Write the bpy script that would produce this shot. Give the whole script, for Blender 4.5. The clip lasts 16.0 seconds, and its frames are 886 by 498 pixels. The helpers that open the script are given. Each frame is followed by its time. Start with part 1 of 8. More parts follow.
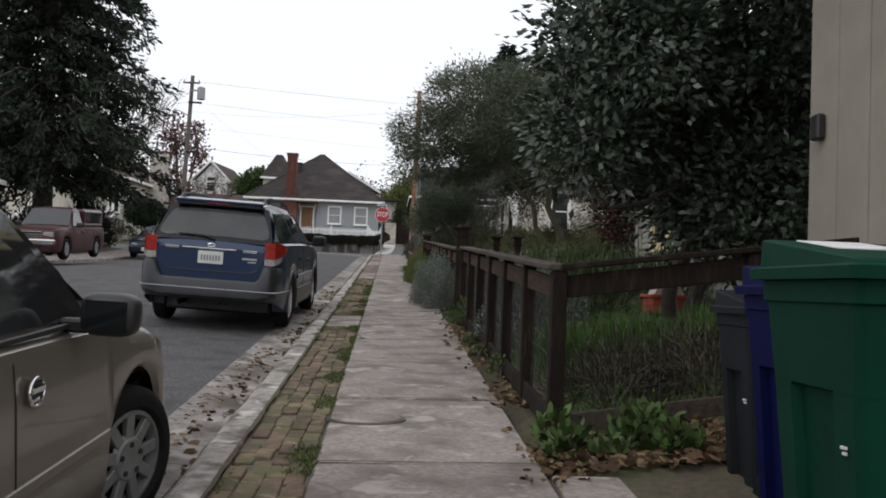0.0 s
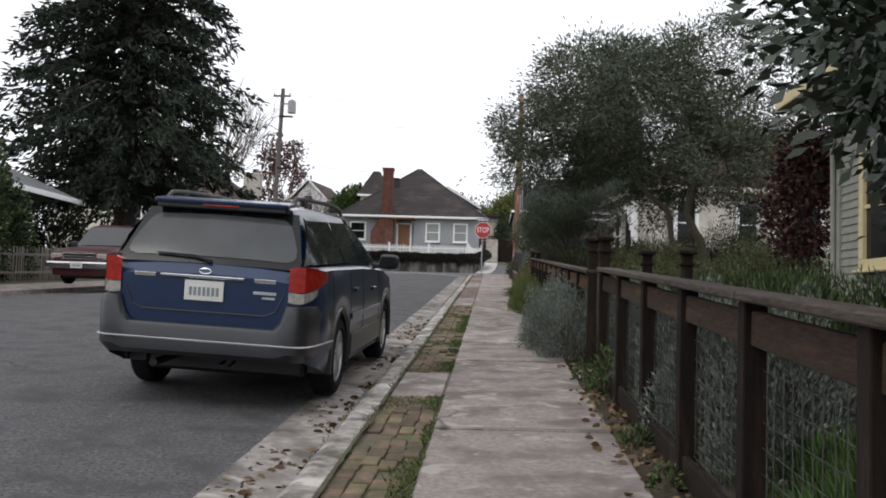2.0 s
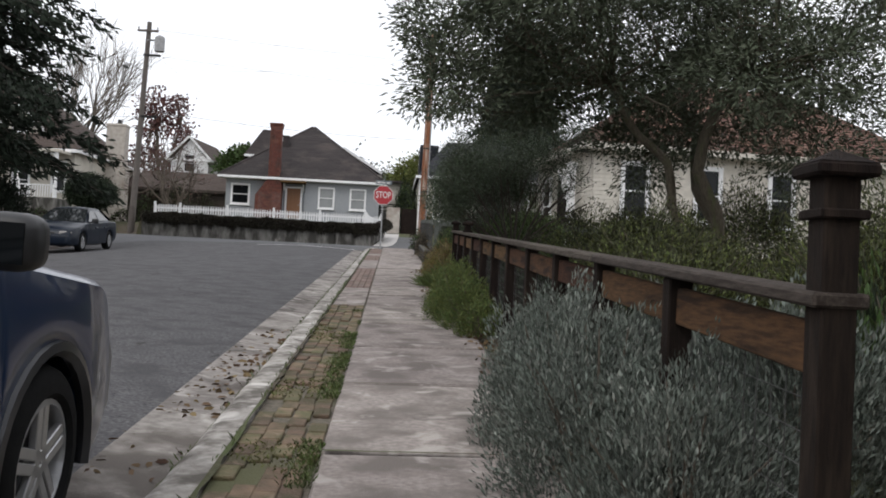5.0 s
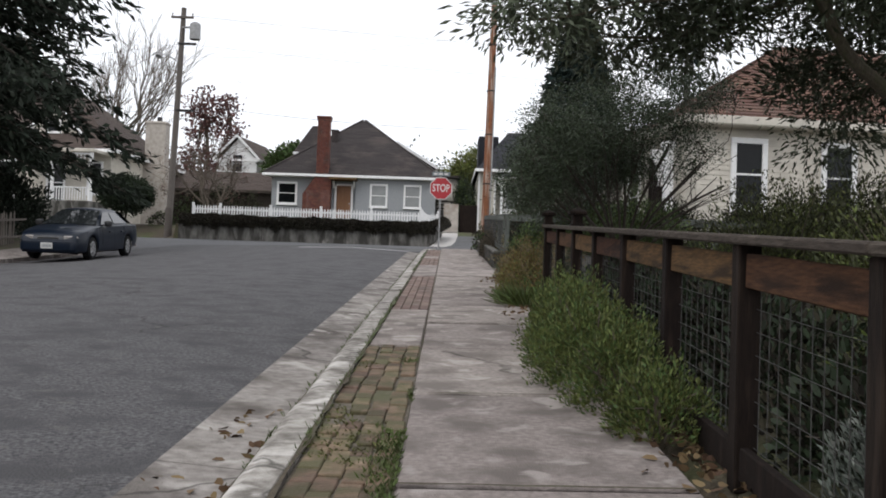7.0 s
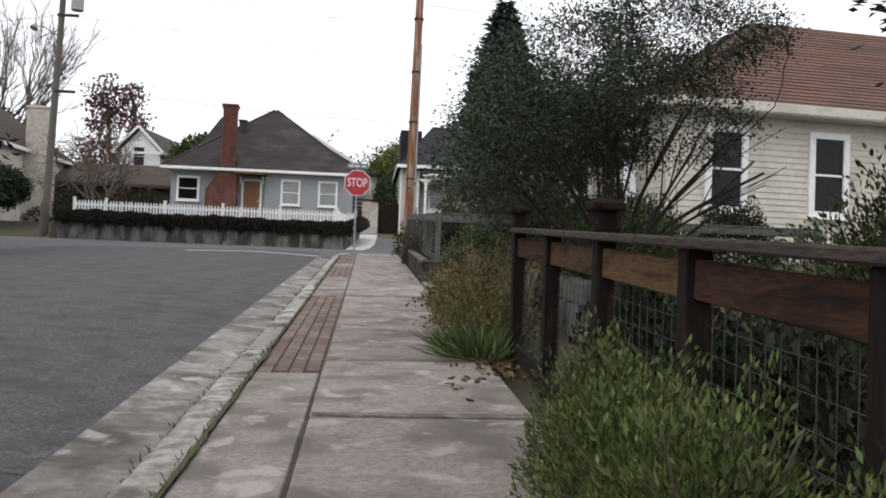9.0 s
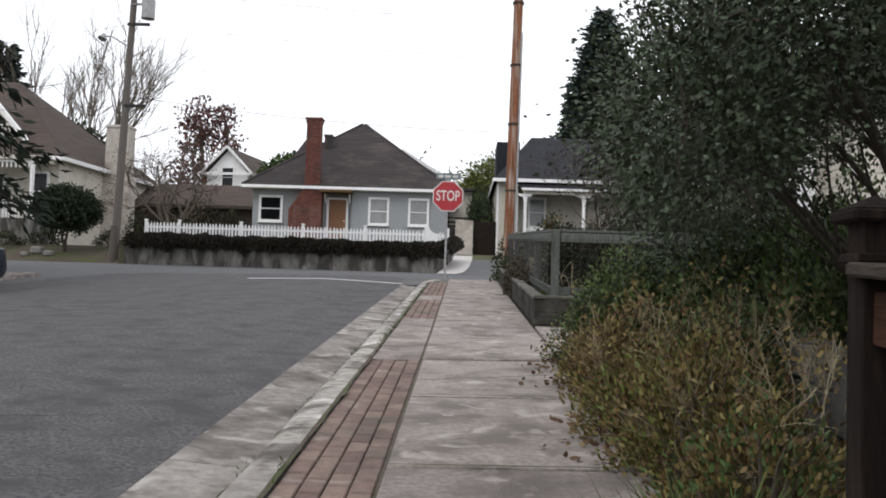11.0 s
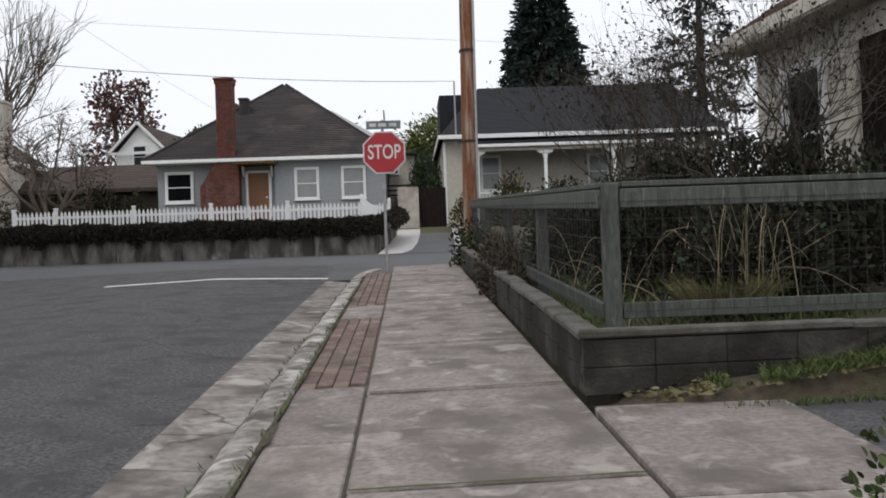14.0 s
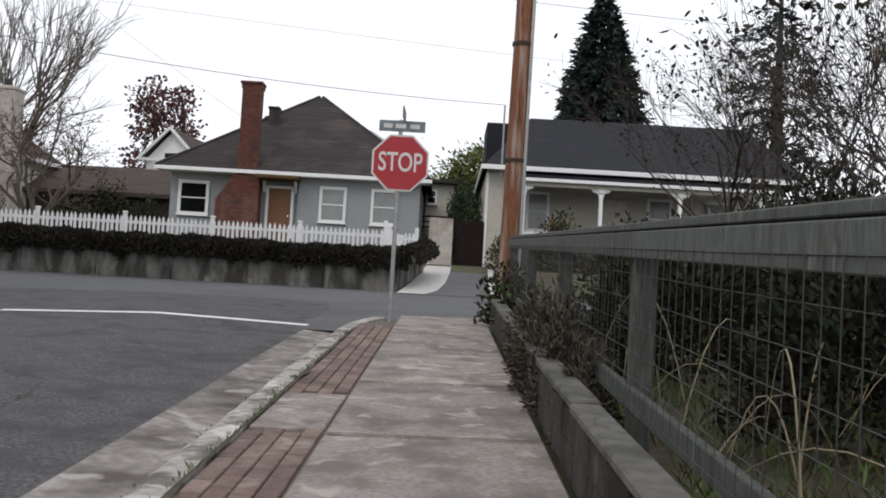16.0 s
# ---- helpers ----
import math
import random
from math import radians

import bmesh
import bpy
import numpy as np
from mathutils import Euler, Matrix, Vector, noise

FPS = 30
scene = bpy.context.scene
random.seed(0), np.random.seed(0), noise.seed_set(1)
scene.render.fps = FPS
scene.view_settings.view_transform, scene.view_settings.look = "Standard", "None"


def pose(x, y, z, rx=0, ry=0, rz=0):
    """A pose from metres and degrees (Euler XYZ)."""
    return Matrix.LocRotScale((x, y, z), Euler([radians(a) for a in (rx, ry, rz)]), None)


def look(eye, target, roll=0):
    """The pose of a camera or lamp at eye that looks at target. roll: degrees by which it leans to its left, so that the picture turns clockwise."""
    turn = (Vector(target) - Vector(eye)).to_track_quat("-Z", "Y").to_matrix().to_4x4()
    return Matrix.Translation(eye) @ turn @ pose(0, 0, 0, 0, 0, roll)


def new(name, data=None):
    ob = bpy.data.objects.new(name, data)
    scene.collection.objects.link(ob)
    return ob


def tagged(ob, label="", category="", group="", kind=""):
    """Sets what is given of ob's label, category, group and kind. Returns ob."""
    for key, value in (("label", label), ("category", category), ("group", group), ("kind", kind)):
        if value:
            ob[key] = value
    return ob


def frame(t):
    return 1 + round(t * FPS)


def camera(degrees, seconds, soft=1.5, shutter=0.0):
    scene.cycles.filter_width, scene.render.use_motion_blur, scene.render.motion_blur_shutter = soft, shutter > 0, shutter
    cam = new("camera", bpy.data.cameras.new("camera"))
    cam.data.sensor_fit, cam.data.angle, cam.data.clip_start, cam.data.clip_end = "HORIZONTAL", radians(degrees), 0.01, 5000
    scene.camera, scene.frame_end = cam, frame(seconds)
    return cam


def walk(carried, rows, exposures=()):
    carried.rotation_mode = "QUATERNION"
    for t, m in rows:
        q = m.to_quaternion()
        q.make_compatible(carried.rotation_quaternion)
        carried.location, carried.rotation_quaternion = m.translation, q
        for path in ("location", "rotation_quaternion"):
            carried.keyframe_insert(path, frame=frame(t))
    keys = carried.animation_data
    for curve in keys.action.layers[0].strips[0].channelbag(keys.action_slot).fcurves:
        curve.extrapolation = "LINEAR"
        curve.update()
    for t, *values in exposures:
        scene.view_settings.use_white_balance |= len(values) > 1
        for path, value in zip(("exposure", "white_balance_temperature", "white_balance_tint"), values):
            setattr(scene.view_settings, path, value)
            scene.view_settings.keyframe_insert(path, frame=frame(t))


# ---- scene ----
cam = camera(52.0, 16.0, 1.8)
PATH = [
    (0, (0.356, -1.922, 1.131), (0.474, 0.072, 1.217), 2.2),
    (0.5, (0.39, -0.807, 1.169), (0.363, 1.192, 1.236), 3.3),
    (1, (0.406, 0.266, 1.222), (0.299, 2.262, 1.284), 3.7),
    (1.5, (0.386, 1.35, 1.323), (0.166, 3.335, 1.424), 2.9),
    (2, (0.372, 2.434, 1.366), (0.265, 4.428, 1.483), 1.8),
    (2.5, (0.358, 3.542, 1.443), (0.319, 5.539, 1.532), 1.1),
    (3, (0.318, 4.637, 1.529), (0.311, 6.634, 1.631), 2.0),
    (3.5, (0.321, 5.839, 1.557), (0.32, 7.837, 1.628), 0.7),
    (3.7, (0.317, 6.351, 1.584), (0.374, 8.349, 1.662), 0.4),
    (5.8, (0.271, 11.746, 1.823), (0.354, 13.743, 1.874), 4.0),
    (6, (0.259, 12.225, 1.84), (0.176, 14.223, 1.885), 4.3),
    (6.5, (0.215, 13.328, 1.858), (0.142, 15.326, 1.912), 3.1),
    (7, (0.18, 14.403, 1.919), (0.173, 16.402, 1.973), 1.9),
    (7.5, (0.206, 15.489, 1.981), (0.346, 17.483, 2.032), -0.3),
    (8, (0.223, 16.567, 2.039), (0.337, 18.563, 2.095), 1.8),
    (8.2, (0.233, 17.005, 2.059), (0.365, 19.0, 2.115), 2.2),
    (10.3, (0.331, 21.641, 2.343), (0.527, 23.63, 2.414), 1.7),
    (10.5, (0.336, 22.074, 2.358), (0.435, 24.071, 2.408), 3.1),
    (11, (0.333, 23.145, 2.45), (0.29, 25.142, 2.546), 1.8),
    (11.5, (0.344, 24.201, 2.538), (0.442, 26.194, 2.679), 0.1),
    (12, (0.37, 25.227, 2.597), (0.461, 27.22, 2.735), 1.8),
    (12.5, (0.353, 26.289, 2.667), (0.323, 28.285, 2.787), 2.3),
    (13, (0.28, 27.372, 2.74), (0.154, 29.367, 2.813), 2.8),
    (13.5, (0.27, 28.401, 2.798), (0.186, 30.398, 2.849), 0.5),
    (14, (0.286, 29.438, 2.87), (0.364, 31.437, 2.897), -2.1),
    (14.5, (0.37, 30.517, 2.948), (0.675, 32.493, 2.975), -1.6),
    (15, (0.487, 31.539, 2.999), (0.765, 33.519, 3.006), 1.1),
    (15.5, (0.557, 32.593, 3.06), (0.665, 34.59, 3.12), 3.2),
    (16, (0.628, 33.66, 3.098), (0.618, 35.657, 3.204), 3.2),
]
walk(cam, [(t, look(eye, target, roll)) for t, eye, target, roll in PATH], exposures=[(0, -0.08), (1, 0.18), (3, 0.12), (7, 0.14), (11, 0.24), (13.5, -0.1), (15, -0.14), (16, -0.03)])


# ---- world and sun: bright overcast ----
world = bpy.data.worlds.new("world")
scene.world = world
world.use_nodes = True
wt = world.node_tree
wbg = wt.nodes["Background"]
sky = wt.nodes.new("ShaderNodeTexSky")
sky.sky_type, sky.sun_disc = "NISHITA", False
sky.sun_elevation, sky.sun_rotation, sky.dust_density = radians(46), radians(-144), 4.0
hsv = wt.nodes.new("ShaderNodeHueSaturation")
hsv.inputs["Saturation"].default_value, hsv.inputs["Value"].default_value = 0.3, 0.10
wmix = wt.nodes.new("ShaderNodeMix")
wmix.data_type = "RGBA"
wmix.inputs[0].default_value = 0.85
wmix.inputs[7].default_value = (0.975, 0.995, 1.05, 1)
wt.links.new(sky.outputs[0], hsv.inputs["Color"])
wt.links.new(hsv.outputs[0], wmix.inputs[6])
wt.links.new(wmix.outputs[2], wbg.inputs["Color"])
wbg.inputs["Strength"].default_value = 1.2
sun = new("sun", bpy.data.lights.new("sun", "SUN"))
sun.data.energy, sun.data.angle, sun.data.color = 0.5, radians(25), (1.0, 0.96, 0.9)
sun.matrix_world = look((0, 0, 0), (0.40, 0.55, -0.72))

# ---- materials ----
def mat(name, c1, c2=None, rough=0.8, scale=6.0, metal=0.0, bump=0.0, bscale=None, spread=0.25, island=0.0, objrand=0.0, c3=None, c3scale=0.7, c3at=0.58, spec=0.5, stretch=None, coat=0.0, crack=None, c4=None):
    """Principled surface: fine grain between c1 and c2, large patches of c3, relief, and a random shift by island or object."""
    m = bpy.data.materials.new(name)
    m.use_nodes = True
    nt, N = m.node_tree, m.node_tree.nodes
    bs = N["Principled BSDF"]
    bs.inputs["Roughness"].default_value, bs.inputs["Metallic"].default_value = rough, metal
    bs.inputs["Specular IOR Level"].default_value = spec
    bs.inputs["Coat Weight"].default_value = coat
    c2 = c2 or tuple(v * (1 - spread) for v in c1)
    geo = N.new("ShaderNodeNewGeometry")
    tex = N.new("ShaderNodeTexCoord")
    src = geo.outputs["Position"]
    if stretch:
        mp = N.new("ShaderNodeMapping")
        mp.inputs["Scale"].default_value = stretch
        nt.links.new(tex.outputs["Object"], mp.inputs["Vector"])
        src = mp.outputs[0]
    def noise_node(sc, detail=6.0):
        n = N.new("ShaderNodeTexNoise")
        n.inputs["Scale"].default_value, n.inputs["Detail"].default_value = sc, detail
        nt.links.new(src, n.inputs["Vector"])
        return n
    n1 = noise_node(scale)
    ramp = N.new("ShaderNodeValToRGB")
    ramp.color_ramp.elements[0].position, ramp.color_ramp.elements[1].position = 0.3, 0.7
    ramp.color_ramp.elements[0].color, ramp.color_ramp.elements[1].color = (*c1, 1), (*c2, 1)
    nt.links.new(n1.outputs["Fac"], ramp.inputs[0])
    col = ramp.outputs[0]
    if c3:
        n2 = noise_node(c3scale, 8.0)
        r2 = N.new("ShaderNodeMapRange")
        r2.inputs["From Min"].default_value, r2.inputs["From Max"].default_value = c3at - 0.06, c3at + 0.12
        nt.links.new(n2.outputs["Fac"], r2.inputs["Value"])
        mx = N.new("ShaderNodeMix")
        mx.data_type = "RGBA"
        mx.inputs[7].default_value = (*c3, 1)
        nt.links.new(r2.outputs[0], mx.inputs[0])
        nt.links.new(col, mx.inputs[6])
        col = mx.outputs[2]
    if c4:
        # pale worn patches: colour, scale, threshold
        n4 = noise_node(c4[1], 9.0)
        n4.inputs["Distortion"].default_value = 0.6
        r5 = N.new("ShaderNodeMapRange")
        r5.inputs["From Min"].default_value, r5.inputs["From Max"].default_value = c4[2], c4[2] + 0.10
        r5.inputs["To Max"].default_value = 0.8
        nt.links.new(n4.outputs["Fac"], r5.inputs["Value"])
        mx = N.new("ShaderNodeMix")
        mx.data_type = "RGBA"
        mx.inputs[7].default_value = (*c4[0], 1)
        nt.links.new(r5.outputs[0], mx.inputs[0])
        nt.links.new(col, mx.inputs[6])
        col = mx.outputs[2]
    if crack:
        # thin dark broken cracks: cell edges bent by noise, kept only in patches
        nw = noise_node(2.2, 3.0)
        vm = N.new("ShaderNodeVectorMath")
        vm.operation = "MULTIPLY_ADD"
        vm.inputs[1].default_value = (0.45, 0.45, 0.45)
        nt.links.new(nw.outputs["Color"], vm.inputs[0])
        nt.links.new(src, vm.inputs[2])
        vo = N.new("ShaderNodeTexVoronoi")
        vo.feature = "DISTANCE_TO_EDGE"
        vo.inputs["Scale"].default_value = crack[0]
        nt.links.new(vm.outputs[0], vo.inputs["Vector"])
        r3 = N.new("ShaderNodeMapRange")
        r3.inputs["From Min"].default_value, r3.inputs["From Max"].default_value = 0.0, crack[1]
        r3.inputs["To Min"].default_value, r3.inputs["To Max"].default_value = 0.75, 0.0
        nt.links.new(vo.outputs["Distance"], r3.inputs["Value"])
        nm = noise_node(0.55, 3.0)
        r4 = N.new("ShaderNodeMapRange")
        r4.inputs["From Min"].default_value, r4.inputs["From Max"].default_value = 0.56, 0.63
        nt.links.new(nm.outputs["Fac"], r4.inputs["Value"])
        mu = N.new("ShaderNodeMath")
        mu.operation = "MULTIPLY"
        nt.links.new(r3.outputs[0], mu.inputs[0])
        nt.links.new(r4.outputs[0], mu.inputs[1])
        mx = N.new("ShaderNodeMix")
        mx.data_type = "RGBA"
        mx.inputs[7].default_value = (0.035, 0.032, 0.028, 1)
        nt.links.new(mu.outputs[0], mx.inputs[0])
        nt.links.new(col, mx.inputs[6])
        col = mx.outputs[2]
    amount = island or objrand
    if amount:
        if island:
            rnd = geo.outputs["Random Per Island"]
        else:
            rnd = N.new("ShaderNodeObjectInfo").outputs["Random"]
        h = N.new("ShaderNodeHueSaturation")
        mr = N.new("ShaderNodeMapRange")
        mr.inputs["To Min"].default_value, mr.inputs["To Max"].default_value = 1 - amount, 1 + amount
        nt.links.new(rnd, mr.inputs["Value"])
        nt.links.new(mr.outputs[0], h.inputs["Value"])
        mr2 = N.new("ShaderNodeMapRange")
        mr2.inputs["To Min"].default_value, mr2.inputs["To Max"].default_value = 0.5 - amount * 0.05, 0.5 + amount * 0.05
        nt.links.new(rnd, mr2.inputs["Value"])
        nt.links.new(mr2.outputs[0], h.inputs["Hue"])
        nt.links.new(col, h.inputs["Color"])
        col = h.outputs[0]
    nt.links.new(col, bs.inputs["Base Color"])
    if bump:
        nb = noise_node(bscale or scale * 4)
        b = N.new("ShaderNodeBump")
        b.inputs["Strength"].default_value, b.inputs["Distance"].default_value = bump, 0.02
        nt.links.new(nb.outputs["Fac"], b.inputs["Height"])
        nt.links.new(b.outputs[0], bs.inputs["Normal"])
    return m

ASPHALT = mat("asphalt", (0.165, 0.16, 0.164), (0.052, 0.051, 0.054), 0.95, 42, bump=0.9, bscale=70, c3=(0.078, 0.076, 0.079), c3scale=2.6, c3at=0.53, spec=0.2, crack=(0.45, 0.010), c4=((0.145, 0.138, 0.134), 9.0, 0.62))
ASPHALT2 = mat("asphalt_cross", (0.135, 0.135, 0.14), (0.075, 0.075, 0.078), 0.95, 40, bump=0.4, bscale=110, c3=(0.085, 0.083, 0.083), c3scale=0.4)
CONCRETE = mat("old_concrete", (0.35, 0.305, 0.282), (0.215, 0.187, 0.172), 0.95, 30, bump=0.5, bscale=90, c3=(0.17, 0.147, 0.134), c3scale=2.6, c3at=0.51, objrand=0.14, spec=0.25, crack=(0.28, 0.008), c4=((0.43, 0.388, 0.36), 4.2, 0.57))
CURB = mat("curb_concrete", (0.42, 0.395, 0.365), (0.22, 0.20, 0.18), 0.95, 14, bump=0.5, bscale=60, c3=(0.12, 0.108, 0.095), c3scale=3.5, c3at=0.53, objrand=0.14, spec=0.25, crack=(1.3, 0.02), c4=((0.60, 0.57, 0.54), 3.0, 0.57))
BRICK_OLD = mat("mossy_brick", (0.205, 0.138, 0.094), (0.125, 0.088, 0.060), 0.95, 14, bump=0.6, bscale=60, c3=(0.092, 0.082, 0.042), c3scale=5.5, c3at=0.46, objrand=0.3, c4=((0.25, 0.18, 0.135), 9.0, 0.61))
BRICK_OLD_S = mat("mossy_brick_run", (0.205, 0.138, 0.094), (0.125, 0.088, 0.060), 0.95, 14, bump=0.6, bscale=60, c3=(0.092, 0.082, 0.042), c3scale=5.5, c3at=0.46, island=0.3, c4=((0.25, 0.18, 0.135), 9.0, 0.61))
BRICK_RED = mat("red_paver", (0.225, 0.158, 0.135), (0.15, 0.108, 0.094), 0.9, 14, bump=0.4, bscale=60, c3=(0.115, 0.095, 0.082), c3scale=2.6, objrand=0.24, spec=0.25, c4=((0.30, 0.255, 0.225), 4.0, 0.60))
BRICK_RED_S = mat("red_paver_run", (0.225, 0.158, 0.135), (0.15, 0.108, 0.094), 0.9, 14, bump=0.4, bscale=60, c3=(0.115, 0.095, 0.082), c3scale=2.6, island=0.24, spec=0.25, c4=((0.30, 0.255, 0.225), 4.0, 0.60))
JOINTSAND = mat("joint_sand", (0.17, 0.145, 0.115), (0.09, 0.08, 0.06), 1.0, 24, bump=0.6, c3=(0.10, 0.10, 0.05), c3scale=1.4)
SOIL = mat("soil_and_litter", (0.10, 0.08, 0.055), (0.055, 0.045, 0.03), 1.0, 18, bump=0.8, bscale=40, c3=(0.07, 0.085, 0.03), c3scale=0.8, c3at=0.52)
FENCEWOOD = mat("dark_stained_wood", (0.020, 0.013, 0.010), (0.009, 0.006, 0.005), 0.9, 7, bump=0.45, bscale=30, stretch=(14, 14, 1.6), c3=(0.035, 0.024, 0.018), c3scale=1.8, objrand=0.25, spec=0.2)
RAILWOOD = mat("weathered_rail", (0.10, 0.082, 0.068), (0.038, 0.030, 0.024), 0.9, 7, bump=0.5, bscale=30, stretch=(14, 1.6, 14), c3=(0.035, 0.026, 0.02), c3scale=1.6, objrand=0.2, spec=0.25)
REDWOOD = mat("redwood_board", (0.13, 0.068, 0.034), (0.055, 0.030, 0.017), 0.9, 7, bump=0.4, bscale=30, stretch=(14, 1.6, 14), c3=(0.03, 0.018, 0.012), c3scale=1.6, c3at=0.54, objrand=0.45, spec=0.2)
DARKBOARD = mat("dark_brown_board", (0.050, 0.032, 0.022), (0.022, 0.014, 0.010), 0.9, 7, bump=0.4, bscale=30, stretch=(14, 1.6, 14), c3=(0.075, 0.045, 0.028), c3scale=1.3, c3at=0.60, objrand=0.3, spec=0.2)
GREYWOOD = mat("grey_green_wood", (0.115, 0.125, 0.112), (0.062, 0.070, 0.062), 0.9, 7, bump=0.5, bscale=30, stretch=(10, 10, 1.6), c3=(0.05, 0.048, 0.042), c3scale=1.5, objrand=0.18, c4=((0.20, 0.205, 0.185), 3.0, 0.60))
OLDPICKET = mat("bare_grey_picket", (0.17, 0.15, 0.13), (0.10, 0.085, 0.075), 0.95, 8, bump=0.4, stretch=(10, 10, 1.5), objrand=0.25)
WIRE = mat("galvanised_wire", (0.075, 0.075, 0.072), (0.045, 0.042, 0.04), 0.7, 20, metal=0.3)
BLOCKPALE = mat("plain_grey_block", (0.20, 0.195, 0.18), (0.13, 0.127, 0.118), 0.95, 9, bump=0.5, bscale=50, c3=(0.06, 0.058, 0.05), c3scale=1.8, c3at=0.55, objrand=0.12, spec=0.25)
BLOCK = mat("stained_block", (0.070, 0.064, 0.057), (0.038, 0.035, 0.031), 0.95, 10, bump=0.6, bscale=45, c3=(0.024, 0.023, 0.019), c3scale=2.2, c3at=0.47, objrand=0.12, spec=0.25, c4=((0.10, 0.095, 0.082), 3.0, 0.60))
COPING = mat("mossy_coping", (0.15, 0.143, 0.13), (0.09, 0.085, 0.075), 0.95, 12, bump=0.5, bscale=50, c3=(0.05, 0.05, 0.035), c3scale=2.4, c3at=0.5, crack=(1.1, 0.012))
RETAIN = mat("retaining_concrete", (0.23, 0.222, 0.205), (0.14, 0.134, 0.124), 0.95, 5, bump=0.3, stretch=(1.6, 1.6, 0.55), c3=(0.05, 0.047, 0.041), c3scale=1.4, c3at=0.46, c4=((0.34, 0.325, 0.30), 1.3, 0.60))
WHITE = mat("white_paint", (0.86, 0.86, 0.86), (0.77, 0.77, 0.77), 0.6, 8, objrand=0.04)
CREAM = mat("cream_siding", (0.56, 0.53, 0.46), (0.48, 0.45, 0.39), 0.7, 6, bump=0.1)
WHITESIDE = mat("white_siding", (0.64, 0.60, 0.53), (0.54, 0.505, 0.44), 0.8, 6, bump=0.15, c3=(0.46, 0.43, 0.38), c3scale=1.2, spec=0.25)
GREYGREEN = mat("grey_green_siding", (0.27, 0.27, 0.235), (0.22, 0.22, 0.19), 0.7, 6, bump=0.1)
BEIGE = mat("beige_panel", (0.29, 0.26, 0.212), (0.25, 0.225, 0.185), 0.8, 4, bump=0.15, c3=(0.235, 0.21, 0.175), c3scale=0.9)
STUCCO = mat("blue_grey_stucco", (0.335, 0.35, 0.365), (0.285, 0.30, 0.315), 0.85, 10, bump=0.2, bscale=60)
YELLOWTRIM = mat("pale_yellow_trim", (0.62, 0.52, 0.30), (0.55, 0.46, 0.27), 0.6, 8)
ROOFGREY = mat("dark_shingle", (0.05, 0.041, 0.04), (0.03, 0.025, 0.025), 0.95, 16, bump=0.6, bscale=30, c3=(0.075, 0.06, 0.055), c3scale=0.8, island=0.18)
ROOFSLATE = mat("slate_blue_shingle", (0.020, 0.021, 0.027), (0.012, 0.013, 0.018), 0.95, 16, bump=0.6, bscale=30, island=0.15)
ROOFBROWN = mat("brown_shingle", (0.16, 0.085, 0.062), (0.11, 0.06, 0.045), 0.95, 16, bump=0.6, bscale=30, c3=(0.11, 0.07, 0.055), c3scale=0.8, island=0.15)
ROOFTAN = mat("tan_brown_shingle", (0.095, 0.07, 0.06), (0.065, 0.05, 0.042), 0.95, 16, bump=0.6, bscale=30, island=0.15)
ROOFPALE = mat("pale_grey_roof", (0.25, 0.26, 0.27), (0.19, 0.20, 0.205), 0.9, 16, bump=0.4)
REDBRICK = mat("chimney_brick", (0.175, 0.062, 0.045), (0.115, 0.043, 0.033), 0.9, 9, bump=0.4, c3=(0.075, 0.042, 0.035), c3scale=1.6, island=0.2)
CHIMWHITE = mat("whitewashed_chimney", (0.52, 0.48, 0.43), (0.38, 0.34, 0.30), 0.9, 4, bump=0.4, c3=(0.30, 0.25, 0.21), c3scale=1.0)
DOORWOOD = mat("orange_wood_door", (0.24, 0.11, 0.045), (0.17, 0.075, 0.03), 0.5, 6, stretch=(12, 12, 1.5))
POLEWOOD = mat("grey_pole", (0.17, 0.15, 0.135), (0.11, 0.095, 0.085), 0.95, 8, bump=0.5, stretch=(10, 10, 0.8))
POLEORANGE = mat("orange_weathered_pole", (0.37, 0.15, 0.07), (0.16, 0.065, 0.038), 0.95, 8, bump=0.8, stretch=(12, 12, 0.9), c3=(0.46, 0.38, 0.32), c3scale=1.1, c3at=0.55, c4=((0.05, 0.032, 0.026), 1.9, 0.60))
BARK = mat("bark", (0.085, 0.068, 0.055), (0.04, 0.033, 0.027), 1.0, 10, bump=0.9, bscale=30, stretch=(6, 6, 1.2))
BARKOLIVE = mat("olive_bark", (0.15, 0.125, 0.09), (0.08, 0.068, 0.05), 1.0, 10, bump=0.9, bscale=30, stretch=(6, 6, 1.2), c3=(0.10, 0.11, 0.05), c3scale=1.5)
TWIG = mat("pale_twig", (0.14, 0.115, 0.09), (0.085, 0.07, 0.055), 1.0, 10)
DRYSTEM = mat("straw_stem", (0.33, 0.28, 0.18), (0.24, 0.20, 0.13), 0.95, 10, island=0.2)
def leafmat(name, c, c2, amount=0.35, rough=0.6, spec=0.28):
    return mat(name, c, c2, rough, 3.0, island=amount, spec=spec)
L_DARK = leafmat("leaf_dark_glossy", (0.055, 0.072, 0.050), (0.032, 0.046, 0.03), 0.55, 0.38, 0.6)
L_OLIVE = leafmat("leaf_olive", (0.10, 0.115, 0.075), (0.065, 0.08, 0.048), 0.4)
L_FIR = leafmat("needles_dark", (0.027, 0.036, 0.024), (0.016, 0.022, 0.015), 0.45, 0.9)
L_FIR2 = leafmat("needles_blue", (0.022, 0.038, 0.032), (0.014, 0.026, 0.022), 0.4, 0.7)
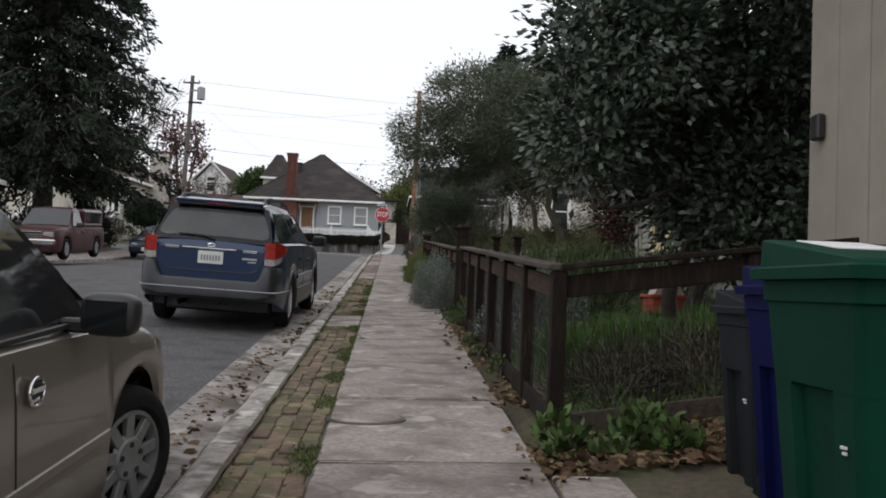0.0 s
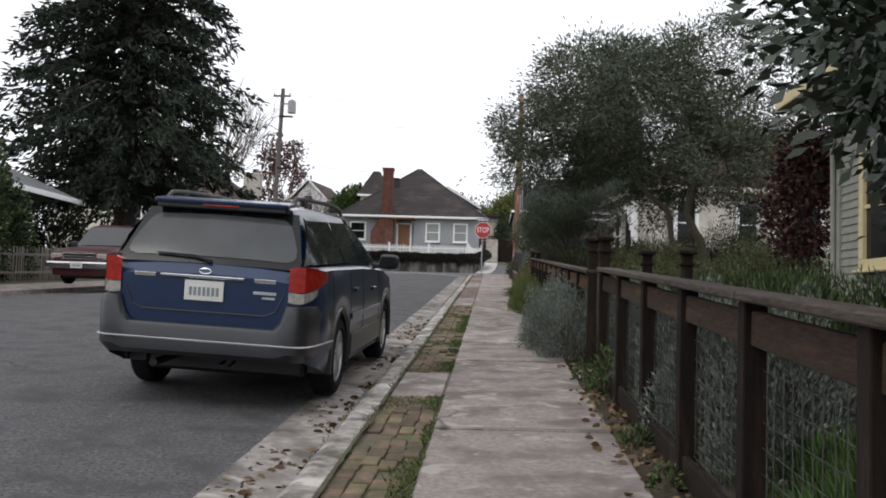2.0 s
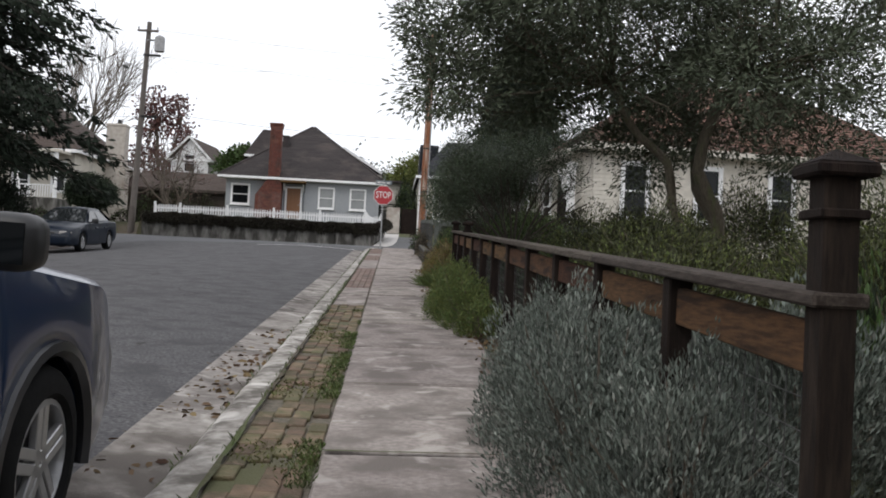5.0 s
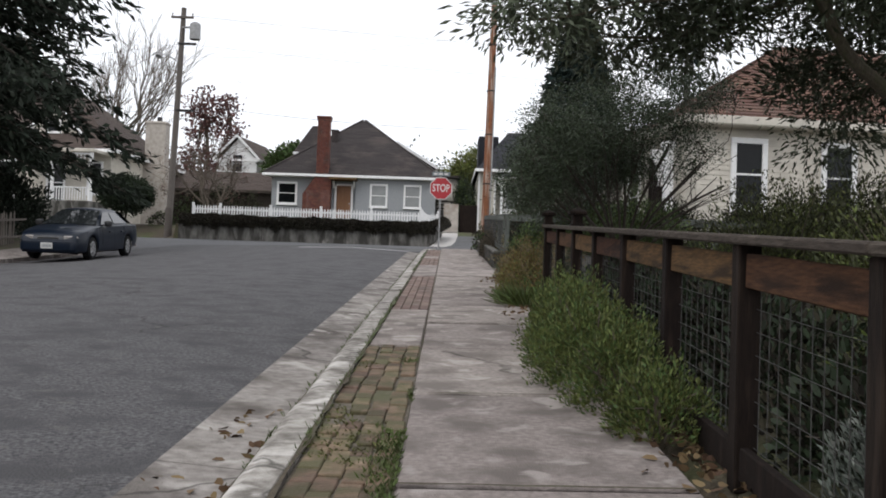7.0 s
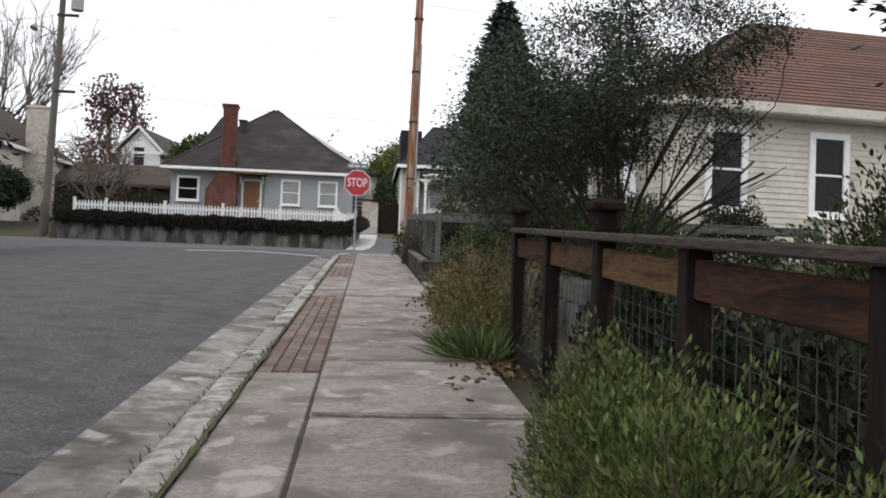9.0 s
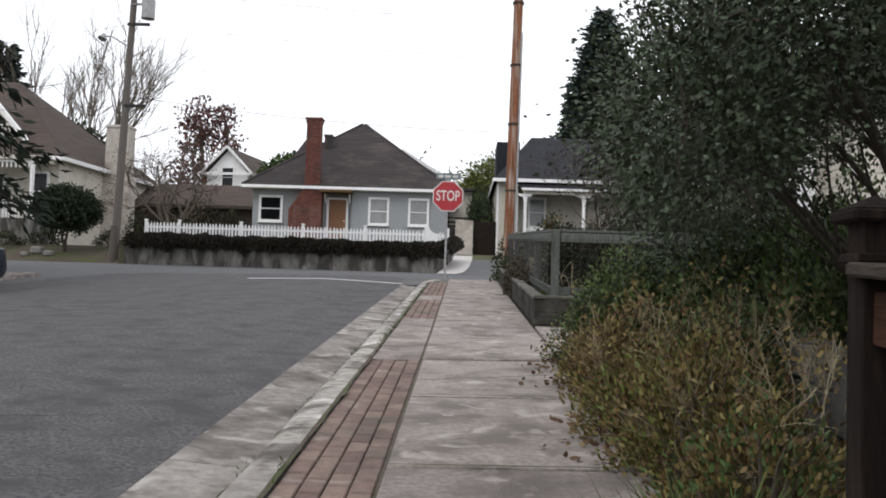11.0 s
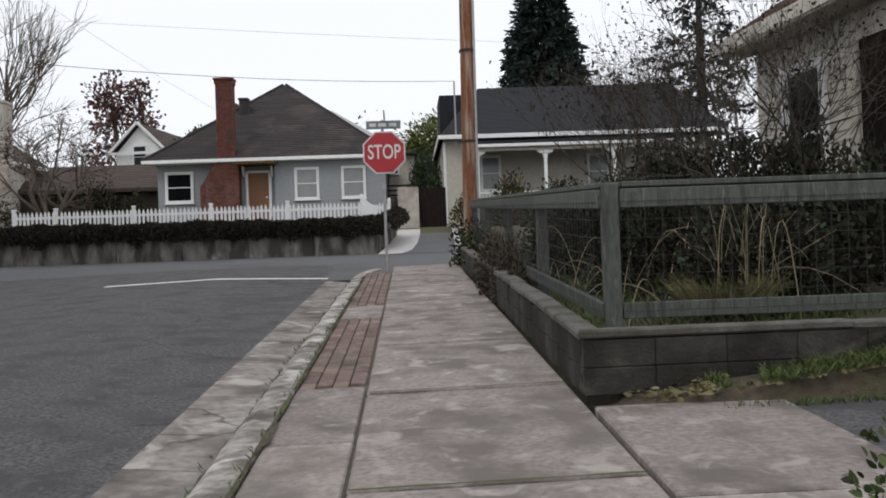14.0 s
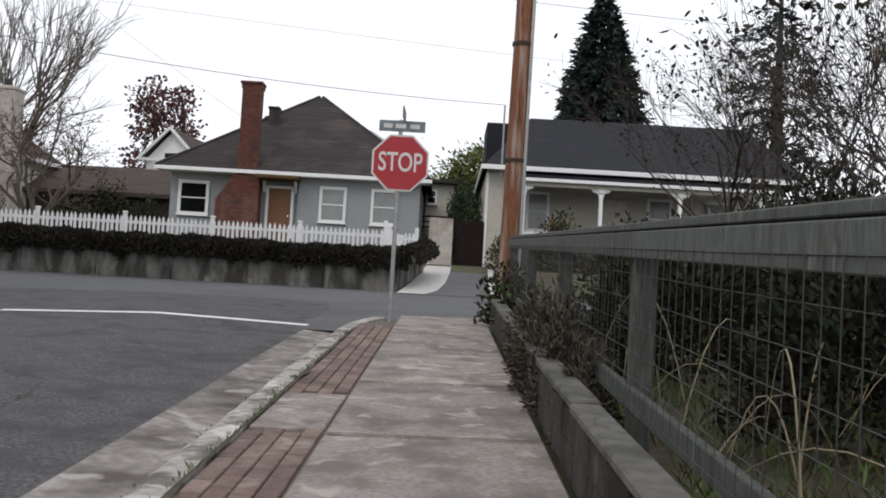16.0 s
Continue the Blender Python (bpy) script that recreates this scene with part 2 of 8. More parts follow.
L_SHRUB = leafmat("leaf_mid", (0.032, 0.046, 0.024), (0.020, 0.030, 0.015), 0.45, 0.6)
L_GREEN = leafmat("leaf_fresh", (0.075, 0.115, 0.035), (0.05, 0.08, 0.025), 0.4)
L_BUSH = leafmat("leaf_feathery", (0.125, 0.145, 0.042), (0.085, 0.10, 0.03), 0.45)
L_SILVER = leafmat("leaf_silver", (0.17, 0.19, 0.165), (0.10, 0.12, 0.10), 0.5)
L_SILVERPALE = leafmat("lavender_spike", (0.27, 0.285, 0.25), (0.19, 0.20, 0.18), 0.4)
L_RUST = leafmat("leaf_rust", (0.18, 0.115, 0.05), (0.12, 0.095, 0.035), 0.6)
L_STRAW = leafmat("leaf_straw", (0.20, 0.18, 0.09), (0.13, 0.12, 0.055), 0.4)
L_FERN = leafmat("withered_fern", (0.12, 0.10, 0.075), (0.075, 0.062, 0.048), 0.5, 0.9)
L_TREE = leafmat("leaf_glossy_shrub", (0.0663, 0.0858, 0.0484), (0.0429, 0.0585, 0.0328), 0.5, 0.45)
L_BRAMBLE = leafmat("leaf_bramble", (0.095, 0.13, 0.04), (0.06, 0.085, 0.028), 0.5)
L_RED = leafmat("leaf_purple_red", (0.055, 0.018, 0.018), (0.035, 0.014, 0.013), 0.5)
L_AUTUMN = leafmat("leaf_autumn", (0.14, 0.055, 0.05), (0.09, 0.045, 0.045), 0.5)
L_YELLOW = leafmat("leaf_yellowgreen", (0.17, 0.18, 0.045), (0.10, 0.12, 0.035), 0.4)
L_LITTER = leafmat("fallen_leaf", (0.17, 0.11, 0.06), (0.10, 0.065, 0.04), 0.5, 0.8)
L_LAWN = leafmat("lawn_blade", (0.085, 0.15, 0.035), (0.045, 0.085, 0.025), 0.4)
L_GRASS = leafmat("grass_blade", (0.085, 0.115, 0.03), (0.055, 0.075, 0.025), 0.4)
L_MOSS = leafmat("moss_tuft", (0.12, 0.125, 0.045), (0.085, 0.085, 0.03), 0.4, 0.9)
L_OLIVEDARK = leafmat("leaf_dull_olive", (0.060, 0.064, 0.028), (0.038, 0.042, 0.020), 0.5)
L_HEDGE = leafmat("leaf_hedge", (0.028, 0.025, 0.016), (0.020, 0.016, 0.012), 0.5, 0.8)
GLASS = mat("dark_window_glass", (0.010, 0.012, 0.013), (0.007, 0.008, 0.009), 0.06, 2, spec=0.2)
CARGLASS = mat("tinted_car_glass", (0.02, 0.023, 0.024), (0.015, 0.017, 0.018), 0.04, 2, spec=0.9)
REARGLASS = mat("hazy_car_glass", (0.075, 0.080, 0.082), (0.05, 0.054, 0.056), 0.10, 2.5, spec=0.35)
BLACKGLASS = mat("black_glazed_surround", (0.010, 0.011, 0.012), (0.008, 0.008, 0.009), 0.12, 4, spec=0.3)
PALEGLASS = mat("blind_behind_glass", (0.27, 0.28, 0.28), (0.22, 0.23, 0.23), 0.15, 2)
RUBBER = mat("tyre_rubber", (0.012, 0.012, 0.0125), (0.008, 0.008, 0.0085), 0.85, 20, bump=0.1, bscale=80, spec=0.15)
BLACKPLASTIC = mat("black_plastic", (0.02, 0.02, 0.021), (0.014, 0.014, 0.015), 0.45, 10)
ALLOY = mat("alloy", (0.50, 0.50, 0.51), (0.42, 0.42, 0.43), 0.35, 8, metal=0.7)
CHROME = mat("chrome", (0.75, 0.75, 0.76), (0.68, 0.68, 0.69), 0.12, 3, metal=1.0)
CARBLUE = mat("blue_car_paint", (0.006, 0.022, 0.070), (0.005, 0.019, 0.060), 0.3, 2, metal=0.2, coat=0.45)
CARGREY = mat("grey_cladding", (0.036, 0.037, 0.042), (0.030, 0.031, 0.035), 0.34, 4, metal=0.3, coat=0.2)
CARTAN = mat("champagne_paint", (0.20, 0.176, 0.148), (0.18, 0.158, 0.132), 0.32, 2, metal=0.5, coat=0.5)
CARRED = mat("maroon_paint", (0.055, 0.008, 0.012), (0.045, 0.007, 0.010), 0.35, 2, spec=0.3, coat=0.25)
CARTEAL = mat("dark_navy_paint", (0.003, 0.008, 0.020), (0.002, 0.007, 0.016), 0.35, 2, spec=0.25, coat=0.15)
REDLENS = mat("red_lens", (0.36, 0.020, 0.013), (0.20, 0.009, 0.007), 0.15, 18, coat=0.4)
CLEARLENS = mat("clear_lens", (0.38, 0.36, 0.34), (0.22, 0.20, 0.19), 0.1, 25, coat=0.5)
GUTTER = mat("dirty_gutter_concrete", (0.34, 0.312, 0.288), (0.19, 0.172, 0.158), 0.95, 14, bump=0.5, bscale=70, c3=(0.115, 0.10, 0.09), c3scale=1.9, c3at=0.52, objrand=0.15, spec=0.25, crack=(0.6, 0.012), c4=((0.45, 0.42, 0.39), 3.2, 0.58))
PALEDRIVE = mat("new_pale_concrete", (0.52, 0.50, 0.48), (0.44, 0.42, 0.40), 0.9, 6)
PLATE = mat("plate_white", (0.6, 0.6, 0.58), (0.55, 0.55, 0.53), 0.5, 5)
HUBCAP = mat("dull_silver_hubcap", (0.22, 0.22, 0.215), (0.16, 0.16, 0.155), 0.5, 14, metal=0.3)
BINGREEN = mat("green_bin_plastic", (0.0004, 0.036, 0.020), (0.0004, 0.027, 0.015), 0.6, 5, bump=0.05, spec=0.12)
BINBLUE = mat("blue_bin_plastic", (0.001, 0.003, 0.052), (0.001, 0.003, 0.038), 0.6, 5, bump=0.05, spec=0.12)
BINGREY = mat("charcoal_bin_plastic", (0.012, 0.014, 0.018), (0.009, 0.010, 0.013), 0.6, 5, bump=0.05, spec=0.2)
PAPER = mat("white_sheet", (0.75, 0.75, 0.74), None, 0.7, 5)
SIGNRED = mat("sign_red", (0.42, 0.02, 0.03), (0.36, 0.017, 0.025), 0.45, 4, c3=(0.36, 0.03, 0.04), c3scale=4)
SIGNWHITE = mat("sign_white", (0.72, 0.70, 0.68), (0.62, 0.60, 0.58), 0.5, 6)
SIGNGREY = mat("faded_name_sign", (0.20, 0.23, 0.24), (0.15, 0.18, 0.19), 0.5, 6)
STEEL = mat("galvanised_post", (0.38, 0.38, 0.38), (0.28, 0.28, 0.28), 0.5, 10, metal=0.6)
LINEPAINT = mat("white_road_paint", (0.80, 0.80, 0.80), (0.58, 0.58, 0.58), 0.8, 12)
REDPLANTER = mat("red_painted_wood", (0.42, 0.085, 0.05), (0.34, 0.065, 0.04), 0.7, 6)
STONE = mat("garden_stone", (0.26, 0.25, 0.23), (0.17, 0.16, 0.15), 0.95, 6, bump=0.5)
CABLE = mat("cable", (0.03, 0.03, 0.032), None, 0.8, 3)

# ---- terrain ----
def lerp_table(x, xs, zs):
    return float(np.interp(x, xs, zs))
def hill(y):
    """Height of the street's line at y: climbing to the crossing, nearly level across it, then rising again."""
    return lerp_table(y, [-60, 46.5, 57.6, 62.0, 82.0, 400.0], [-3.6, 2.79, 3.27, 3.3, 4.5, 7.7])
def g(x, y, rel=0.0):
    """Height of the footpath surface, with its fall to the kerb."""
    return hill(y) + 0.015 * max(-1.0, min(x, 1.4)) + rel
YX = [-40, -16, -13.4, -11.3, -0.6, 0.0, 1.3, 1.5, 5.0, 9.0, 40]
YZ = [0.3, 0.25, 0.0, -0.25, -0.25, -0.12, -0.1, 0.02, 0.42, 0.5, 0.6]
def cross_y(x, k):
    """Edges of the crossing street: k 0 near, 1 far."""
    near = 45.0 if x < -0.5 else (46.95 if x < 1.32 else 47.8)
    return near * (1 - k) + lerp_table(x, [-80, -18, -14, -12.9, 80], [63.0, 59.8, 59.4, 57.62, 57.62]) * k
def far_ground(x, y, edge):
    """Gardens and drive beyond the crossing."""
    if -12.75 < x < -0.7:
        return lerp_table(y, [edge, edge + 0.08, 64.0, 82.0], [3.05, 3.92, 4.25, 4.5]) if y < 82 else hill(y)
    if x < 2.05 and x > -0.7:
        return lerp_table(y, [edge - 1, 63.0, 82.0], [3.08, 4.15, 4.45]) if y < 82 else hill(y)
    return lerp_table(y, [edge, edge + 2.2, 68.0, 82.0], [3.12, 3.98, 4.25, 4.45]) if y < 82 else hill(y)
def yard(x, y):
    """Height of the bare ground, gardens included."""
    rel = lerp_table(x, YX, YZ)
    if 31.0 <= y <= 34.1 and x > 1.3:
        # the drive lies level with the footpath
        rel = min(rel, -0.05 + 0.02 * (x - 1.3))
    if y > 46.4:
        k = min(1.0, (y - 46.4) / 0.5) if x < 1.3 else min(1.0, max(0.0, (y - 47.7) / 0.3))
        rel = rel * (1 - k) - 0.25 * k
        edge = cross_y(x, 1)
        if y > edge:
            return far_ground(x, y, edge)
    return hill(y) + rel + (dip(x, y) if x < -2 else 0.0)
def dip(x, y):
    """Extra fall of the street's far side below the crossing."""
    return -0.36 * lerp_table(x, [-30, -18, -10.5, -3.0], [0.3, 1.0, 1.0, 0.0]) * lerp_table(y, [18, 36, 42, 50, 57], [0, 1, 1, 0.45, 0])
def road_rel(x, y):
    k = 1 - min(1.0, max(0.0, (y - 46.5) / 5.0))
    crown = lerp_table(x, [-11.3, -8.6, -5.8, -3.0, -1.1, -0.6], [-0.12, -0.02, 0.05, -0.01, -0.10, -0.125])
    return crown * k - 0.10 * (1 - k) + dip(x, y)

# ---- mesh building ----
class Build:
    """Collects vertices and faces of one mesh."""
    def __init__(self):
        self.v, self.f = [], []
    def add(self, verts, faces):
        n = len(self.v)
        self.v += [tuple(p) for p in verts]
        self.f += [tuple(i + n for i in q) for q in faces]
        return self
    def box(self, c, s, bev=0.0, m=None):
        """A box round c of size s, its edges chamfered, turned by m."""
        h = [v / 2 for v in s]
        b = min(bev, *(q * 0.45 for q in h))
        vs, fs = [], []
        if b <= 0:
            vs = [Vector((i * h[0], j * h[1], k * h[2])) for i in (-1, 1) for j in (-1, 1) for k in (-1, 1)]
            fs = [(0, 1, 3, 2), (4, 6, 7, 5), (0, 4, 5, 1), (2, 3, 7, 6), (0, 2, 6, 4), (1, 5, 7, 3)]
        else:
            idx = {}
            for i in (-1, 1):
                for j in (-1, 1):
                    for k in (-1, 1):
                        sg = (i, j, k)
                        for a in range(3):
                            idx[sg, a] = len(vs)
                            vs.append(Vector([sg[q] * (h[q] if q == a else h[q] - b) for q in range(3)]))
            quads = []
            for a in range(3):
                p, q = [x for x in range(3) if x != a]
                for sa in (-1, 1):
                    ring = []
                    for sp, sq in ((-1, -1), (1, -1), (1, 1), (-1, 1)):
                        sg = [0, 0, 0]
                        sg[a], sg[p], sg[q] = sa, sp, sq
                        ring.append(idx[tuple(sg), a])
                    quads.append(ring)
                for sp in (-1, 1):
                    for sq in (-1, 1):
                        lo, hi = [0, 0, 0], [0, 0, 0]
                        lo[a], lo[p], lo[q] = -1, sp, sq
                        hi[a], hi[p], hi[q] = 1, sp, sq
                        quads.append([idx[tuple(lo), p], idx[tuple(hi), p], idx[tuple(hi), q], idx[tuple(lo), q]])
            for i in (-1, 1):
                for j in (-1, 1):
                    for k in (-1, 1):
                        quads.append([idx[(i, j, k), a] for a in range(3)])
            for ring in quads:
                mid = sum((vs[i] for i in ring), Vector()) / len(ring)
                nrm = (vs[ring[1]] - vs[ring[0]]).cross(vs[ring[2]] - vs[ring[1]])
                fs.append(tuple(ring if nrm.dot(mid) > 0 else ring[::-1]))
        c = Vector(c)
        self.add([((m @ p) if m else p) + c for p in vs], fs)
        return self
    def tube(self, pts, radii, sides=8, caps=True):
        """A tube along pts, its radius going over radii."""
        pts = [Vector(p) for p in pts]
        if not isinstance(radii, (list, tuple)):
            radii = [radii] * len(pts)
        rings, up = [], None
        for i, p in enumerate(pts):
            d = (pts[min(i + 1, len(pts) - 1)] - pts[max(i - 1, 0)]).normalized()
            if up is None:
                up = d.orthogonal().normalized()
            up = (up - d * up.dot(d))
            up = up.normalized() if up.length > 1e-4 else d.orthogonal().normalized()
            w = d.cross(up)
            rings.append([p + (up * math.cos(a) + w * math.sin(a)) * radii[i] for a in (2 * math.pi * k / sides for k in range(sides))])
        vs = [p for r in rings for p in r]
        fs = [(i * sides + k, i * sides + (k + 1) % sides, (i + 1) * sides + (k + 1) % sides, (i + 1) * sides + k) for i in range(len(pts) - 1) for k in range(sides)]
        if caps:
            fs += [tuple(range(sides))[::-1], tuple(range((len(pts) - 1) * sides, len(pts) * sides))]
        return self.add(vs, fs)
    def prism(self, poly, depth, m):
        """A flat outline (x, z) given a depth along y, laid by the matrix m."""
        n = len(poly)
        vs = [m @ Vector((x, y, z)) for y in (0, depth) for x, z in poly]
        fs = [tuple(range(n)), tuple(range(2 * n - 1, n - 1, -1))] + [(i, i + n, (i + 1) % n + n, (i + 1) % n) for i in range(n)]
        return self.add(vs, fs)
    def grid(self, rows):
        """A sheet through rows of points."""
        n = len(rows[0])
        return self.add([p for r in rows for p in r], [(i * n + k, i * n + k + 1, (i + 1) * n + k + 1, (i + 1) * n + k) for i in range(len(rows) - 1) for k in range(n - 1)])
    def drape(self):
        """Reads z as height over the footpath."""
        self.v = [(x, y, g(x, y, z)) for x, y, z in self.v]
        return self
    def moved(self, m):
        self.v = [tuple(m @ Vector(p)) for p in self.v]
        return self
    def mesh(self, name, material, smooth=False):
        me = bpy.data.meshes.new(name)
        me.from_pydata(self.v, [], self.f)
        if smooth:
            me.polygons.foreach_set("use_smooth", [True] * len(me.polygons))
            me.set_sharp_from_angle(angle=radians(35))
        me.materials.append(material)
        return me
def part(name, b, material, parent=None, label="", smooth=False):
    ob = new(name, b.mesh(name, material, smooth) if isinstance(b, Build) else b)
    if parent:
        ob.parent = parent
    if label:
        ob["label"] = label
    return ob
def thing(name, m=None, label="", category="", group="", kind=""):
    ob = new(name)
    ob.matrix_world = m or Matrix()
    return tagged(ob, label, category, group, kind)
def sheet(name, b, material, label, category, kind="structure", smooth=False):
    return tagged(part(name, b, material, smooth=smooth), label, category, kind=kind)
rng = np.random.default_rng(7)
def unit(n):
    d = rng.normal(size=(n, 3))
    return d / np.linalg.norm(d, axis=1)[:, None]
def leaves(name, pos, way, length, width, material, parent=None, fold=0.15):
    """Many leaves, each a folded blade with its stalk at pos, pointing along way."""
    n = len(pos)
    way = way / np.maximum(np.linalg.norm(way, axis=1), 1e-6)[:, None]
    side = np.cross(way, unit(n))
    side /= np.maximum(np.linalg.norm(side, axis=1), 1e-6)[:, None]
    nrm = np.cross(side, way)
    ln = (length * rng.uniform(0.6, 1.25, n))[:, None]
    wd = (width * rng.uniform(0.7, 1.2, n))[:, None]
    mid = pos + way * ln * 0.5
    tip = pos + way * ln - nrm * ln * 0.12
    q = 4
    if length < 2.6 * width and n < 60000:
        # broad leaves are rounder
        q = 6
        lo, hi = pos + way * ln * 0.28, pos + way * ln * 0.72 - nrm * ln * 0.05
        e1, e2 = side * wd * 0.46, side * wd * 0.42
        v = np.stack([pos, lo + e1 + nrm * wd * fold, hi + e2 + nrm * wd * fold, tip, hi - e2 + nrm * wd * fold, lo - e1 + nrm * wd * fold], 1).reshape(-1, 3)
    else:
        v = np.stack([pos, mid + side * wd / 2 + nrm * wd * fold, tip, mid - side * wd / 2 + nrm * wd * fold], 1).reshape(-1, 3)
    me = bpy.data.meshes.new(name)
    me.vertices.add(q * n)
    me.loops.add(q * n)
    me.polygons.add(n)
    me.vertices.foreach_set("co", v.ravel())
    me.loops.foreach_set("vertex_index", np.arange(q * n))
    me.polygons.foreach_set("loop_start", np.arange(0, q * n, q))
    me.polygons.foreach_set("loop_total", np.full(n, q))
    me.update(calc_edges=True)
    me.materials.append(material)
    ob = new(name, me)
    if parent:
        ob.parent = parent
    return ob

# ---- ground, roads, kerbs ----
gy = [-300, -120] + list(np.arange(-60, 46, 1.5)) + list(np.arange(46, 64, 0.5)) + list(np.arange(64, 100, 3)) + [120, 160, 250, 400, 900]
gy = sorted(gy + [30.9, 31.0, 34.1, 34.2, 46.4, 46.9, 47.7, 57.62, 57.71, 59.41])
gx = [-900, -300, -120, -60, -40, -30, -22, -18, -16, -14, -13.4, -12.9, -12.74, -12.5, -11.4, -11.2, -8, -5, -2, -0.71, -0.6, -0.4, -0.2, 0.0, 0.6, 1.3, 1.5, 2.04, 2.2, 3.5, 5, 7, 9, 14, 20, 40, 120, 300, 900]
sheet("ground", Build().grid([[(x, y, yard(x, y)) for x in gx] for y in gy]), SOIL, "dark garden soil with leaf litter and moss", "ground")
RX = [-11.35, -9.8, -8.6, -7.2, -5.8, -4.4, -3.0, -2.0, -1.1]
sheet("road", Build().grid([[(x, y, hill(y) + road_rel(x, y)) for x in RX] for y in np.arange(-60, 52.1, 1.0)]), ASPHALT, "worn grey asphalt street climbing gently", "road")
CX = [-80, -50, -30, -20, -18, -14, -12.9, -10, -6, -3, -0.52, -0.5, 1.31, 1.33, 3, 6, 10, 20, 40, 80]
sheet("road_cross", Build().grid([[(x, cross_y(x, k), hill(cross_y(x, k)) - 0.094 + dip(x, cross_y(x, k))) for x in CX] for k in np.linspace(0, 1, 11)]), ASPHALT2, "grey asphalt crossing street", "road")
# limit line painted across the street mouth
rows = []
for x, y in ((-4.75, 44.72), (-3.9, 44.93), (-3.0, 45.15), (-2.1, 45.36), (-1.13, 45.52)):
    rows.append([(x, y + e, hill(y + e) + road_rel(x, y + e) + 0.008) for e in (-0.11, 0.11)])
sheet("road_marking", Build().grid(rows), LINEPAINT, "worn white painted stop line", "road marking")

# gutter pan and kerb, in cast lengths
def kerb_end(y):
    """Sideways shift of the kerb where it bends round the corner."""
    return 0.0 if y < 44.5 else 0.32 * (y - 44.5) ** 2 * 0.25
gutter = thing("gutter", label="pale cast concrete gutter pan with dark joints", category="gutter", kind="structure")
kerb = thing("kerb", label="worn pale concrete kerb with chipped edge", category="kerb", kind="structure")
ye = -18.0
while ye < 46.2:
    le = 3.05 if ye < 40 else 1.1
    y0, y1 = ye + 0.006, min(ye + le, 46.9) - 0.006
    b = Build()
    ys = np.linspace(y0, y1, 25)
    rows = []
    for y in ys:
        k = kerb_end(y)
        rows.append([(x + k, y, g(0, y) + z) for x, z in ((-1.14, -0.20), (-1.12, -0.098), (-0.72, -0.128), (-0.685, -0.13), (-0.685, -0.25))])
    b.grid(rows)
    n = len(b.v) // 25
    b.f += [tuple(range(n))[::-1], tuple(range(24 * n, 25 * n))]
    part("gutter_slab", b, GUTTER, gutter)
    b = Build()
    rows = []
    for y in ys:
        k = kerb_end(y)
        wob = 0.022 * noise.noise(Vector((y * 2.3, 0.5, 0))) + 0.016 * noise.noise(Vector((y * 9.0, 1.5, 0)))
        rows.append([(x + k, y, g(0, y) + z) for x, z in ((-0.668, -0.2), (-0.655 + wob, -0.05 + wob), (-0.625 + 1.3 * wob, -0.016 + 0.5 * wob), (-0.585 + wob, 0.0), (-0.46, 0.002), (-0.445, -0.01), (-0.44, -0.2))])
    b.grid(rows)
    n = len(b.v) // 25
    b.f += [tuple(range(n))[::-1], tuple(range(24 * n, 25 * n))]
    part("kerb_stone", b, CURB, kerb)
    ye += le
b = Build()
ys = np.arange(-6.0, 44.5, 0.12)
b.grid([[(x + (0.022 if i else -0.03) * noise.noise(Vector((y * 3.1, 7.0 * i, 0))), y, g(0, y) + z) for i, (x, z) in enumerate(((-0.715, -0.1215), (-0.658, -0.108)))] for y in ys])
tagged(part("joint_soil", b, SOIL), "dark soil and moss in the joint below the kerb", "soil", kind="structure")
b = Build()
b.grid([[(x + (0.03 if i else -0.008) * noise.noise(Vector((y * 1.9, 4.0 + 7.0 * i, 0))) + (0.018 if i else 0.0) * noise.noise(Vector((y * 8.0, 9.0, 0))), y, g(0, y) + 0.008) for i, x in enumerate((-0.452, -0.428))] for y in ys])
tagged(part("joint_soil", b, SOIL), "dark crack of soil behind the kerb", "soil", kind="structure")
# footpath slabs
footpath = thing("footpath", label="old concrete footpath slabs with dark joints and stains", category="footpath", kind="structure")
ye = 4.85 - 1.877 * 12
rs = random.Random(3)
while ye < 46.6:
    y1 = min(ye + 1.877, 46.9)
    lift = rs.uniform(-0.006, 0.006)
    part("slab", Build().box((0.612, (ye + y1) / 2, -0.06 + lift), (1.205, y1 - ye - 0.04, 0.12), 0.014).drape(), CONCRETE, footpath)
    ye = y1
b = Build()
for k in range(-3, 23):
    y = 4.85 + 1.877 * k
    tilt_ = 0.02 * math.sin(k * 2.3)
    b.grid([[(x, y + tilt_ * (x - 0.6) + e * (0.013 + 0.012 * noise.noise(Vector((x * 5.0, k * 3.0, e)))), g(x, y) + 0.0125) for e in (-1, 1)] for x in np.linspace(0.02, 1.2, 26)])
tagged(part("joint_soil", b, SOIL), "dark soil in the joints of the footpath", "soil", kind="structure")
for y0, y1, w in ((9.95, 11.35, 0.0), (22.0, 24.95, 0.0), (31.1, 35.15, 0.0), (38.8, 39.95, 0.0)):
    n = max(1, round((y1 - y0) / 1.4))
    for i in range(n):
        a, c = y0 + (y1 - y0) * i / n, y0 + (y1 - y0) * (i + 1) / n
        part("strip_slab", Build().box((-0.22, (a + c) / 2, -0.062), (0.425, c - a - 0.014, 0.12), 0.008).drape(), CONCRETE, footpath)
lid = [(0.26 * math.cos(a), 0.17 * math.sin(a)) for a in np.linspace(0, 2 * math.pi, 29)[:-1]]
ml = thing("meter_lid", label="oval cast utility lid set into the footpath", category="cover")
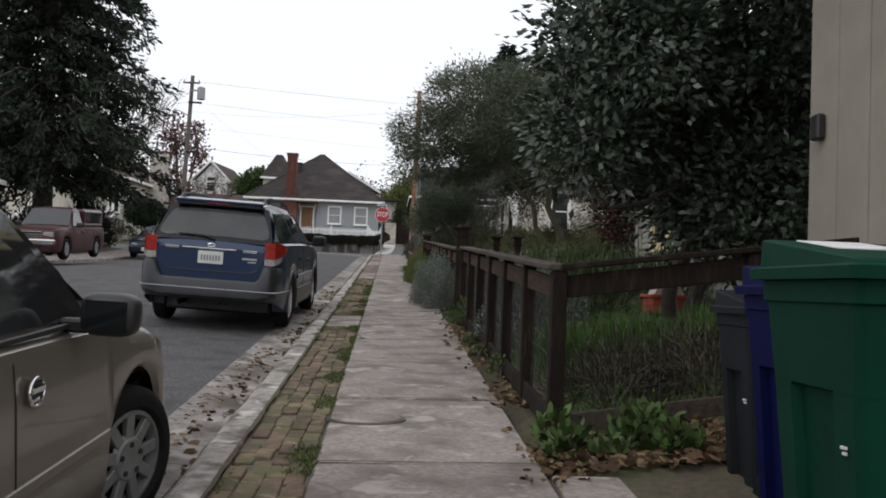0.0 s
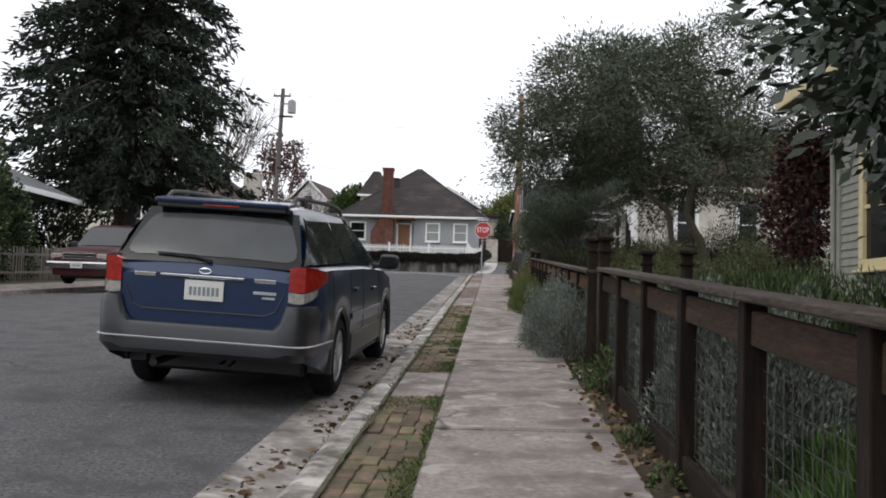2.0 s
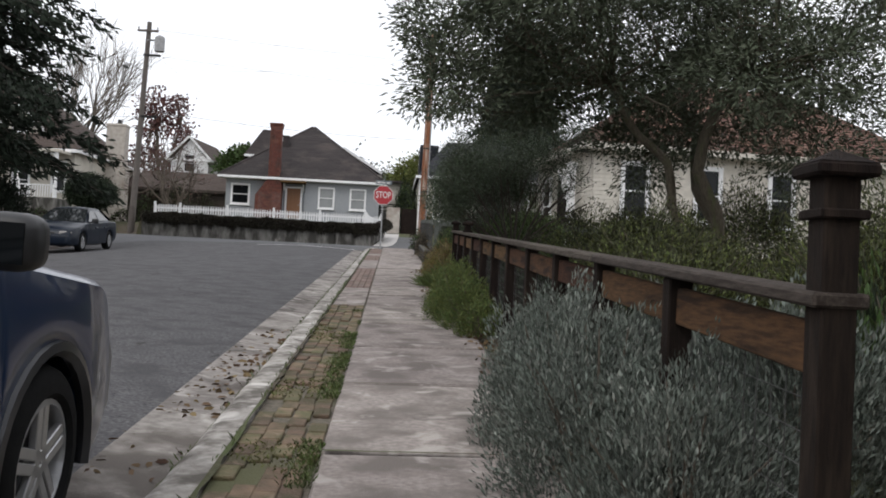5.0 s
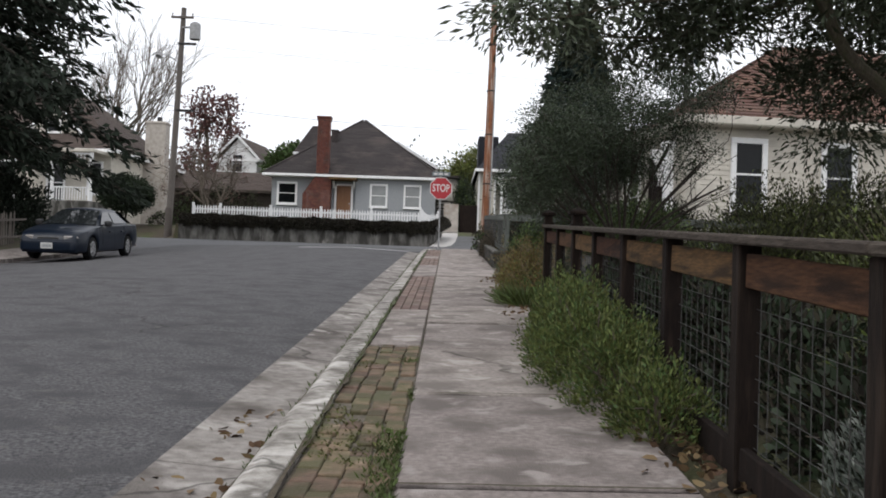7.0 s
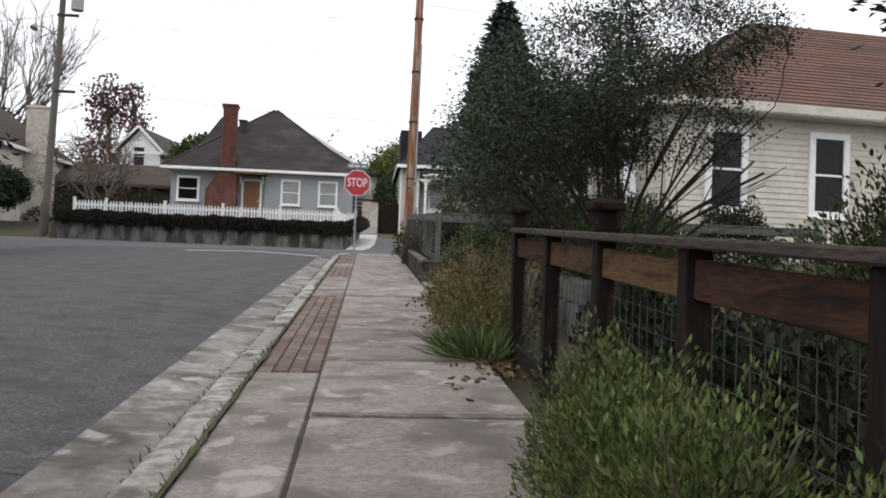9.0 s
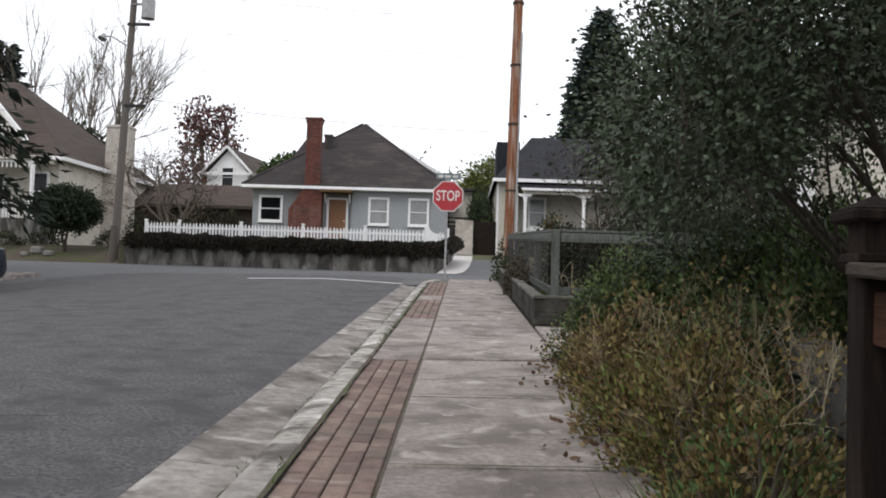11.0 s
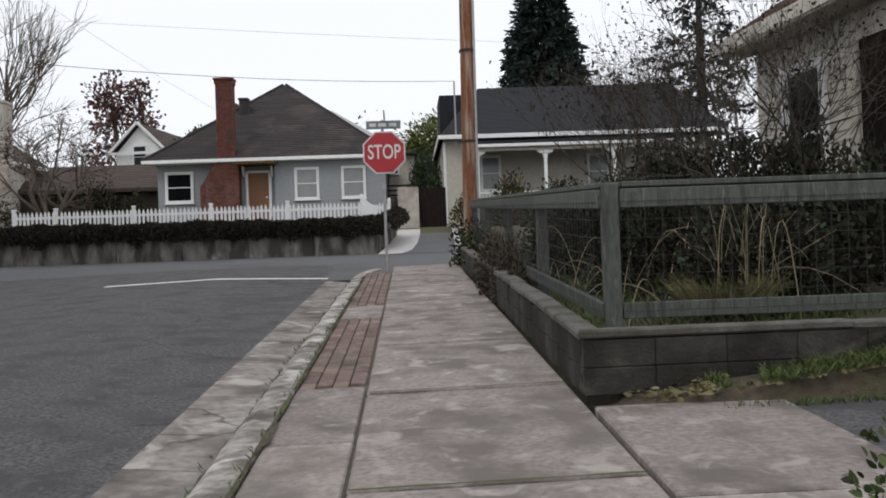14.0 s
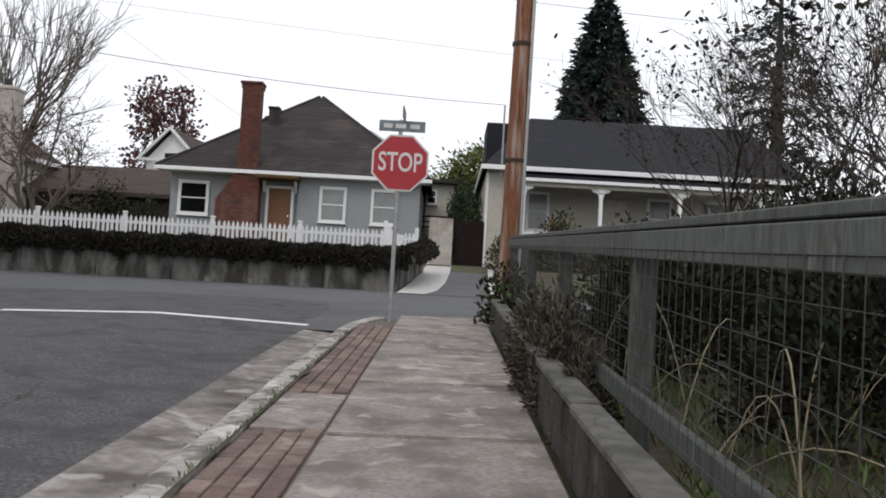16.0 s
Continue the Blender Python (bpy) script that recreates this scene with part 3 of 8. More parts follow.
for nm_, k, z0_, z1_ in (("lid_frame", 1.0, -0.02, 0.010), ("lid_plate", 0.88, -0.01, 0.015)):
    b = Build().add([(0.25 + k * x, 4.1 + k * y, z) for z in (z0_, z1_) for x, y in lid], [tuple(range(28, 56))] + [(i, (i + 1) % 28, 28 + (i + 1) % 28, 28 + i) for i in range(28)]).drape()
    part(nm_, b, CONCRETE if k < 1 else COPING, ml)
# driveway apron and walk slabs leading off the footpath
for x0, x1, y0, y1 in ((1.23, 3.3, -8.0, -2.6), (1.23, 3.3, -2.6, 2.75), (1.23, 2.6, 11.15, 11.95), (1.23, 2.25, 31.0, 32.7), (1.23, 2.25, 32.72, 34.2)):
    part("apron_slab", Build().box(((x0 + x1) / 2, (y0 + y1) / 2, -0.05), (x1 - x0 - 0.012, y1 - y0 - 0.012, 0.12), 0.01).drape(), CONCRETE, footpath)
sheet("driveway", Build().grid([[(x, y, hill(y) + 0.022 + 0.025 * (x - 2.2)) for x in (2.2, 3, 4, 5, 7, 9, 16)] for y in np.linspace(30.95, 34.15, 9)]), ASPHALT, "dark worn asphalt driveway beside the low wall", "driveway")

# ---- far side of the street ----
b = Build()
for y0 in np.arange(-20, 47.5, 2.0):
    b.grid([[(x, y, hill(y) + dip(x, y) + z) for x, z in ((-11.28, -0.3), (-11.3, 0.0), (-11.46, 0.01), (-13.4, 0.03), (-13.45, -0.3))] for y in (y0 + 0.01, y0 + 1.99)])
sheet("pavement_far", b, CONCRETE, "concrete pavement and kerb across the street", "pavement")

# ---- retaining wall, hedge and picket fence ----
FD = Vector((-1, 0, 0))
FN = Vector((0, 1, 0))
F0 = Vector((-0.62, 57.585, 0))
def along(s, d, z):
    p = F0 + FD * s + FN * d
    return Vector((p.x, p.y, z))
wall = thing("retaining_wall", label="low stained grey concrete retaining wall", category="retaining wall", kind="structure")
for i in range(6):
    p = along(1.0 + i * 2.0, 0.12, 0)
    part("panel", Build().box((p.x, p.y, 3.42), (1.99, 0.24, 0.98), 0.02), RETAIN, wall)
part("return_panel", Build().box((-0.42, 59.35, 3.55), (0.22, 3.2, 1.1), 0.02, Matrix.Rotation(radians(-9), 3, "Z")), RETAIN, wall)
hedge = thing("hedge", label="low clipped dark brown-green hedge on the wall", category="hedge")
n = 52000
sx = rng.uniform(-0.25, 11.95, n)
bulge = 1.0 + 0.05 * np.sin(sx * 1.3 + 1.0) + 0.05 * np.sin(sx * 3.7) + 0.05 * np.sin(sx * 9.1)
ang = rng.uniform(0, math.pi + 0.2, n)
dd = 0.62 + np.cos(ang) * 0.82 * bulge * rng.uniform(0.75, 1, n)
hz = np.sin(ang) * 0.43 * bulge * rng.uniform(0.6, 1, n)
drip = np.array([noise.noise(Vector((float(v) * 1.7, 2.0, 0.0))) for v in sx])
hz = hz - (dd < 0.1) * rng.uniform(0, 1, n) * (0.04 + 0.5 * np.maximum(0, drip))
base = np.stack([F0.x - sx, F0.y + dd, hz + 3.89 + 0.006 * sx], 1)
# the run turns back along the drive
turn = rng.uniform(size=n) < 0.14
base[turn] = np.stack([-0.45 + (dd[turn] - 0.62) * 0.45 + 0.16 * (sx[turn] / 4), 57.9 + sx[turn] * 0.21, hz[turn] + 3.92 + sx[turn] * 0.035], 1)
way = np.stack([np.zeros(n), np.cos(ang), np.sin(ang)], 1) + unit(n) * 0.9
leaves("foliage", base, way, 0.10, 0.05, L_HEDGE, hedge)
b = Build()
for s in np.arange(0, 11.9, 0.35):
    p = along(float(s), 0.6, 3.8)
    b.tube([p, p + Vector((0.1, 0.05, 0.2)), p + Vector((-0.05, 0, 0.4))], [0.02, 0.015, 0.008], 5)
part("stems", b, BARK, hedge)
picket_fence = thing("picket_fence", label="white painted pointed picket fence above the hedge", category="fence")
pk = Build().prism([(-0.037, 0), (0.037, 0), (0.037, 0.74), (0, 0.83), (-0.037, 0.74)], 0.02, Matrix.Translation((0, -0.01, 0)))
pk_me = pk.mesh("picket", WHITE)
for i in range(85):
    x = -1.27 - i * 0.132
    ob = part("picket", pk_me, None, picket_fence)
    ob.matrix_world = Matrix.Translation((x, 59.38, 4.10 - 0.0015 * x + rs.uniform(-0.012, 0.012))) @ pose(0, 0, 0, 0, rs.uniform(-1.3, 1.3), 0)
for i in range(5):
    x = -3.6 - 2.5 * i if i < 4 else -12.45
    part("fence_post", Build().box((x, 59.45, 4.50), (0.10, 0.10, 0.98), 0.01).box((x, 59.45, 5.02), (0.13, 0.13, 0.06), 0.02), WHITE, picket_fence)
for z in (4.30, 4.74):
    part("fence_rail", Build().box((-6.8, 59.415, z), (11.2, 0.035, 0.085), 0.005), WHITE, picket_fence)
# solid scooped panel and short end run by the drive
ep = thing("fence_panel", label="solid white board fence panel with scooped top", category="fence")
prof = [(0, 0), (0.50, 0), (0.50, 0.74), (0.40, 0.74), (0.28, 0.78), (0.16, 0.88), (0.10, 1.0), (0, 1.04)]
part("board_panel", Build().prism(prof, 0.04, Matrix.Translation((-1.14, 59.36, 4.06))), WHITE, ep)
for x, h in ((-1.16, 1.16), (-0.27, 1.0)):
    part("end_post", Build().box((x, 59.42, 4.02 + h / 2), (0.11, 0.11, h), 0.012), WHITE, ep)
for x in (-0.58, -0.47, -0.36):
    part("end_picket", Build().prism([(-0.037, 0), (0.037, 0), (0.037, 0.70), (0, 0.78), (-0.037, 0.70)], 0.02, Matrix.Translation((x, 59.37, 4.1))), WHITE, ep)
for z in (4.32, 4.7):
    part("end_rail", Build().box((-0.46, 59.42, z), (0.4, 0.035, 0.08), 0.005), WHITE, ep)

# ---- houses ----
def window(parent, m, w, h, trim=0.11, glass=GLASS, trim_mat=WHITE, bars=1, sill=True):
    """A sash window on a wall: local x along the wall, z up, y out of the wall; origin at the middle of the opening."""
    f = Build()
    for x, z, sx, sz in ((0, h / 2 + trim / 2, w + 2 * trim, trim), (0, -h / 2 - trim / 2, w + 2 * trim, trim), (-w / 2 - trim / 2, 0, trim, h), (w / 2 + trim / 2, 0, trim, h)):
        f.box((x, 0.03, z), (sx, 0.07, sz), 0.008)
    wn = part("window", f.moved(m), trim_mat, parent)
    part("pane", Build().box((0, 0.0, 0), (w, 0.02, h), 0).moved(m), glass, wn)
    if bars:
        part("sash", Build().box((0, 0.02, 0), (w, 0.04, 0.05), 0.006).moved(m), trim_mat, wn)
    if sill:
        part("sill", Build().box((0, 0.06, -h / 2 - trim - 0.02), (w + 2 * trim + 0.08, 0.14, 0.04), 0.008).moved(m), trim_mat, wn)
    return wn
def clapboards(b, m, length, height, expo=0.13, thick=0.022):
    """Lapped boards on a wall: local x along, z up, y out."""
    n = int(height / expo)
    for i in range(n):
        z = i * expo
        vs = [(0, thick, z), (length, thick, z), (length, 0.004, z + expo), (0, 0.004, z + expo), (0, 0, z), (length, 0, z)]
        b.add([m @ Vector(p) for p in vs], [(0, 1, 2, 3), (4, 5, 1, 0)])
    return b
def shingle_roof(parent, faces, material, thick=0.12, course=0.22):
    """Roof planes, each a list of corners from the eave's two ends upwards, laid in courses."""
    for corners in faces:
        c = [Vector(p) for p in corners]
        b = Build()
        n = max(3, int(((c[-1] - c[0]).length) / course))
        if len(c) == 3:
            c = [c[0], c[1], c[2], c[2]]
        nrm = (c[1] - c[0]).cross(c[3] - c[0]).normalized()
        nrm = nrm if nrm.z > 0 else -nrm
        for i in range(n):
            a0, a1 = i / n, (i + 1.06) / n
            l0, r0 = c[0].lerp(c[3], a0), c[1].lerp(c[2], a0)
            l1, r1 = c[0].lerp(c[3], min(a1, 1)), c[1].lerp(c[2], min(a1, 1))
            k = max(1, int((r0 - l0).length / 0.9))
            for q in range(k):
                u0, u1 = q / k, (q + 1) / k
                lift = 0.022
                vs = [l0.lerp(r0, u0) + nrm * lift, l0.lerp(r0, u1) + nrm * lift, l1.lerp(r1, u1) + nrm * 0.004, l1.lerp(r1, u0) + nrm * 0.004, l0.lerp(r0, u0) - nrm * 0.01, l0.lerp(r0, u1) - nrm * 0.01]
                b.add(vs, [(0, 1, 2, 3), (4, 5, 1, 0)])
        b.add([c[0] - nrm * 0.01, c[1] - nrm * 0.01, c[2] - nrm * 0.01, c[3] - nrm * 0.01], [(0, 1, 2, 3)])
        part("roof", b, material, parent)
def frame_on(origin, ang):
    """Local x along a wall turned by ang degrees about z from +x; y points out, to the right hand of -x."""
    return Matrix.Translation(origin) @ Matrix.Rotation(radians(ang), 4, "Z")

def grey_house():
    """Low blue-grey house with a dark hip roof and a stepped brick chimney; local x to the house's own left as seen from the street reversed."""
    h = thing("house", label="blue-grey stucco cottage with dark hip roof and red brick chimney", category="house")
    # local frame: u runs from the facade's east end to the west, out is towards the street
    M = frame_on(Vector((-0.6, 70.1, 0)), 180)
    zb, ze = 4.1, 7.62
    W, D = 10.06, 10.8
    def W_(u, out, z):
        return M @ Vector((u, out, z))
    part("wall", Build().box((W / 2, -D / 2, (zb + ze) / 2), (W, D, ze - zb), 0.0).moved(M), STUCCO, h)
    part("front_bay_wall", Build().box((2.43, 0.15, (zb + ze) / 2), (4.87, 0.3, ze - zb), 0.01).moved(M), STUCCO, h)
    ov = 0.42
    e = [W_(-ov, ov + 0.35, ze + 0.07), W_(W + ov, ov + 0.35, ze + 0.07), W_(W + ov, -D - ov, ze + 0.07), W_(-ov, -D - ov, ze + 0.07)]
    rz = 12.05
    r0, r1 = W_(4.95, -5.4, rz), W_(5.1, -5.4, rz)
    shingle_roof(h, [(e[0], e[1], r1, r0), (e[1], e[2], r1), (e[2], e[3], r0, r1), (e[3], e[0], r0)], ROOFGREY)
    for k, (a, c) in enumerate(((e[0], r0), (e[1], r1))):
        part("hip_cap", Build().tube([a + Vector((0, 0, 0.03)), c + Vector((0, 0, 0.03))], 0.07, 5), ROOFGREY, h)
    part("eave_gutter", Build().box((W / 2, ov + 0.36, ze), (W + 2 * ov + 0.1, 0.07, 0.15), 0.012).moved(M), WHITE, h)
    part("soffit", Build().box((W / 2, 0.4, ze - 0.055), (W + 0.8, 0.76, 0.03), 0).moved(M), WHITE, h)
    for u, gl in ((1.39, PALEGLASS), (3.455, PALEGLASS)):
        window(h, M @ Matrix.Translation((u, 0.30, 6.53)), 0.85, 1.21, 0.12, gl)
    window(h, M @ Matrix.Translation((9.11, 0.01, 6.55)), 1.0, 1.15, 0.13, GLASS)
    # door in the porch
    dr = part("door", Build().box((5.62, 0.03, 6.07), (0.88, 0.06, 2.05), 0.01).moved(M), DOORWOOD, h)
    for z in (5.55, 6.55):
        for du in (-0.2, 0.2):
            part("door_panel", Build().box((5.62 + du, 0.07, z), (0.30, 0.03, 0.72), 0.01).moved(M), DOORWOOD, dr)
    part("door_knob", Build().tube([M @ Vector((5.25, 0.08, 6.0)), M @ Vector((5.25, 0.14, 6.0))], 0.03, 8), CHROME, dr)
    part("door_frame", Build().box((5.11, 0.05, 6.1), (0.12, 0.12, 2.2), 0.01).box((6.13, 0.05, 6.1), (0.12, 0.12, 2.2), 0.01).box((5.62, 0.05, 7.15), (1.14, 0.12, 0.1), 0.01).moved(M), WHITE, h)
    part("porch_step", Build().box((5.62, 0.6, 4.6), (1.5, 1.2, 0.9), 0.02).moved(M), RETAIN, h)
    part("porch_roof", Build().box((5.6, 0.62, 7.44), (1.65, 1.15, 0.14), 0.02).moved(M), REDWOOD, h)
    for u in (4.98, 6.24):
        b = Build()
        b.prism([(0, 0), (0.07, 0), (0.42, 0.36), (0.42, 0.44), (0, 0.44)], 0.09, M @ Matrix.Translation((u + 0.045, 0.08, 6.92)) @ Matrix.Rotation(radians(90), 4, "Z"))
        part("bracket", b, WHITE, h)
    # brick chimney, widening in a sweep at its foot
    ch = part("chimney", Build().box((6.9, 0.42, 9.4), (0.68, 0.6, 3.7), 0).moved(M), REDBRICK, h)
    b = Build()
    zc = 4.1
    while zc < 11.15:
        if zc < 6.45:
            u0, u1 = 6.35, 8.06
        elif zc < 7.6:
            u0, u1 = 6.35, 8.06 - 0.78 * (zc - 6.45) / 1.15
        else:
            u0, u1 = 6.52, 7.27
        if zc > 10.95:
            u0, u1 = u0 - 0.05, u1 + 0.05
        n = max(2, round((u1 - u0) / 0.21))
        w = (u1 - u0) / n
        odd = int(round(zc / 0.084)) % 2
        for i in range(n + odd):
            a, c = max(u0, u0 + (i - 0.5 * odd) * w), min(u1, u0 + (i + 1 - 0.5 * odd) * w)
            b.box(((a + c) / 2, 0.42, zc + 0.036), (c - a - 0.012, 0.62, 0.072), 0.006)
        zc += 0.084
    part("brickwork", b.moved(M), REDBRICK, ch)
    part("mortar", Build().box((6.9, 0.42, 9.3), (0.72, 0.60, 3.6), 0).box((7.1, 0.42, 5.4), (1.45, 0.60, 2.6), 0).moved(M), RETAIN, ch)
    part("cap", Build().box((6.9, 0.42, 11.2), (0.9, 0.76, 0.10), 0.02).moved(M), REDBRICK, ch)
    part("vent_chimney", Build().box((6.65, -2.9, 10.3), (0.42, 0.45, 1.2), 0.02).box((6.65, -2.9, 10.92), (0.5, 0.55, 0.1), 0.02).moved(M), ROOFGREY, h)
    # rear gable with white barge board, and the east wing
    part("barge_board", Build().tube([W_(0.0, -7.9, 9.28), W_(2.95, -7.9, 11.05)], 0.13, 4), WHITE, h)
    shingle_roof(h, [(W_(-0.05, -8.0, 9.22), W_(-0.05, -13, 9.22), W_(2.95, -13, 11.0), W_(2.95, -8.0, 11.0))], ROOFGREY)
    part("rear_wall", Build().box((2.0, -10.4, 7.0), (4.0, 4.6, 4.4), 0.01).moved(M), CREAM, h)
    part("wing_wall", Build().box((-0.75, -8.0, 6.7), (1.35, 4.2, 3.4), 0.01).moved(M), CREAM, h)
    part("wing_roof", Build().box((-0.75, -7.9, 8.46), (1.65, 4.9, 0.15), 0.02).moved(M), ROOFGREY, h)
    window(h, M @ Matrix.Translation((-0.35, -5.88, 7.75)), 0.34, 0.55, 0.08)
    for z in (6.72, 6.48, 6.24):
        part("deck_rail", Build().box((-0.75, -4.6, z), (1.5, 0.05, 0.09), 0.01).moved(M), BARK, h)
    part("deck", Build().box((-0.75, -5.2, 5.6), (1.5, 1.4, 1.1), 0.01).moved(M), RETAIN, h)
    return h
grey_house()

def porch_house():
    """Cream house across the street with a slate-dark roof and a front porch."""
    h = thing("house", label="cream clapboard house with slate-dark roof and white front porch", category="house")
    zb, ez, rz = 4.1, 7.98, 11.33
    part("wall", Build().box((8.1, 72.6, 6.0), (10.4, 8.8, 3.9), 0).box((2.43, 71.2, 6.0), (0.98, 8.0, 3.9), 0), CREAM, h)
    half_turn = Matrix.Rotation(math.pi, 4, "Z")
    b = clapboards(Build(), Matrix.Translation((13.3, 68.2, zb)) @ half_turn, 10.4, 3.8)
    clapboards(b, Matrix.Translation((2.92, 67.2, zb)) @ half_turn, 0.98, 3.8)
    clapboards(b, Matrix.Translation((1.94, 67.2, zb)) @ Matrix.Rotation(math.pi / 2, 4, "Z"), 8.0, 3.8)
    part("siding", b, CREAM, h)
    for x in (1.97, 2.9):
        part("corner_board", Build().box((x, 67.17, 5.95), (0.11, 0.06, 3.7), 0.01), WHITE, h)
    shingle_roof(h, [((1.75, 66.7, ez), (13.9, 66.7, ez), (13.6, 74.1, rz), (4.05, 74.1, rz)), ((13.9, 81.0, ez), (1.75, 81.0, ez), (4.05, 74.1, rz), (13.6, 74.1, rz)),
                     ((1.75, 81.0, ez), (1.75, 66.7, ez), (4.05, 74.1, rz)), ((13.9, 66.7, ez), (13.9, 81.0, ez), (13.6, 74.1, rz))], ROOFSLATE)
    part("rear_dormer", Build().box((2.75, 75.6, 10.0), (1.3, 3.0, 2.1), 0.02), ROOFSLATE, h)
    part("eave_board", Build().box((7.8, 66.66, ez - 0.02), (12.2, 0.06, 0.17), 0.01), WHITE, h)
    part("side_eave_board", Build().box((1.72, 73.8, ez - 0.02), (0.06, 14.2, 0.17), 0.01), WHITE, h)
    # porch with its own low roof
    shingle_roof(h, [((3.0, 65.25, 7.42), (11.9, 65.25, 7.42), (11.9, 67.0, 7.82), (3.0, 67.0, 7.82))], ROOFSLATE)
    part("porch_beam", Build().box((7.45, 65.5, 7.28), (8.7, 0.14, 0.2), 0.01), CREAM, h)
    part("porch_fascia", Build().box((7.45, 65.24, 7.38), (8.9, 0.05, 0.12), 0.01), WHITE, h)
    part("porch_floor", Build().box((7.4, 66.7, 4.6), (8.9, 2.8, 0.9), 0.01), GREYWOOD, h)
    for x in (3.2, 5.92, 8.7, 11.6):
        part("porch_post", Build().box((x, 65.5, 6.1), (0.13, 0.13, 2.3), 0.015).box((x, 65.5, 7.1), (0.2, 0.2, 0.12), 0.02), WHITE, h)
        for sg in (-1, 1):
            part("post_bracket", Build().prism([(0, 0), (0.34 * sg, 0), (0.30 * sg, -0.10), (0.12 * sg, -0.16), (0.07 * sg, -0.36), (0, -0.40)], 0.05, Matrix.Translation((x, 65.475, 7.19))), WHITE, h)
    part("porch_rail", Build().box((4.56, 65.5, 5.52), (2.6, 0.07, 0.07), 0.01), WHITE, h)
    for i in range(18):
        part("baluster", Build().box((3.36 + i * 0.142, 65.5, 5.2), (0.04, 0.04, 0.6), 0), WHITE, h)
    window(h, Matrix.Translation((3.96, 68.15, 6.55)) @ half_turn, 0.68, 1.32, 0.11, PALEGLASS)
    part("front_door", Build().box((6.9, 68.13, 6.1), (0.9, 0.06, 2.1), 0.01), WHITESIDE, h)
    for x in (8.6, 10.9):
        window(h, Matrix.Translation((x, 68.15, 6.5)) @ half_turn, 0.75, 1.35, 0.11, PALEGLASS)
    part("service_mast", Build().tube([(2.45, 66.85, 7.6), (2.45, 66.85, 10.3)], 0.035, 6), STEEL, h)
    return h
porch_house()

def white_house():
    """White clapboard house with a brown hip roof, at the drive."""
    h = thing("house", label="white clapboard house with brown shingle hip roof and bracketed porch", category="house")
    x0, x1, y0, y1 = 6.35, 18.0, 37.0, 42.9
    zb, ze = 2.4, 5.98
    part("wall", Build().box(((x0 + x1) / 2, (y0 + y1) / 2, (zb + ze) / 2), (x1 - x0, y1 - y0, ze - zb), 0), WHITESIDE, h)
    b = clapboards(Build(), Matrix.Translation((x1, y0, zb)) @ Matrix.Rotation(math.pi, 4, "Z"), x1 - x0, 3.52)
    clapboards(b, Matrix.Translation((x0, y0, zb)) @ Matrix.Rotation(math.pi / 2, 4, "Z"), y1 - y0, 3.52)
    part("siding", b, WHITESIDE, h)
    ov = 0.5
    e = [(x0 - ov, y0 - ov, ze), (x1 + ov, y0 - ov, ze), (x1 + ov, y1 + ov, ze), (x0 - ov, y1 + ov, ze)]
    r0, r1 = (9.9, 39.95, 8.75), (14.4, 39.95, 8.75)
    shingle_roof(h, [(e[0], e[1], r1, r0), (e[1], e[2], r1), (e[2], e[3], r0, r1), (e[3], e[0], r0)], ROOFBROWN)
    part("fascia", Build().box(((x0 + x1) / 2, y0 - ov, ze - 0.06), (x1 - x0 + 2 * ov, 0.05, 0.2), 0.01).box((x0 - ov, (y0 + y1) / 2, ze - 0.06), (0.05, y1 - y0 + 2 * ov, 0.2), 0.01), WHITESIDE, h)
    part("soffit", Build().box(((x0 + x1) / 2, y0 - ov / 2, ze - 0.17), (x1 - x0 + 1.4, ov, 0.02), 0).box((x0 - ov / 2, (y0 + y1) / 2 + 0.4, ze - 0.17), (ov, y1 - y0 - 0.4, 0.02), 0), WHITESIDE, h)
    for x in (7.7, 10.1, 12.6):
        window(h, Matrix.Translation((x, y0 - 0.02, 4.65)) @ Matrix.Rotation(math.pi, 4, "Z"), 0.68, 1.55, 0.14, GLASS)
    window(h, Matrix.Translation((x0 - 0.02, 41.6, 4.4)) @ Matrix.Rotation(math.pi / 2, 4, "Z"), 0.8, 1.7, 0.14, GLASS)
    # flush dark panel painted for the shaded porch recess, turned bracket, white corner column
    part("porch_opening", Build().box((x0 - 0.02, 39.6, 3.95), (0.06, 1.5, 2.9), 0.01), FENCEWOOD, h)
    for yj in (40.42, 38.8):
        part("porch_jamb", Build().box((x0 - 0.05, yj, 3.95), (0.1, 0.14, 2.9), 0.01), CREAM, h)
    part("porch_door", Build().box((x0 - 0.06, 39.75, 3.75), (0.05, 0.9, 2.1), 0.01), FENCEWOOD, h)
    part("column", Build().box((x0 - 0.35, 38.0, 3.95), (0.22, 0.22, 3.2), 0.02).box((x0 - 0.35, 38.0, 5.45), (0.32, 0.32, 0.16), 0.03).box((x0 - 0.35, 38.0, 2.6), (0.32, 0.32, 0.3), 0.03), WHITE, h)
    prof = [(0, 0), (0.12, 0.02), (0.10, 0.2), (0.2, 0.35), (0.18, 0.55), (0.32, 0.75), (0.34, 0.98), (0, 0.98)]
    part("bracket", Build().prism(prof, 0.12, Matrix.Translation((x0 - 0.2, 38.75, 4.45)) @ Matrix.Rotation(radians(0), 4, "Z") @ Matrix.Diagonal((-1, 1, 1, 1))), WHITE, h)
    h.matrix_world = Matrix.Translation((6.35, 37.0, 0)) @ Matrix.Rotation(radians(7), 4, "Z") @ Matrix.Translation((-6.35, -37.0, 0))
    return h
white_house()

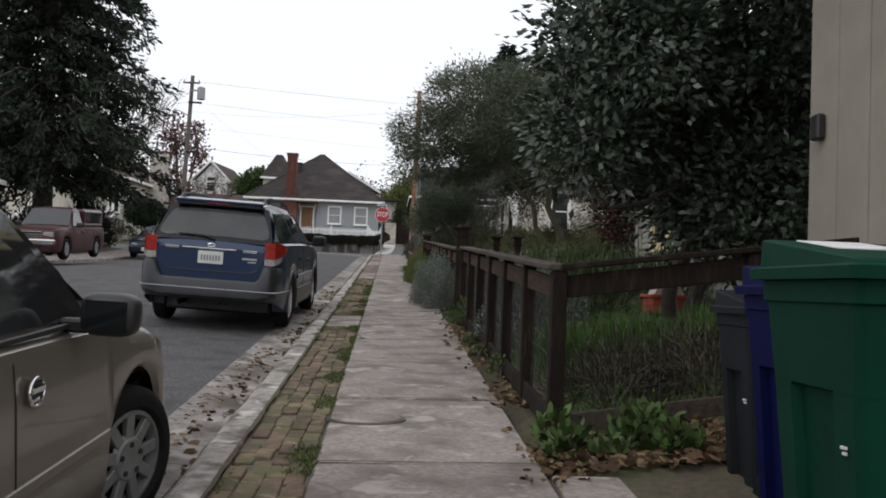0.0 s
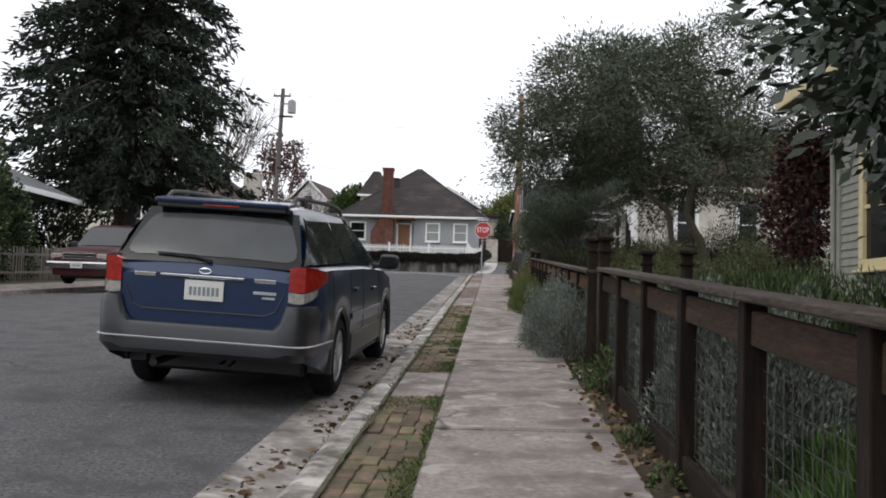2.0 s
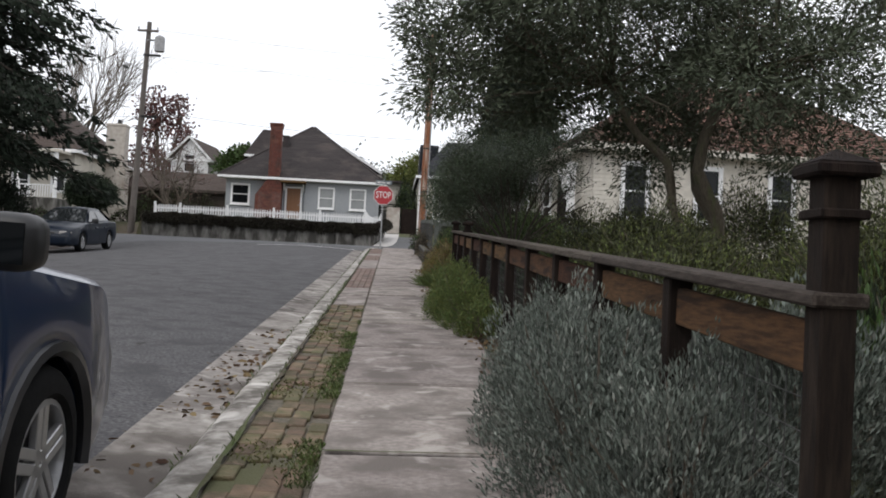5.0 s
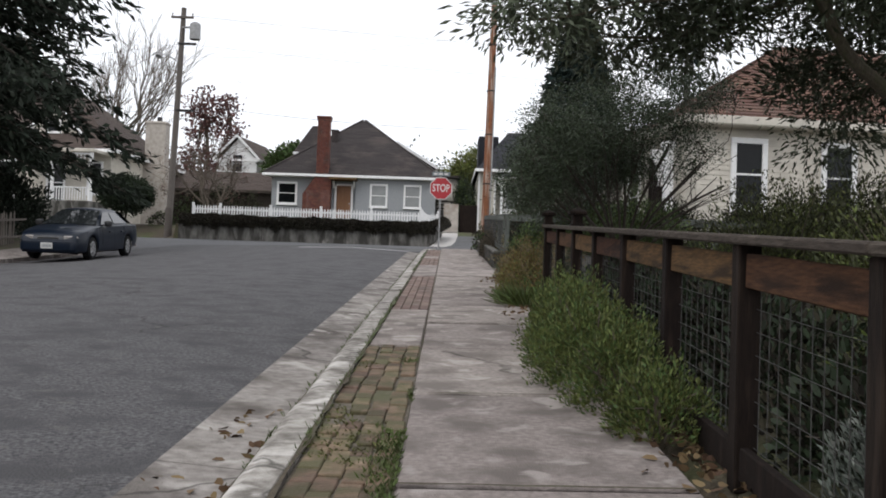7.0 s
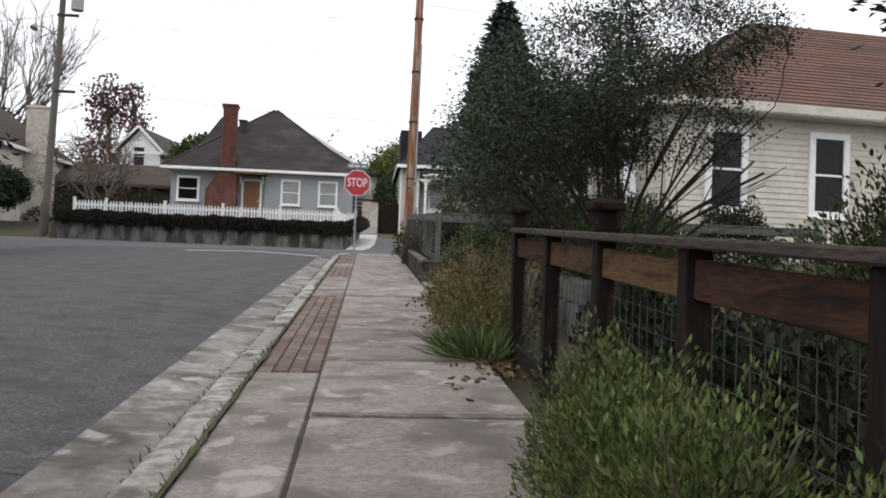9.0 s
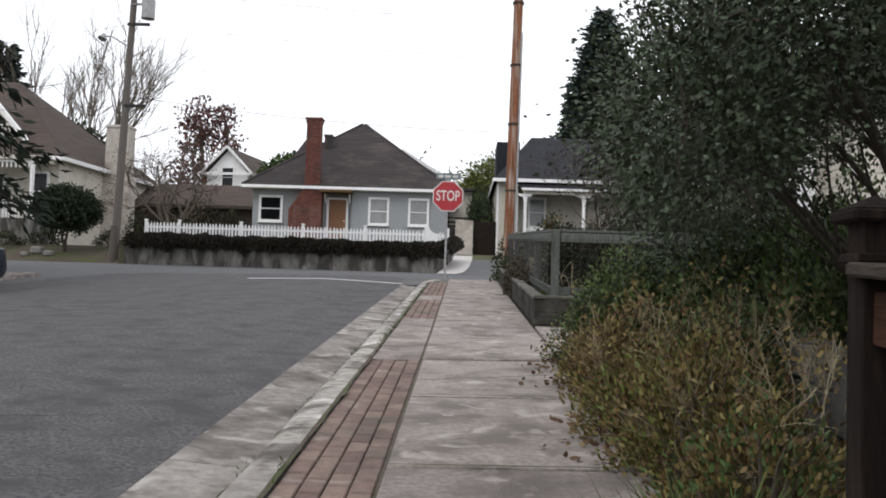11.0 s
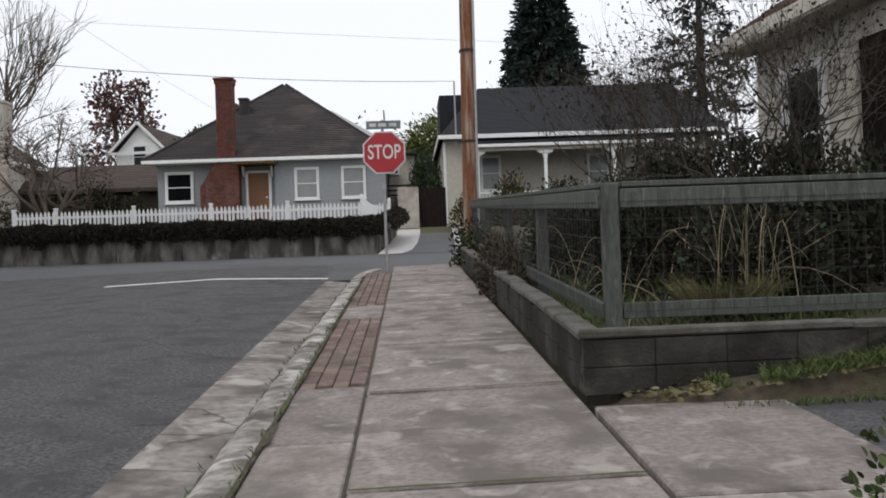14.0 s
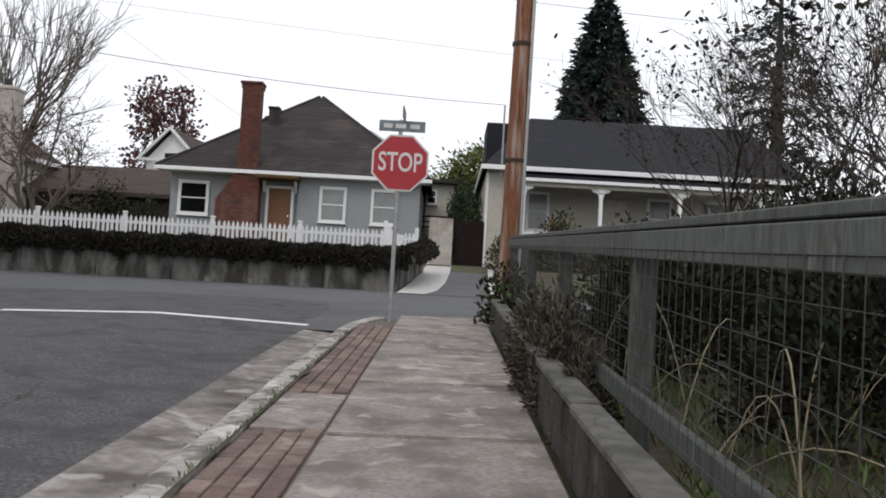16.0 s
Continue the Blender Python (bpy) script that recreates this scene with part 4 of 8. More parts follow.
def corner_bungalow():
    """Grey-green clapboard bungalow with pale yellow trim."""
    h = thing("house", label="grey-green clapboard bungalow with pale yellow window trim", category="house")
    x0, x1, y0, y1, zb, ze = 5.2, 13.0, 7.5, 15.3, 0.6, 4.5
    part("wall", Build().box(((x0 + x1) / 2, (y0 + y1) / 2, (zb + ze) / 2), (x1 - x0, y1 - y0, ze - zb), 0), GREYGREEN, h)
    part("siding", clapboards(Build(), Matrix.Translation((x0, y0, zb)) @ Matrix.Rotation(math.pi / 2, 4, "Z"), y1 - y0, 3.9, 0.11), GREYGREEN, h)
    part("corner_board", Build().box((x0 - 0.02, y1 - 0.04, (zb + ze) / 2), (0.07, 0.12, ze - zb), 0.01), GREYGREEN, h)
    ov = 0.6
    e = [(x0 - ov, y0 - ov, ze), (x1 + ov, y0 - ov, ze), (x1 + ov, y1 + ov + 0.3, ze), (x0 - ov, y1 + ov + 0.3, ze)]
    r0, r1 = (9.1, 10.5, 7.0), (9.1, 12.5, 7.0)
    shingle_roof(h, [(e[0], e[1], r0), (e[1], e[2], r1, r0), (e[2], e[3], r1), (e[3], e[0], r0, r1)], ROOFGREY)
    part("fascia", Build().box((x0 - ov, (y0 + y1) / 2 + 0.15, ze - 0.03), (0.05, y1 - y0 + 2 * ov + 0.3, 0.16), 0.01).box(((x0 + x1) / 2, y1 + ov + 0.3, ze - 0.03), (x1 - x0 + 2 * ov, 0.05, 0.16), 0.01), YELLOWTRIM, h)
    part("soffit", Build().box((x0 - ov / 2, (y0 + y1) / 2 + 0.15, ze - 0.1), (ov, y1 - y0 + 2 * ov, 0.02), 0), GREYGREEN, h)
    part("downpipe", Build().tube([(x0 - 0.5, y1 + 0.25, ze - 0.1), (x0 - 0.1, y1 + 0.02, ze - 0.4), (x0 - 0.07, y1 + 0.02, zb)], 0.035, 8), GREYGREEN, h)
    window(h, Matrix.Translation((x0 - 0.03, 13.9, 2.75)) @ Matrix.Rotation(math.pi / 2, 4, "Z"), 0.8, 1.35, 0.13, GLASS, YELLOWTRIM)
    window(h, Matrix.Translation((x0 - 0.03, 10.2, 2.75)) @ Matrix.Rotation(math.pi / 2, 4, "Z"), 0.8, 1.35, 0.13, GLASS, YELLOWTRIM)
    return h
corner_bungalow()

gar = thing("garage", label="plain beige grooved-panel garage beside the driveway", category="garage")
b = Build()
for i in range(8):
    ya = 4.4 - (i + 0.5) * 0.41
    b.box((3.36, ya, 2.1), (0.05, 0.396, 4.2), 0.006)
for i in range(9):
    b.box((3.36 + (i + 0.5) * 0.41, 4.42, 2.1), (0.396, 0.05, 4.2), 0.006)
part("cladding", b, BEIGE, gar)
part("wall", Build().box((5.2, 2.7, 2.1), (3.66, 3.4, 4.2), 0), BEIGE, gar)
part("roof", Build().box((5.1, 2.7, 4.3), (4.6, 4.4, 0.16), 0.03), ROOFGREY, gar)
part("wall_lamp", Build().box((3.3, 4.2, 2.35), (0.06, 0.12, 0.18), 0.02), BLACKPLASTIC, gar)

# ---- houses farther off ----
def gable_house(label, c, w, d, zb, ze, rz, ang, wall_mat, roof_mat, windows=(), axis="x", ov=0.4, trim=None):
    """A plain gable house round c: ridge along its local x, or y; windows as (local x, z, width, height) on its front."""
    h = thing("house", label=label, category="house")
    M = Matrix.Translation((c[0], c[1], 0)) @ Matrix.Rotation(radians(ang), 4, "Z")
    part("wall", Build().box((0, 0, (zb + ze) / 2), (w, d, ze - zb), 0).moved(M), wall_mat, h)
    def P(x, y, z):
        return M @ Vector((x, y, z))
    X, Y = w / 2 + ov, d / 2 + ov
    if axis == "x":
        fs = [(P(-X, -Y, ze), P(X, -Y, ze), P(X, 0, rz), P(-X, 0, rz)), (P(X, Y, ze), P(-X, Y, ze), P(-X, 0, rz), P(X, 0, rz))]
        gb = [[(-w / 2, -d / 2, ze), (-w / 2, d / 2, ze), (-w / 2, 0, rz - 0.25)], [(w / 2, -d / 2, ze), (w / 2, d / 2, ze), (w / 2, 0, rz - 0.25)]]
    elif axis == "y":
        fs = [(P(-X, Y, ze), P(-X, -Y, ze), P(0, -Y, rz), P(0, Y, rz)), (P(X, -Y, ze), P(X, Y, ze), P(0, Y, rz), P(0, -Y, rz))]
        gb = [[(-w / 2, -d / 2, ze), (w / 2, -d / 2, ze), (0, -d / 2, rz - 0.25)], [(-w / 2, d / 2, ze), (w / 2, d / 2, ze), (0, d / 2, rz - 0.25)]]
    else:
        fs = [(P(-X, -Y, ze), P(X, -Y, ze), P(X * 0.15, 0, rz), P(-X * 0.15, 0, rz)), (P(X, Y, ze), P(-X, Y, ze), P(-X * 0.15, 0, rz), P(X * 0.15, 0, rz)), (P(X, -Y, ze), P(X, Y, ze), P(X * 0.15, 0, rz)), (P(-X, Y, ze), P(-X, -Y, ze), P(-X * 0.15, 0, rz))]
        gb = []
    shingle_roof(h, fs, roof_mat)
    if gb:
        for t in gb:
            part("gable", Build().add([M @ Vector(p) for p in t], [(0, 1, 2)]), wall_mat, h)
        if axis == "y":
            for s in (-1, 1):
                part("barge_board", Build().tube([P(s * X, -Y - 0.02, ze - 0.02), P(0, -Y - 0.02, rz - 0.02)], 0.12, 4), WHITE, h)
    part("eave_board", Build().box((0, -Y, ze - 0.05), (2 * X, 0.06, 0.2), 0.01).box((X, 0, ze - 0.05), (0.06, 2 * Y, 0.2), 0.01).moved(M), trim or WHITE, h)
    for x, z, ww, hh in windows:
        window(h, M @ Matrix.Translation((x, -d / 2 - 0.02, z)) @ Matrix.Rotation(math.pi, 4, "Z"), ww, hh, 0.12)
    return h, M

# cottage with porch beyond the round bush
vic, VM = gable_house("white cottage with brown hip roof and spindle-trimmed porch", (-25.2, 72.0), 13.0, 11.0, 4.0, 8.3, 13.2, -4, WHITESIDE, ROOFTAN, [(5.6, 6.7, 0.7, 1.7), (0.2, 6.7, 0.9, 1.6), (3.3, 6.4, 0.9, 2.0)], "hip")
part("porch_roof", Build().box((4.0, -6.4, 8.05), (4.8, 2.2, 0.2), 0.03).moved(VM), WHITESIDE, vic)
for x in (1.8, 4.0, 6.2):
    part("porch_post", Build().tube([(x, -7.3, 5.2), (x, -7.3, 6.2), (x, -7.3, 7.95)], [0.13, 0.09, 0.11], 10).moved(VM), WHITE, vic)
b = Build()
for i in range(22):
    b.box((1.75 + i * 0.215, -7.35, 7.72), (0.07, 0.04, 0.26), 0.005)
b.box((4.0, -7.35, 7.88), (4.7, 0.06, 0.08), 0.01)
part("spindle_frieze", b.moved(VM), WHITE, vic)
part("porch_floor", Build().box((4.0, -6.5, 4.6), (4.8, 2.2, 1.3), 0.02).moved(VM), RETAIN, vic)
for s_ in (0.0, -1.5):
    part("stair_rail", Build().tube([(1.9 + s_, -7.4, 6.1), (1.4 + s_, -9.6, 4.7)], 0.09, 6).tube([(1.4 + s_, -9.6, 4.8), (1.4 + s_, -9.6, 3.8)], 0.08, 6).moved(VM), WHITE, vic)
part("stair_flight", Build().box((0.9, -8.6, 4.3), (1.4, 2.0, 0.9), 0.02).moved(VM), RETAIN, vic)
part("porch_balustrade", Build().box((5.1, -7.35, 6.0), (2.2, 0.07, 0.07), 0.01).moved(VM), WHITE, vic)
for i in range(14):
    part("baluster", Build().box((4.15 + i * 0.15, -7.35, 5.65), (0.05, 0.05, 0.7), 0).moved(VM), WHITE, vic)
part("gable_wall", Build().prism([(-1.6, 9.2), (1.6, 9.2), (0, 11.0)], 0.3, VM @ Matrix.Translation((2.6, -4.6, 0))), WHITESIDE, vic)
window(vic, VM @ Matrix.Translation((2.6, -4.62, 9.75)) @ Matrix.Rotation(math.pi, 4, "Z"), 0.7, 0.55, 0.1)
for s in (-1, 1):
    part("barge_board", Build().tube([VM @ Vector((2.6 + s * 2.0, -4.7, 8.95)), VM @ Vector((2.6, -4.7, 11.2))], 0.14, 4), WHITE, vic)
shingle_roof(vic, [[VM @ Vector(p) for p in ((0.6, -4.6, 9.0), (0.6, 0.0, 9.0), (2.6, 0.0, 11.2), (2.6, -4.6, 11.2))], [VM @ Vector(p) for p in ((4.6, 0.0, 9.0), (4.6, -4.6, 9.0), (2.6, -4.6, 11.2), (2.6, 0.0, 11.2))]], ROOFTAN)
chw = thing("chimney_stack", label="tall whitewashed brick chimney stack at the cottage side", category="chimney")
part("shaft", Build().box((-18.1, 71.0, 6.0), (1.5, 1.0, 4.0), 0.03).box((-18.1, 71.0, 9.0), (1.25, 0.9, 3.6), 0.03).box((-18.1, 71.0, 10.7), (1.35, 1.0, 0.15), 0.03), CHIMWHITE, chw)
part("chimney_pot", Build().tube([(-18.0, 71, 10.75), (-18.0, 71, 11.1)], 0.16, 10), BLACKPLASTIC, chw)
# dark brown wall colour paints the shade inside the garage's open front
gable_house("low brown-roofed garage behind the picket fence", (-15.4, 77.0), 9.6, 5.0, 4.2, 6.95, 8.45, 0, BARK, ROOFTAN, (), "x", 0.4, BARK)
gable_house("distant white gabled house with brown roof", (-18.5, 100.0), 3.6, 7.0, 5.0, 11.6, 13.8, -8, WHITE, ROOFTAN, [(0.0, 11.3, 0.9, 1.5)], "y")
gable_house("distant pale house with brown roof", (-14.4, 104.0), 7.0, 6.0, 5.0, 10.6, 12.8, -8, WHITESIDE, ROOFTAN, (), "x")
tur, TM = gable_house("pale distant house with small dark turret roof", (-11.3, 92.0), 3.0, 3.0, 5.0, 11.6, 14.2, 10, WHITESIDE, ROOFGREY, [(0.0, 11.0, 0.8, 1.0)], "hip")
gable_house("pale-roofed house behind the ivy hedge", (-22.3, 33.0), 9.0, 8.0, 1.9, 5.0, 7.6, 2, GREYGREEN, ROOFPALE, [(2.5, 3.5, 1.0, 1.3)], "hip", 1.6)

# ---- utility poles, wires, stop sign ----
def utility_pole(label, x, y, top, lean, material, r0, r1, arms):
    z0 = hill(y) - 0.3
    p = thing("utility_pole", label=label, category="utility pole")
    part("pole", Build().tube([(x, y, z0), (x + lean * 0.5, y, (z0 + top) / 2), (x + lean, y, top)], [r0, (r0 + r1) / 2, r1], 14), material, p, smooth=True)
    for z, w in arms:
        k = (z - z0) / (top - z0) * lean
        part("crossarm", Build().box((x + k, y - 0.14, z), (w, 0.09, 0.11), 0.01), POLEWOOD, p)
        for s in (-0.45, 0.45):
            part("insulator", Build().tube([(x + k + s * w, y - 0.14, z + 0.05), (x + k + s * w, y - 0.14, z + 0.2)], [0.03, 0.045], 8), STEEL, p)
    return p
up = utility_pole("grey wooden utility pole with transformer and street light", -13.5, 58.9, 14.6, 0.35, POLEWOOD, 0.17, 0.12, [(14.1, 1.1)])
part("transformer", Build().tube([(-12.5, 58.7, 13.0), (-12.5, 58.7, 13.75)], 0.26, 14).tube([(-12.5, 58.7, 13.75), (-12.5, 58.7, 13.85)], [0.26, 0.12], 14), STEEL, up, "grey drum transformer")
part("bracket_arm", Build().tube([(-13.2, 58.8, 13.6), (-12.7, 58.7, 13.6)], 0.05, 6), STEEL, up)
lamp = part("lamp_arm", Build().tube([(-13.3, 58.8, 11.9), (-13.7, 58.2, 12.1), (-13.9, 57.9, 12.05)], 0.03, 6), STEEL, up)
part("lamp_head", Build().tube([(-13.9, 57.9, 12.1), (-13.95, 57.8, 11.9)], [0.08, 0.17], 10), STEEL, lamp)
for z in (12.8, 9.5):
    part("secondary_arm", Build().box((-12.9, 58.8, z), (0.9, 0.08, 0.12), 0.01), BLACKPLASTIC, up)
part("base_band", Build().tube([(-13.5, 58.9, 3.2), (-13.48, 58.9, 4.7)], 0.185, 14), OLDPICKET, up)
op = utility_pole("peeling orange-brown wooden utility pole", 1.545, 47.4, 11.85, 0.12, POLEORANGE, 0.155, 0.115, [])
part("conduit", Build().tube([(1.70, 47.32, 2.7), (1.76, 47.32, 9.5)], 0.028, 6), STEEL, op)
for i, z in enumerate((5.2, 7.0, 8.6, 10.3)):
    part("pole_band", Build().tube([(1.545 + (z - 2.6) * 0.013, 47.4, z), (1.545 + (z - 2.6) * 0.013, 47.4, z + 0.05)], 0.16, 12), BARK, op)
def wire(a, c, sag, r=0.014):
    pts = []
    for i in range(17):
        k = i / 16
        p = Vector(a).lerp(Vector(c), k)
        p.z -= sag * 4 * k * (1 - k)
        pts.append(p)
    return Build().tube(pts, r, 4, False)
for i, (a, c, s) in enumerate([((-13.0, 58.8, 9.85), (2.45, 66.85, 10.3), 0.25), ((-13.0, 58.8, 9.5), (-60, 70, 10.6), 0.4), ((-13.2, 58.8, 14.2), (60, 66, 15.5), 1.2), ((-12.7, 58.8, 14.2), (60, 66.4, 15.5), 1.3), ((-13.0, 58.8, 12.8), (60, 66, 13.0), 1.2), ((-13.0, 58.8, 11.2), (60, 66, 10.5), 1.0),
                               ((-13.2, 58.8, 14.2), (-60, 74, 14.8), 0.9), ((-13.2, 58.8, 12.8), (-60, 74, 13.0), 0.9), ((-12.9, 58.8, 10.4), (-60, 70, 11.2), 0.5), ((-13.2, 58.8, 13.2), (-4.6, 70.6, 8.0), 0.3), ((1.66, 47.4, 10.8), (45, 49, 11.5), 0.8), ((1.66, 47.4, 10.8), (-13.2, 58.8, 12.2), 0.4)]):
    tagged(part("overhead_wire", wire(a, c, s, 0.011 if i == 0 else 0.0045 + 0.003 * (i % 3 == 1)), CABLE), "thin dark overhead utility wire", "cable", "overhead wires")

ss = thing("stop_sign", label="faded red octagonal stop sign on a steel post", category="traffic sign")
SX, SY, SZ = -0.07, 45.75, 4.86
part("post", Build().box((SX - 0.02, SY + 0.04, (2.6 + 5.45) / 2), (0.055, 0.035, 5.45 - 2.6), 0.006), STEEL, ss)
def octagon(r):
    return [(r / math.cos(math.pi / 8) * math.cos(math.pi / 8 + k * math.pi / 4), r / math.cos(math.pi / 8) * math.sin(math.pi / 8 + k * math.pi / 4)) for k in range(8)]
plate = part("plate", Build().prism(octagon(0.38), 0.006, Matrix.Translation((SX, SY, SZ))), SIGNWHITE, ss, "white octagonal border")
part("face", Build().prism(octagon(0.355), 0.004, Matrix.Translation((SX, SY - 0.005, SZ))), SIGNRED, plate, "faded red face")
def lettering(text, m, size, material, parent, name="lettering", ext=0.002):
    cu = bpy.data.curves.new(name, "FONT")
    cu.body, cu.size, cu.align_x, cu.align_y, cu.extrude, cu.offset = text, size, "CENTER", "CENTER", ext, size * 0.012
    ob = bpy.data.objects.new(name, cu)
    me = bpy.data.meshes.new_from_object(ob)
    bpy.data.objects.remove(ob)
    me.transform(m)
    me.materials.append(material)
    out = new(name, me)
    out.parent = parent
    return out
lettering("STOP", Matrix.Translation((SX, SY - 0.0085, SZ)) @ Matrix.Rotation(radians(90), 4, "X") @ Matrix.Diagonal((0.80, 1.16, 1, 1)), 0.31, SIGNWHITE, plate)
nm = part("name_plate", Build().box((SX + 0.0, SY + 0.02, 5.36), (0.62, 0.012, 0.15), 0.003), SIGNGREY, ss, "faded grey-green street name plate")
for i, (x, w) in enumerate(((-0.19, 0.12), (-0.02, 0.14), (0.17, 0.13))):
    part("name_bar", Build().box((SX + x, SY + 0.012, 5.36), (w, 0.006, 0.06), 0.001), SIGNWHITE, nm)
part("name_plate_across", Build().box((SX + 0.02, SY + 0.03, 5.52), (0.02, 0.55, 0.14), 0.003), SIGNGREY, ss)

# ---- timber and wire fence along the path ----
def fence_post(parent, x, y, h, cap=False, w=0.095, material=FENCEWOOD, base=None):
    z = (g(x, y) if base is None else base) - 0.05
    p = part("post", Build().box((x, y, z + h / 2), (w, w, h), 0.006), material, parent)
    if cap:
        part("post_collar", Build().box((x, y, z + h - 0.10), (w + 0.035, w + 0.035, 0.025), 0.004), material, p)
        part("post_cap", Build().box((x, y, z + h + 0.012), (w + 0.07, w + 0.07, 0.035), 0.008).add([(x + a * (w / 2 + 0.03), y + c * (w / 2 + 0.03), z + h + 0.03) for a, c in ((-1, -1), (1, -1), (1, 1), (-1, 1))] + [(x, y, z + h + 0.07)], [(0, 1, 4), (1, 2, 4), (2, 3, 4), (3, 0, 4)]), material, p)
    return p
def wire_mesh(parent, p0, p1, zlow, zhigh, step=0.10, r=0.0021):
    """Welded wire between two posts; zlow and zhigh at each end."""
    a, c = Vector(p0), Vector(p1)
    n = max(1, round((c - a).length / step))
    b = Build()
    for i in range(1, n):
        k = i / n
        p = a.lerp(c, k)
        w = rs.uniform(-0.006, 0.006)
        b.tube([(p.x + w, p.y, zlow[0] * (1 - k) + zlow[1] * k), (p.x, p.y, zhigh[0] * (1 - k) + zhigh[1] * k)], r, 3, False)
    m = max(1, round((zhigh[0] - zlow[0]) / step))
    for i in range(m + 1):
        k = i / m
        b.tube([(a.x, a.y, zlow[0] * (1 - k) + zhigh[0] * k), ((a.x + c.x) / 2 + rs.uniform(-.008, .008), (a.y + c.y) / 2, (zlow[0] + zlow[1]) / 2 * (1 - k) + (zhigh[0] + zhigh[1]) / 2 * k - 0.004), (c.x, c.y, zlow[1] * (1 - k) + zhigh[1] * k)], r, 3, False)
    return part("wire_mesh", b, WIRE, parent)
def sloped_board(x0, y0, z0, x1, y1, z1, w, t, bev=0.005):
    """A board from one end's middle to the other's: w across, t high."""
    a, c = Vector((x0, y0, z0)), Vector((x1, y1, z1))
    d = (c - a)
    yaw = math.atan2(d.x, d.y)
    m = (Matrix.Rotation(-yaw, 3, "Z") @ Matrix.Rotation(math.atan2(d.z, math.hypot(d.x, d.y)), 3, "X"))
    return Build().box((a + c) / 2, (w, d.length, t), bev, m)
def timber_fence(label, x, ys, h, caps=(), board=REDWOOD):
    f = thing("garden_fence", label=label, category="fence")
    for i, y in enumerate(ys):
        fence_post(f, x, y, (h if i not in caps else (1.36 if i in (0, 6) else 1.17)), i in caps)
    for a, c in zip(ys, ys[1:]):
        part("face_board", sloped_board(x, a + 0.05, g(x, a) + h - 0.16, x, c - 0.05, g(x, c) + h - 0.16, 0.04, 0.14), board, f)
        part("base_board", sloped_board(x - 0.01, a + 0.05, g(x, a) + 0.07, x - 0.01, c - 0.05, g(x, c) + 0.07, 0.04, 0.14), FENCEWOOD, f)
        wire_mesh(f, (x + 0.03, a, 0), (x + 0.03, c, 0), (g(x, a) + 0.14, g(x, c) + 0.14), (g(x, a) + h - 0.22, g(x, c) + h - 0.22))
    for i in range(0, len(ys) - 1, 2):
        a, c = ys[i], ys[min(i + 2, len(ys) - 1)]
        part("cap_rail", sloped_board(x, a - 0.06 if i == 0 else a, g(x, a) + h - 0.03, x, c - 0.004, g(x, c) + h - 0.03, 0.15, 0.04, 0.008), RAILWOOD, f)
    return f
FX = 1.43
y1s = [3.75 + 1.208 * i for i in range(7)]
fence_a = timber_fence("dark-stained timber fence with wire mesh infill", FX, y1s, 1.07, (6,), DARKBOARD)
y2s = [12.0 + 1.236 * i for i in range(12)]
fence_b = timber_fence("dark-stained timber fence with weathered cap rail", FX, y2s, 1.02, (0, 9, 11))
# return along the driveway, rising with the bank
fr = thing("garden_fence", label="dark timber fence return beside the driveway", category="fence")
for i in range(1, 4):
    x = FX + 1.25 * i
    fence_post(fr, x, 3.75, 1.07, base=0.25 + 0.13 * (x - FX))
for i in range(3):
    xa, xc = FX + 1.25 * i, FX + 1.25 * (i + 1)
    za, zc = 0.25 + 0.13 * (xa - FX), 0.25 + 0.13 * (xc - FX)
    part("face_board", sloped_board(xa + 0.05, 3.75, za + 0.92, xc - 0.05, 3.75, zc + 0.92, 0.04, 0.14), FENCEWOOD, fr)
    part("base_board", sloped_board(xa + 0.05, 3.70, za + 0.07, xc - 0.05, 3.70, zc + 0.07, 0.04, 0.12), RAILWOOD, fr)
    part("cap_rail", sloped_board(xa, 3.75, za + 1.04, xc, 3.75, zc + 1.04, 0.15, 0.04, 0.008), FENCEWOOD, fr)
    wire_mesh(fr, (xa, 3.78, 0), (xc, 3.78, 0), (za + 0.14, zc + 0.14), (za + 0.85, zc + 0.85))
# inner pair of capped posts at the garden gate, and the short fence behind
arbor = thing("gate_posts", label="pair of capped dark timber posts inside the gate", category="gate")
for x, y in ((2.02, 12.15), (2.18, 10.95)):
    fence_post(arbor, x, y, 1.18, True, base=yard(x, y))

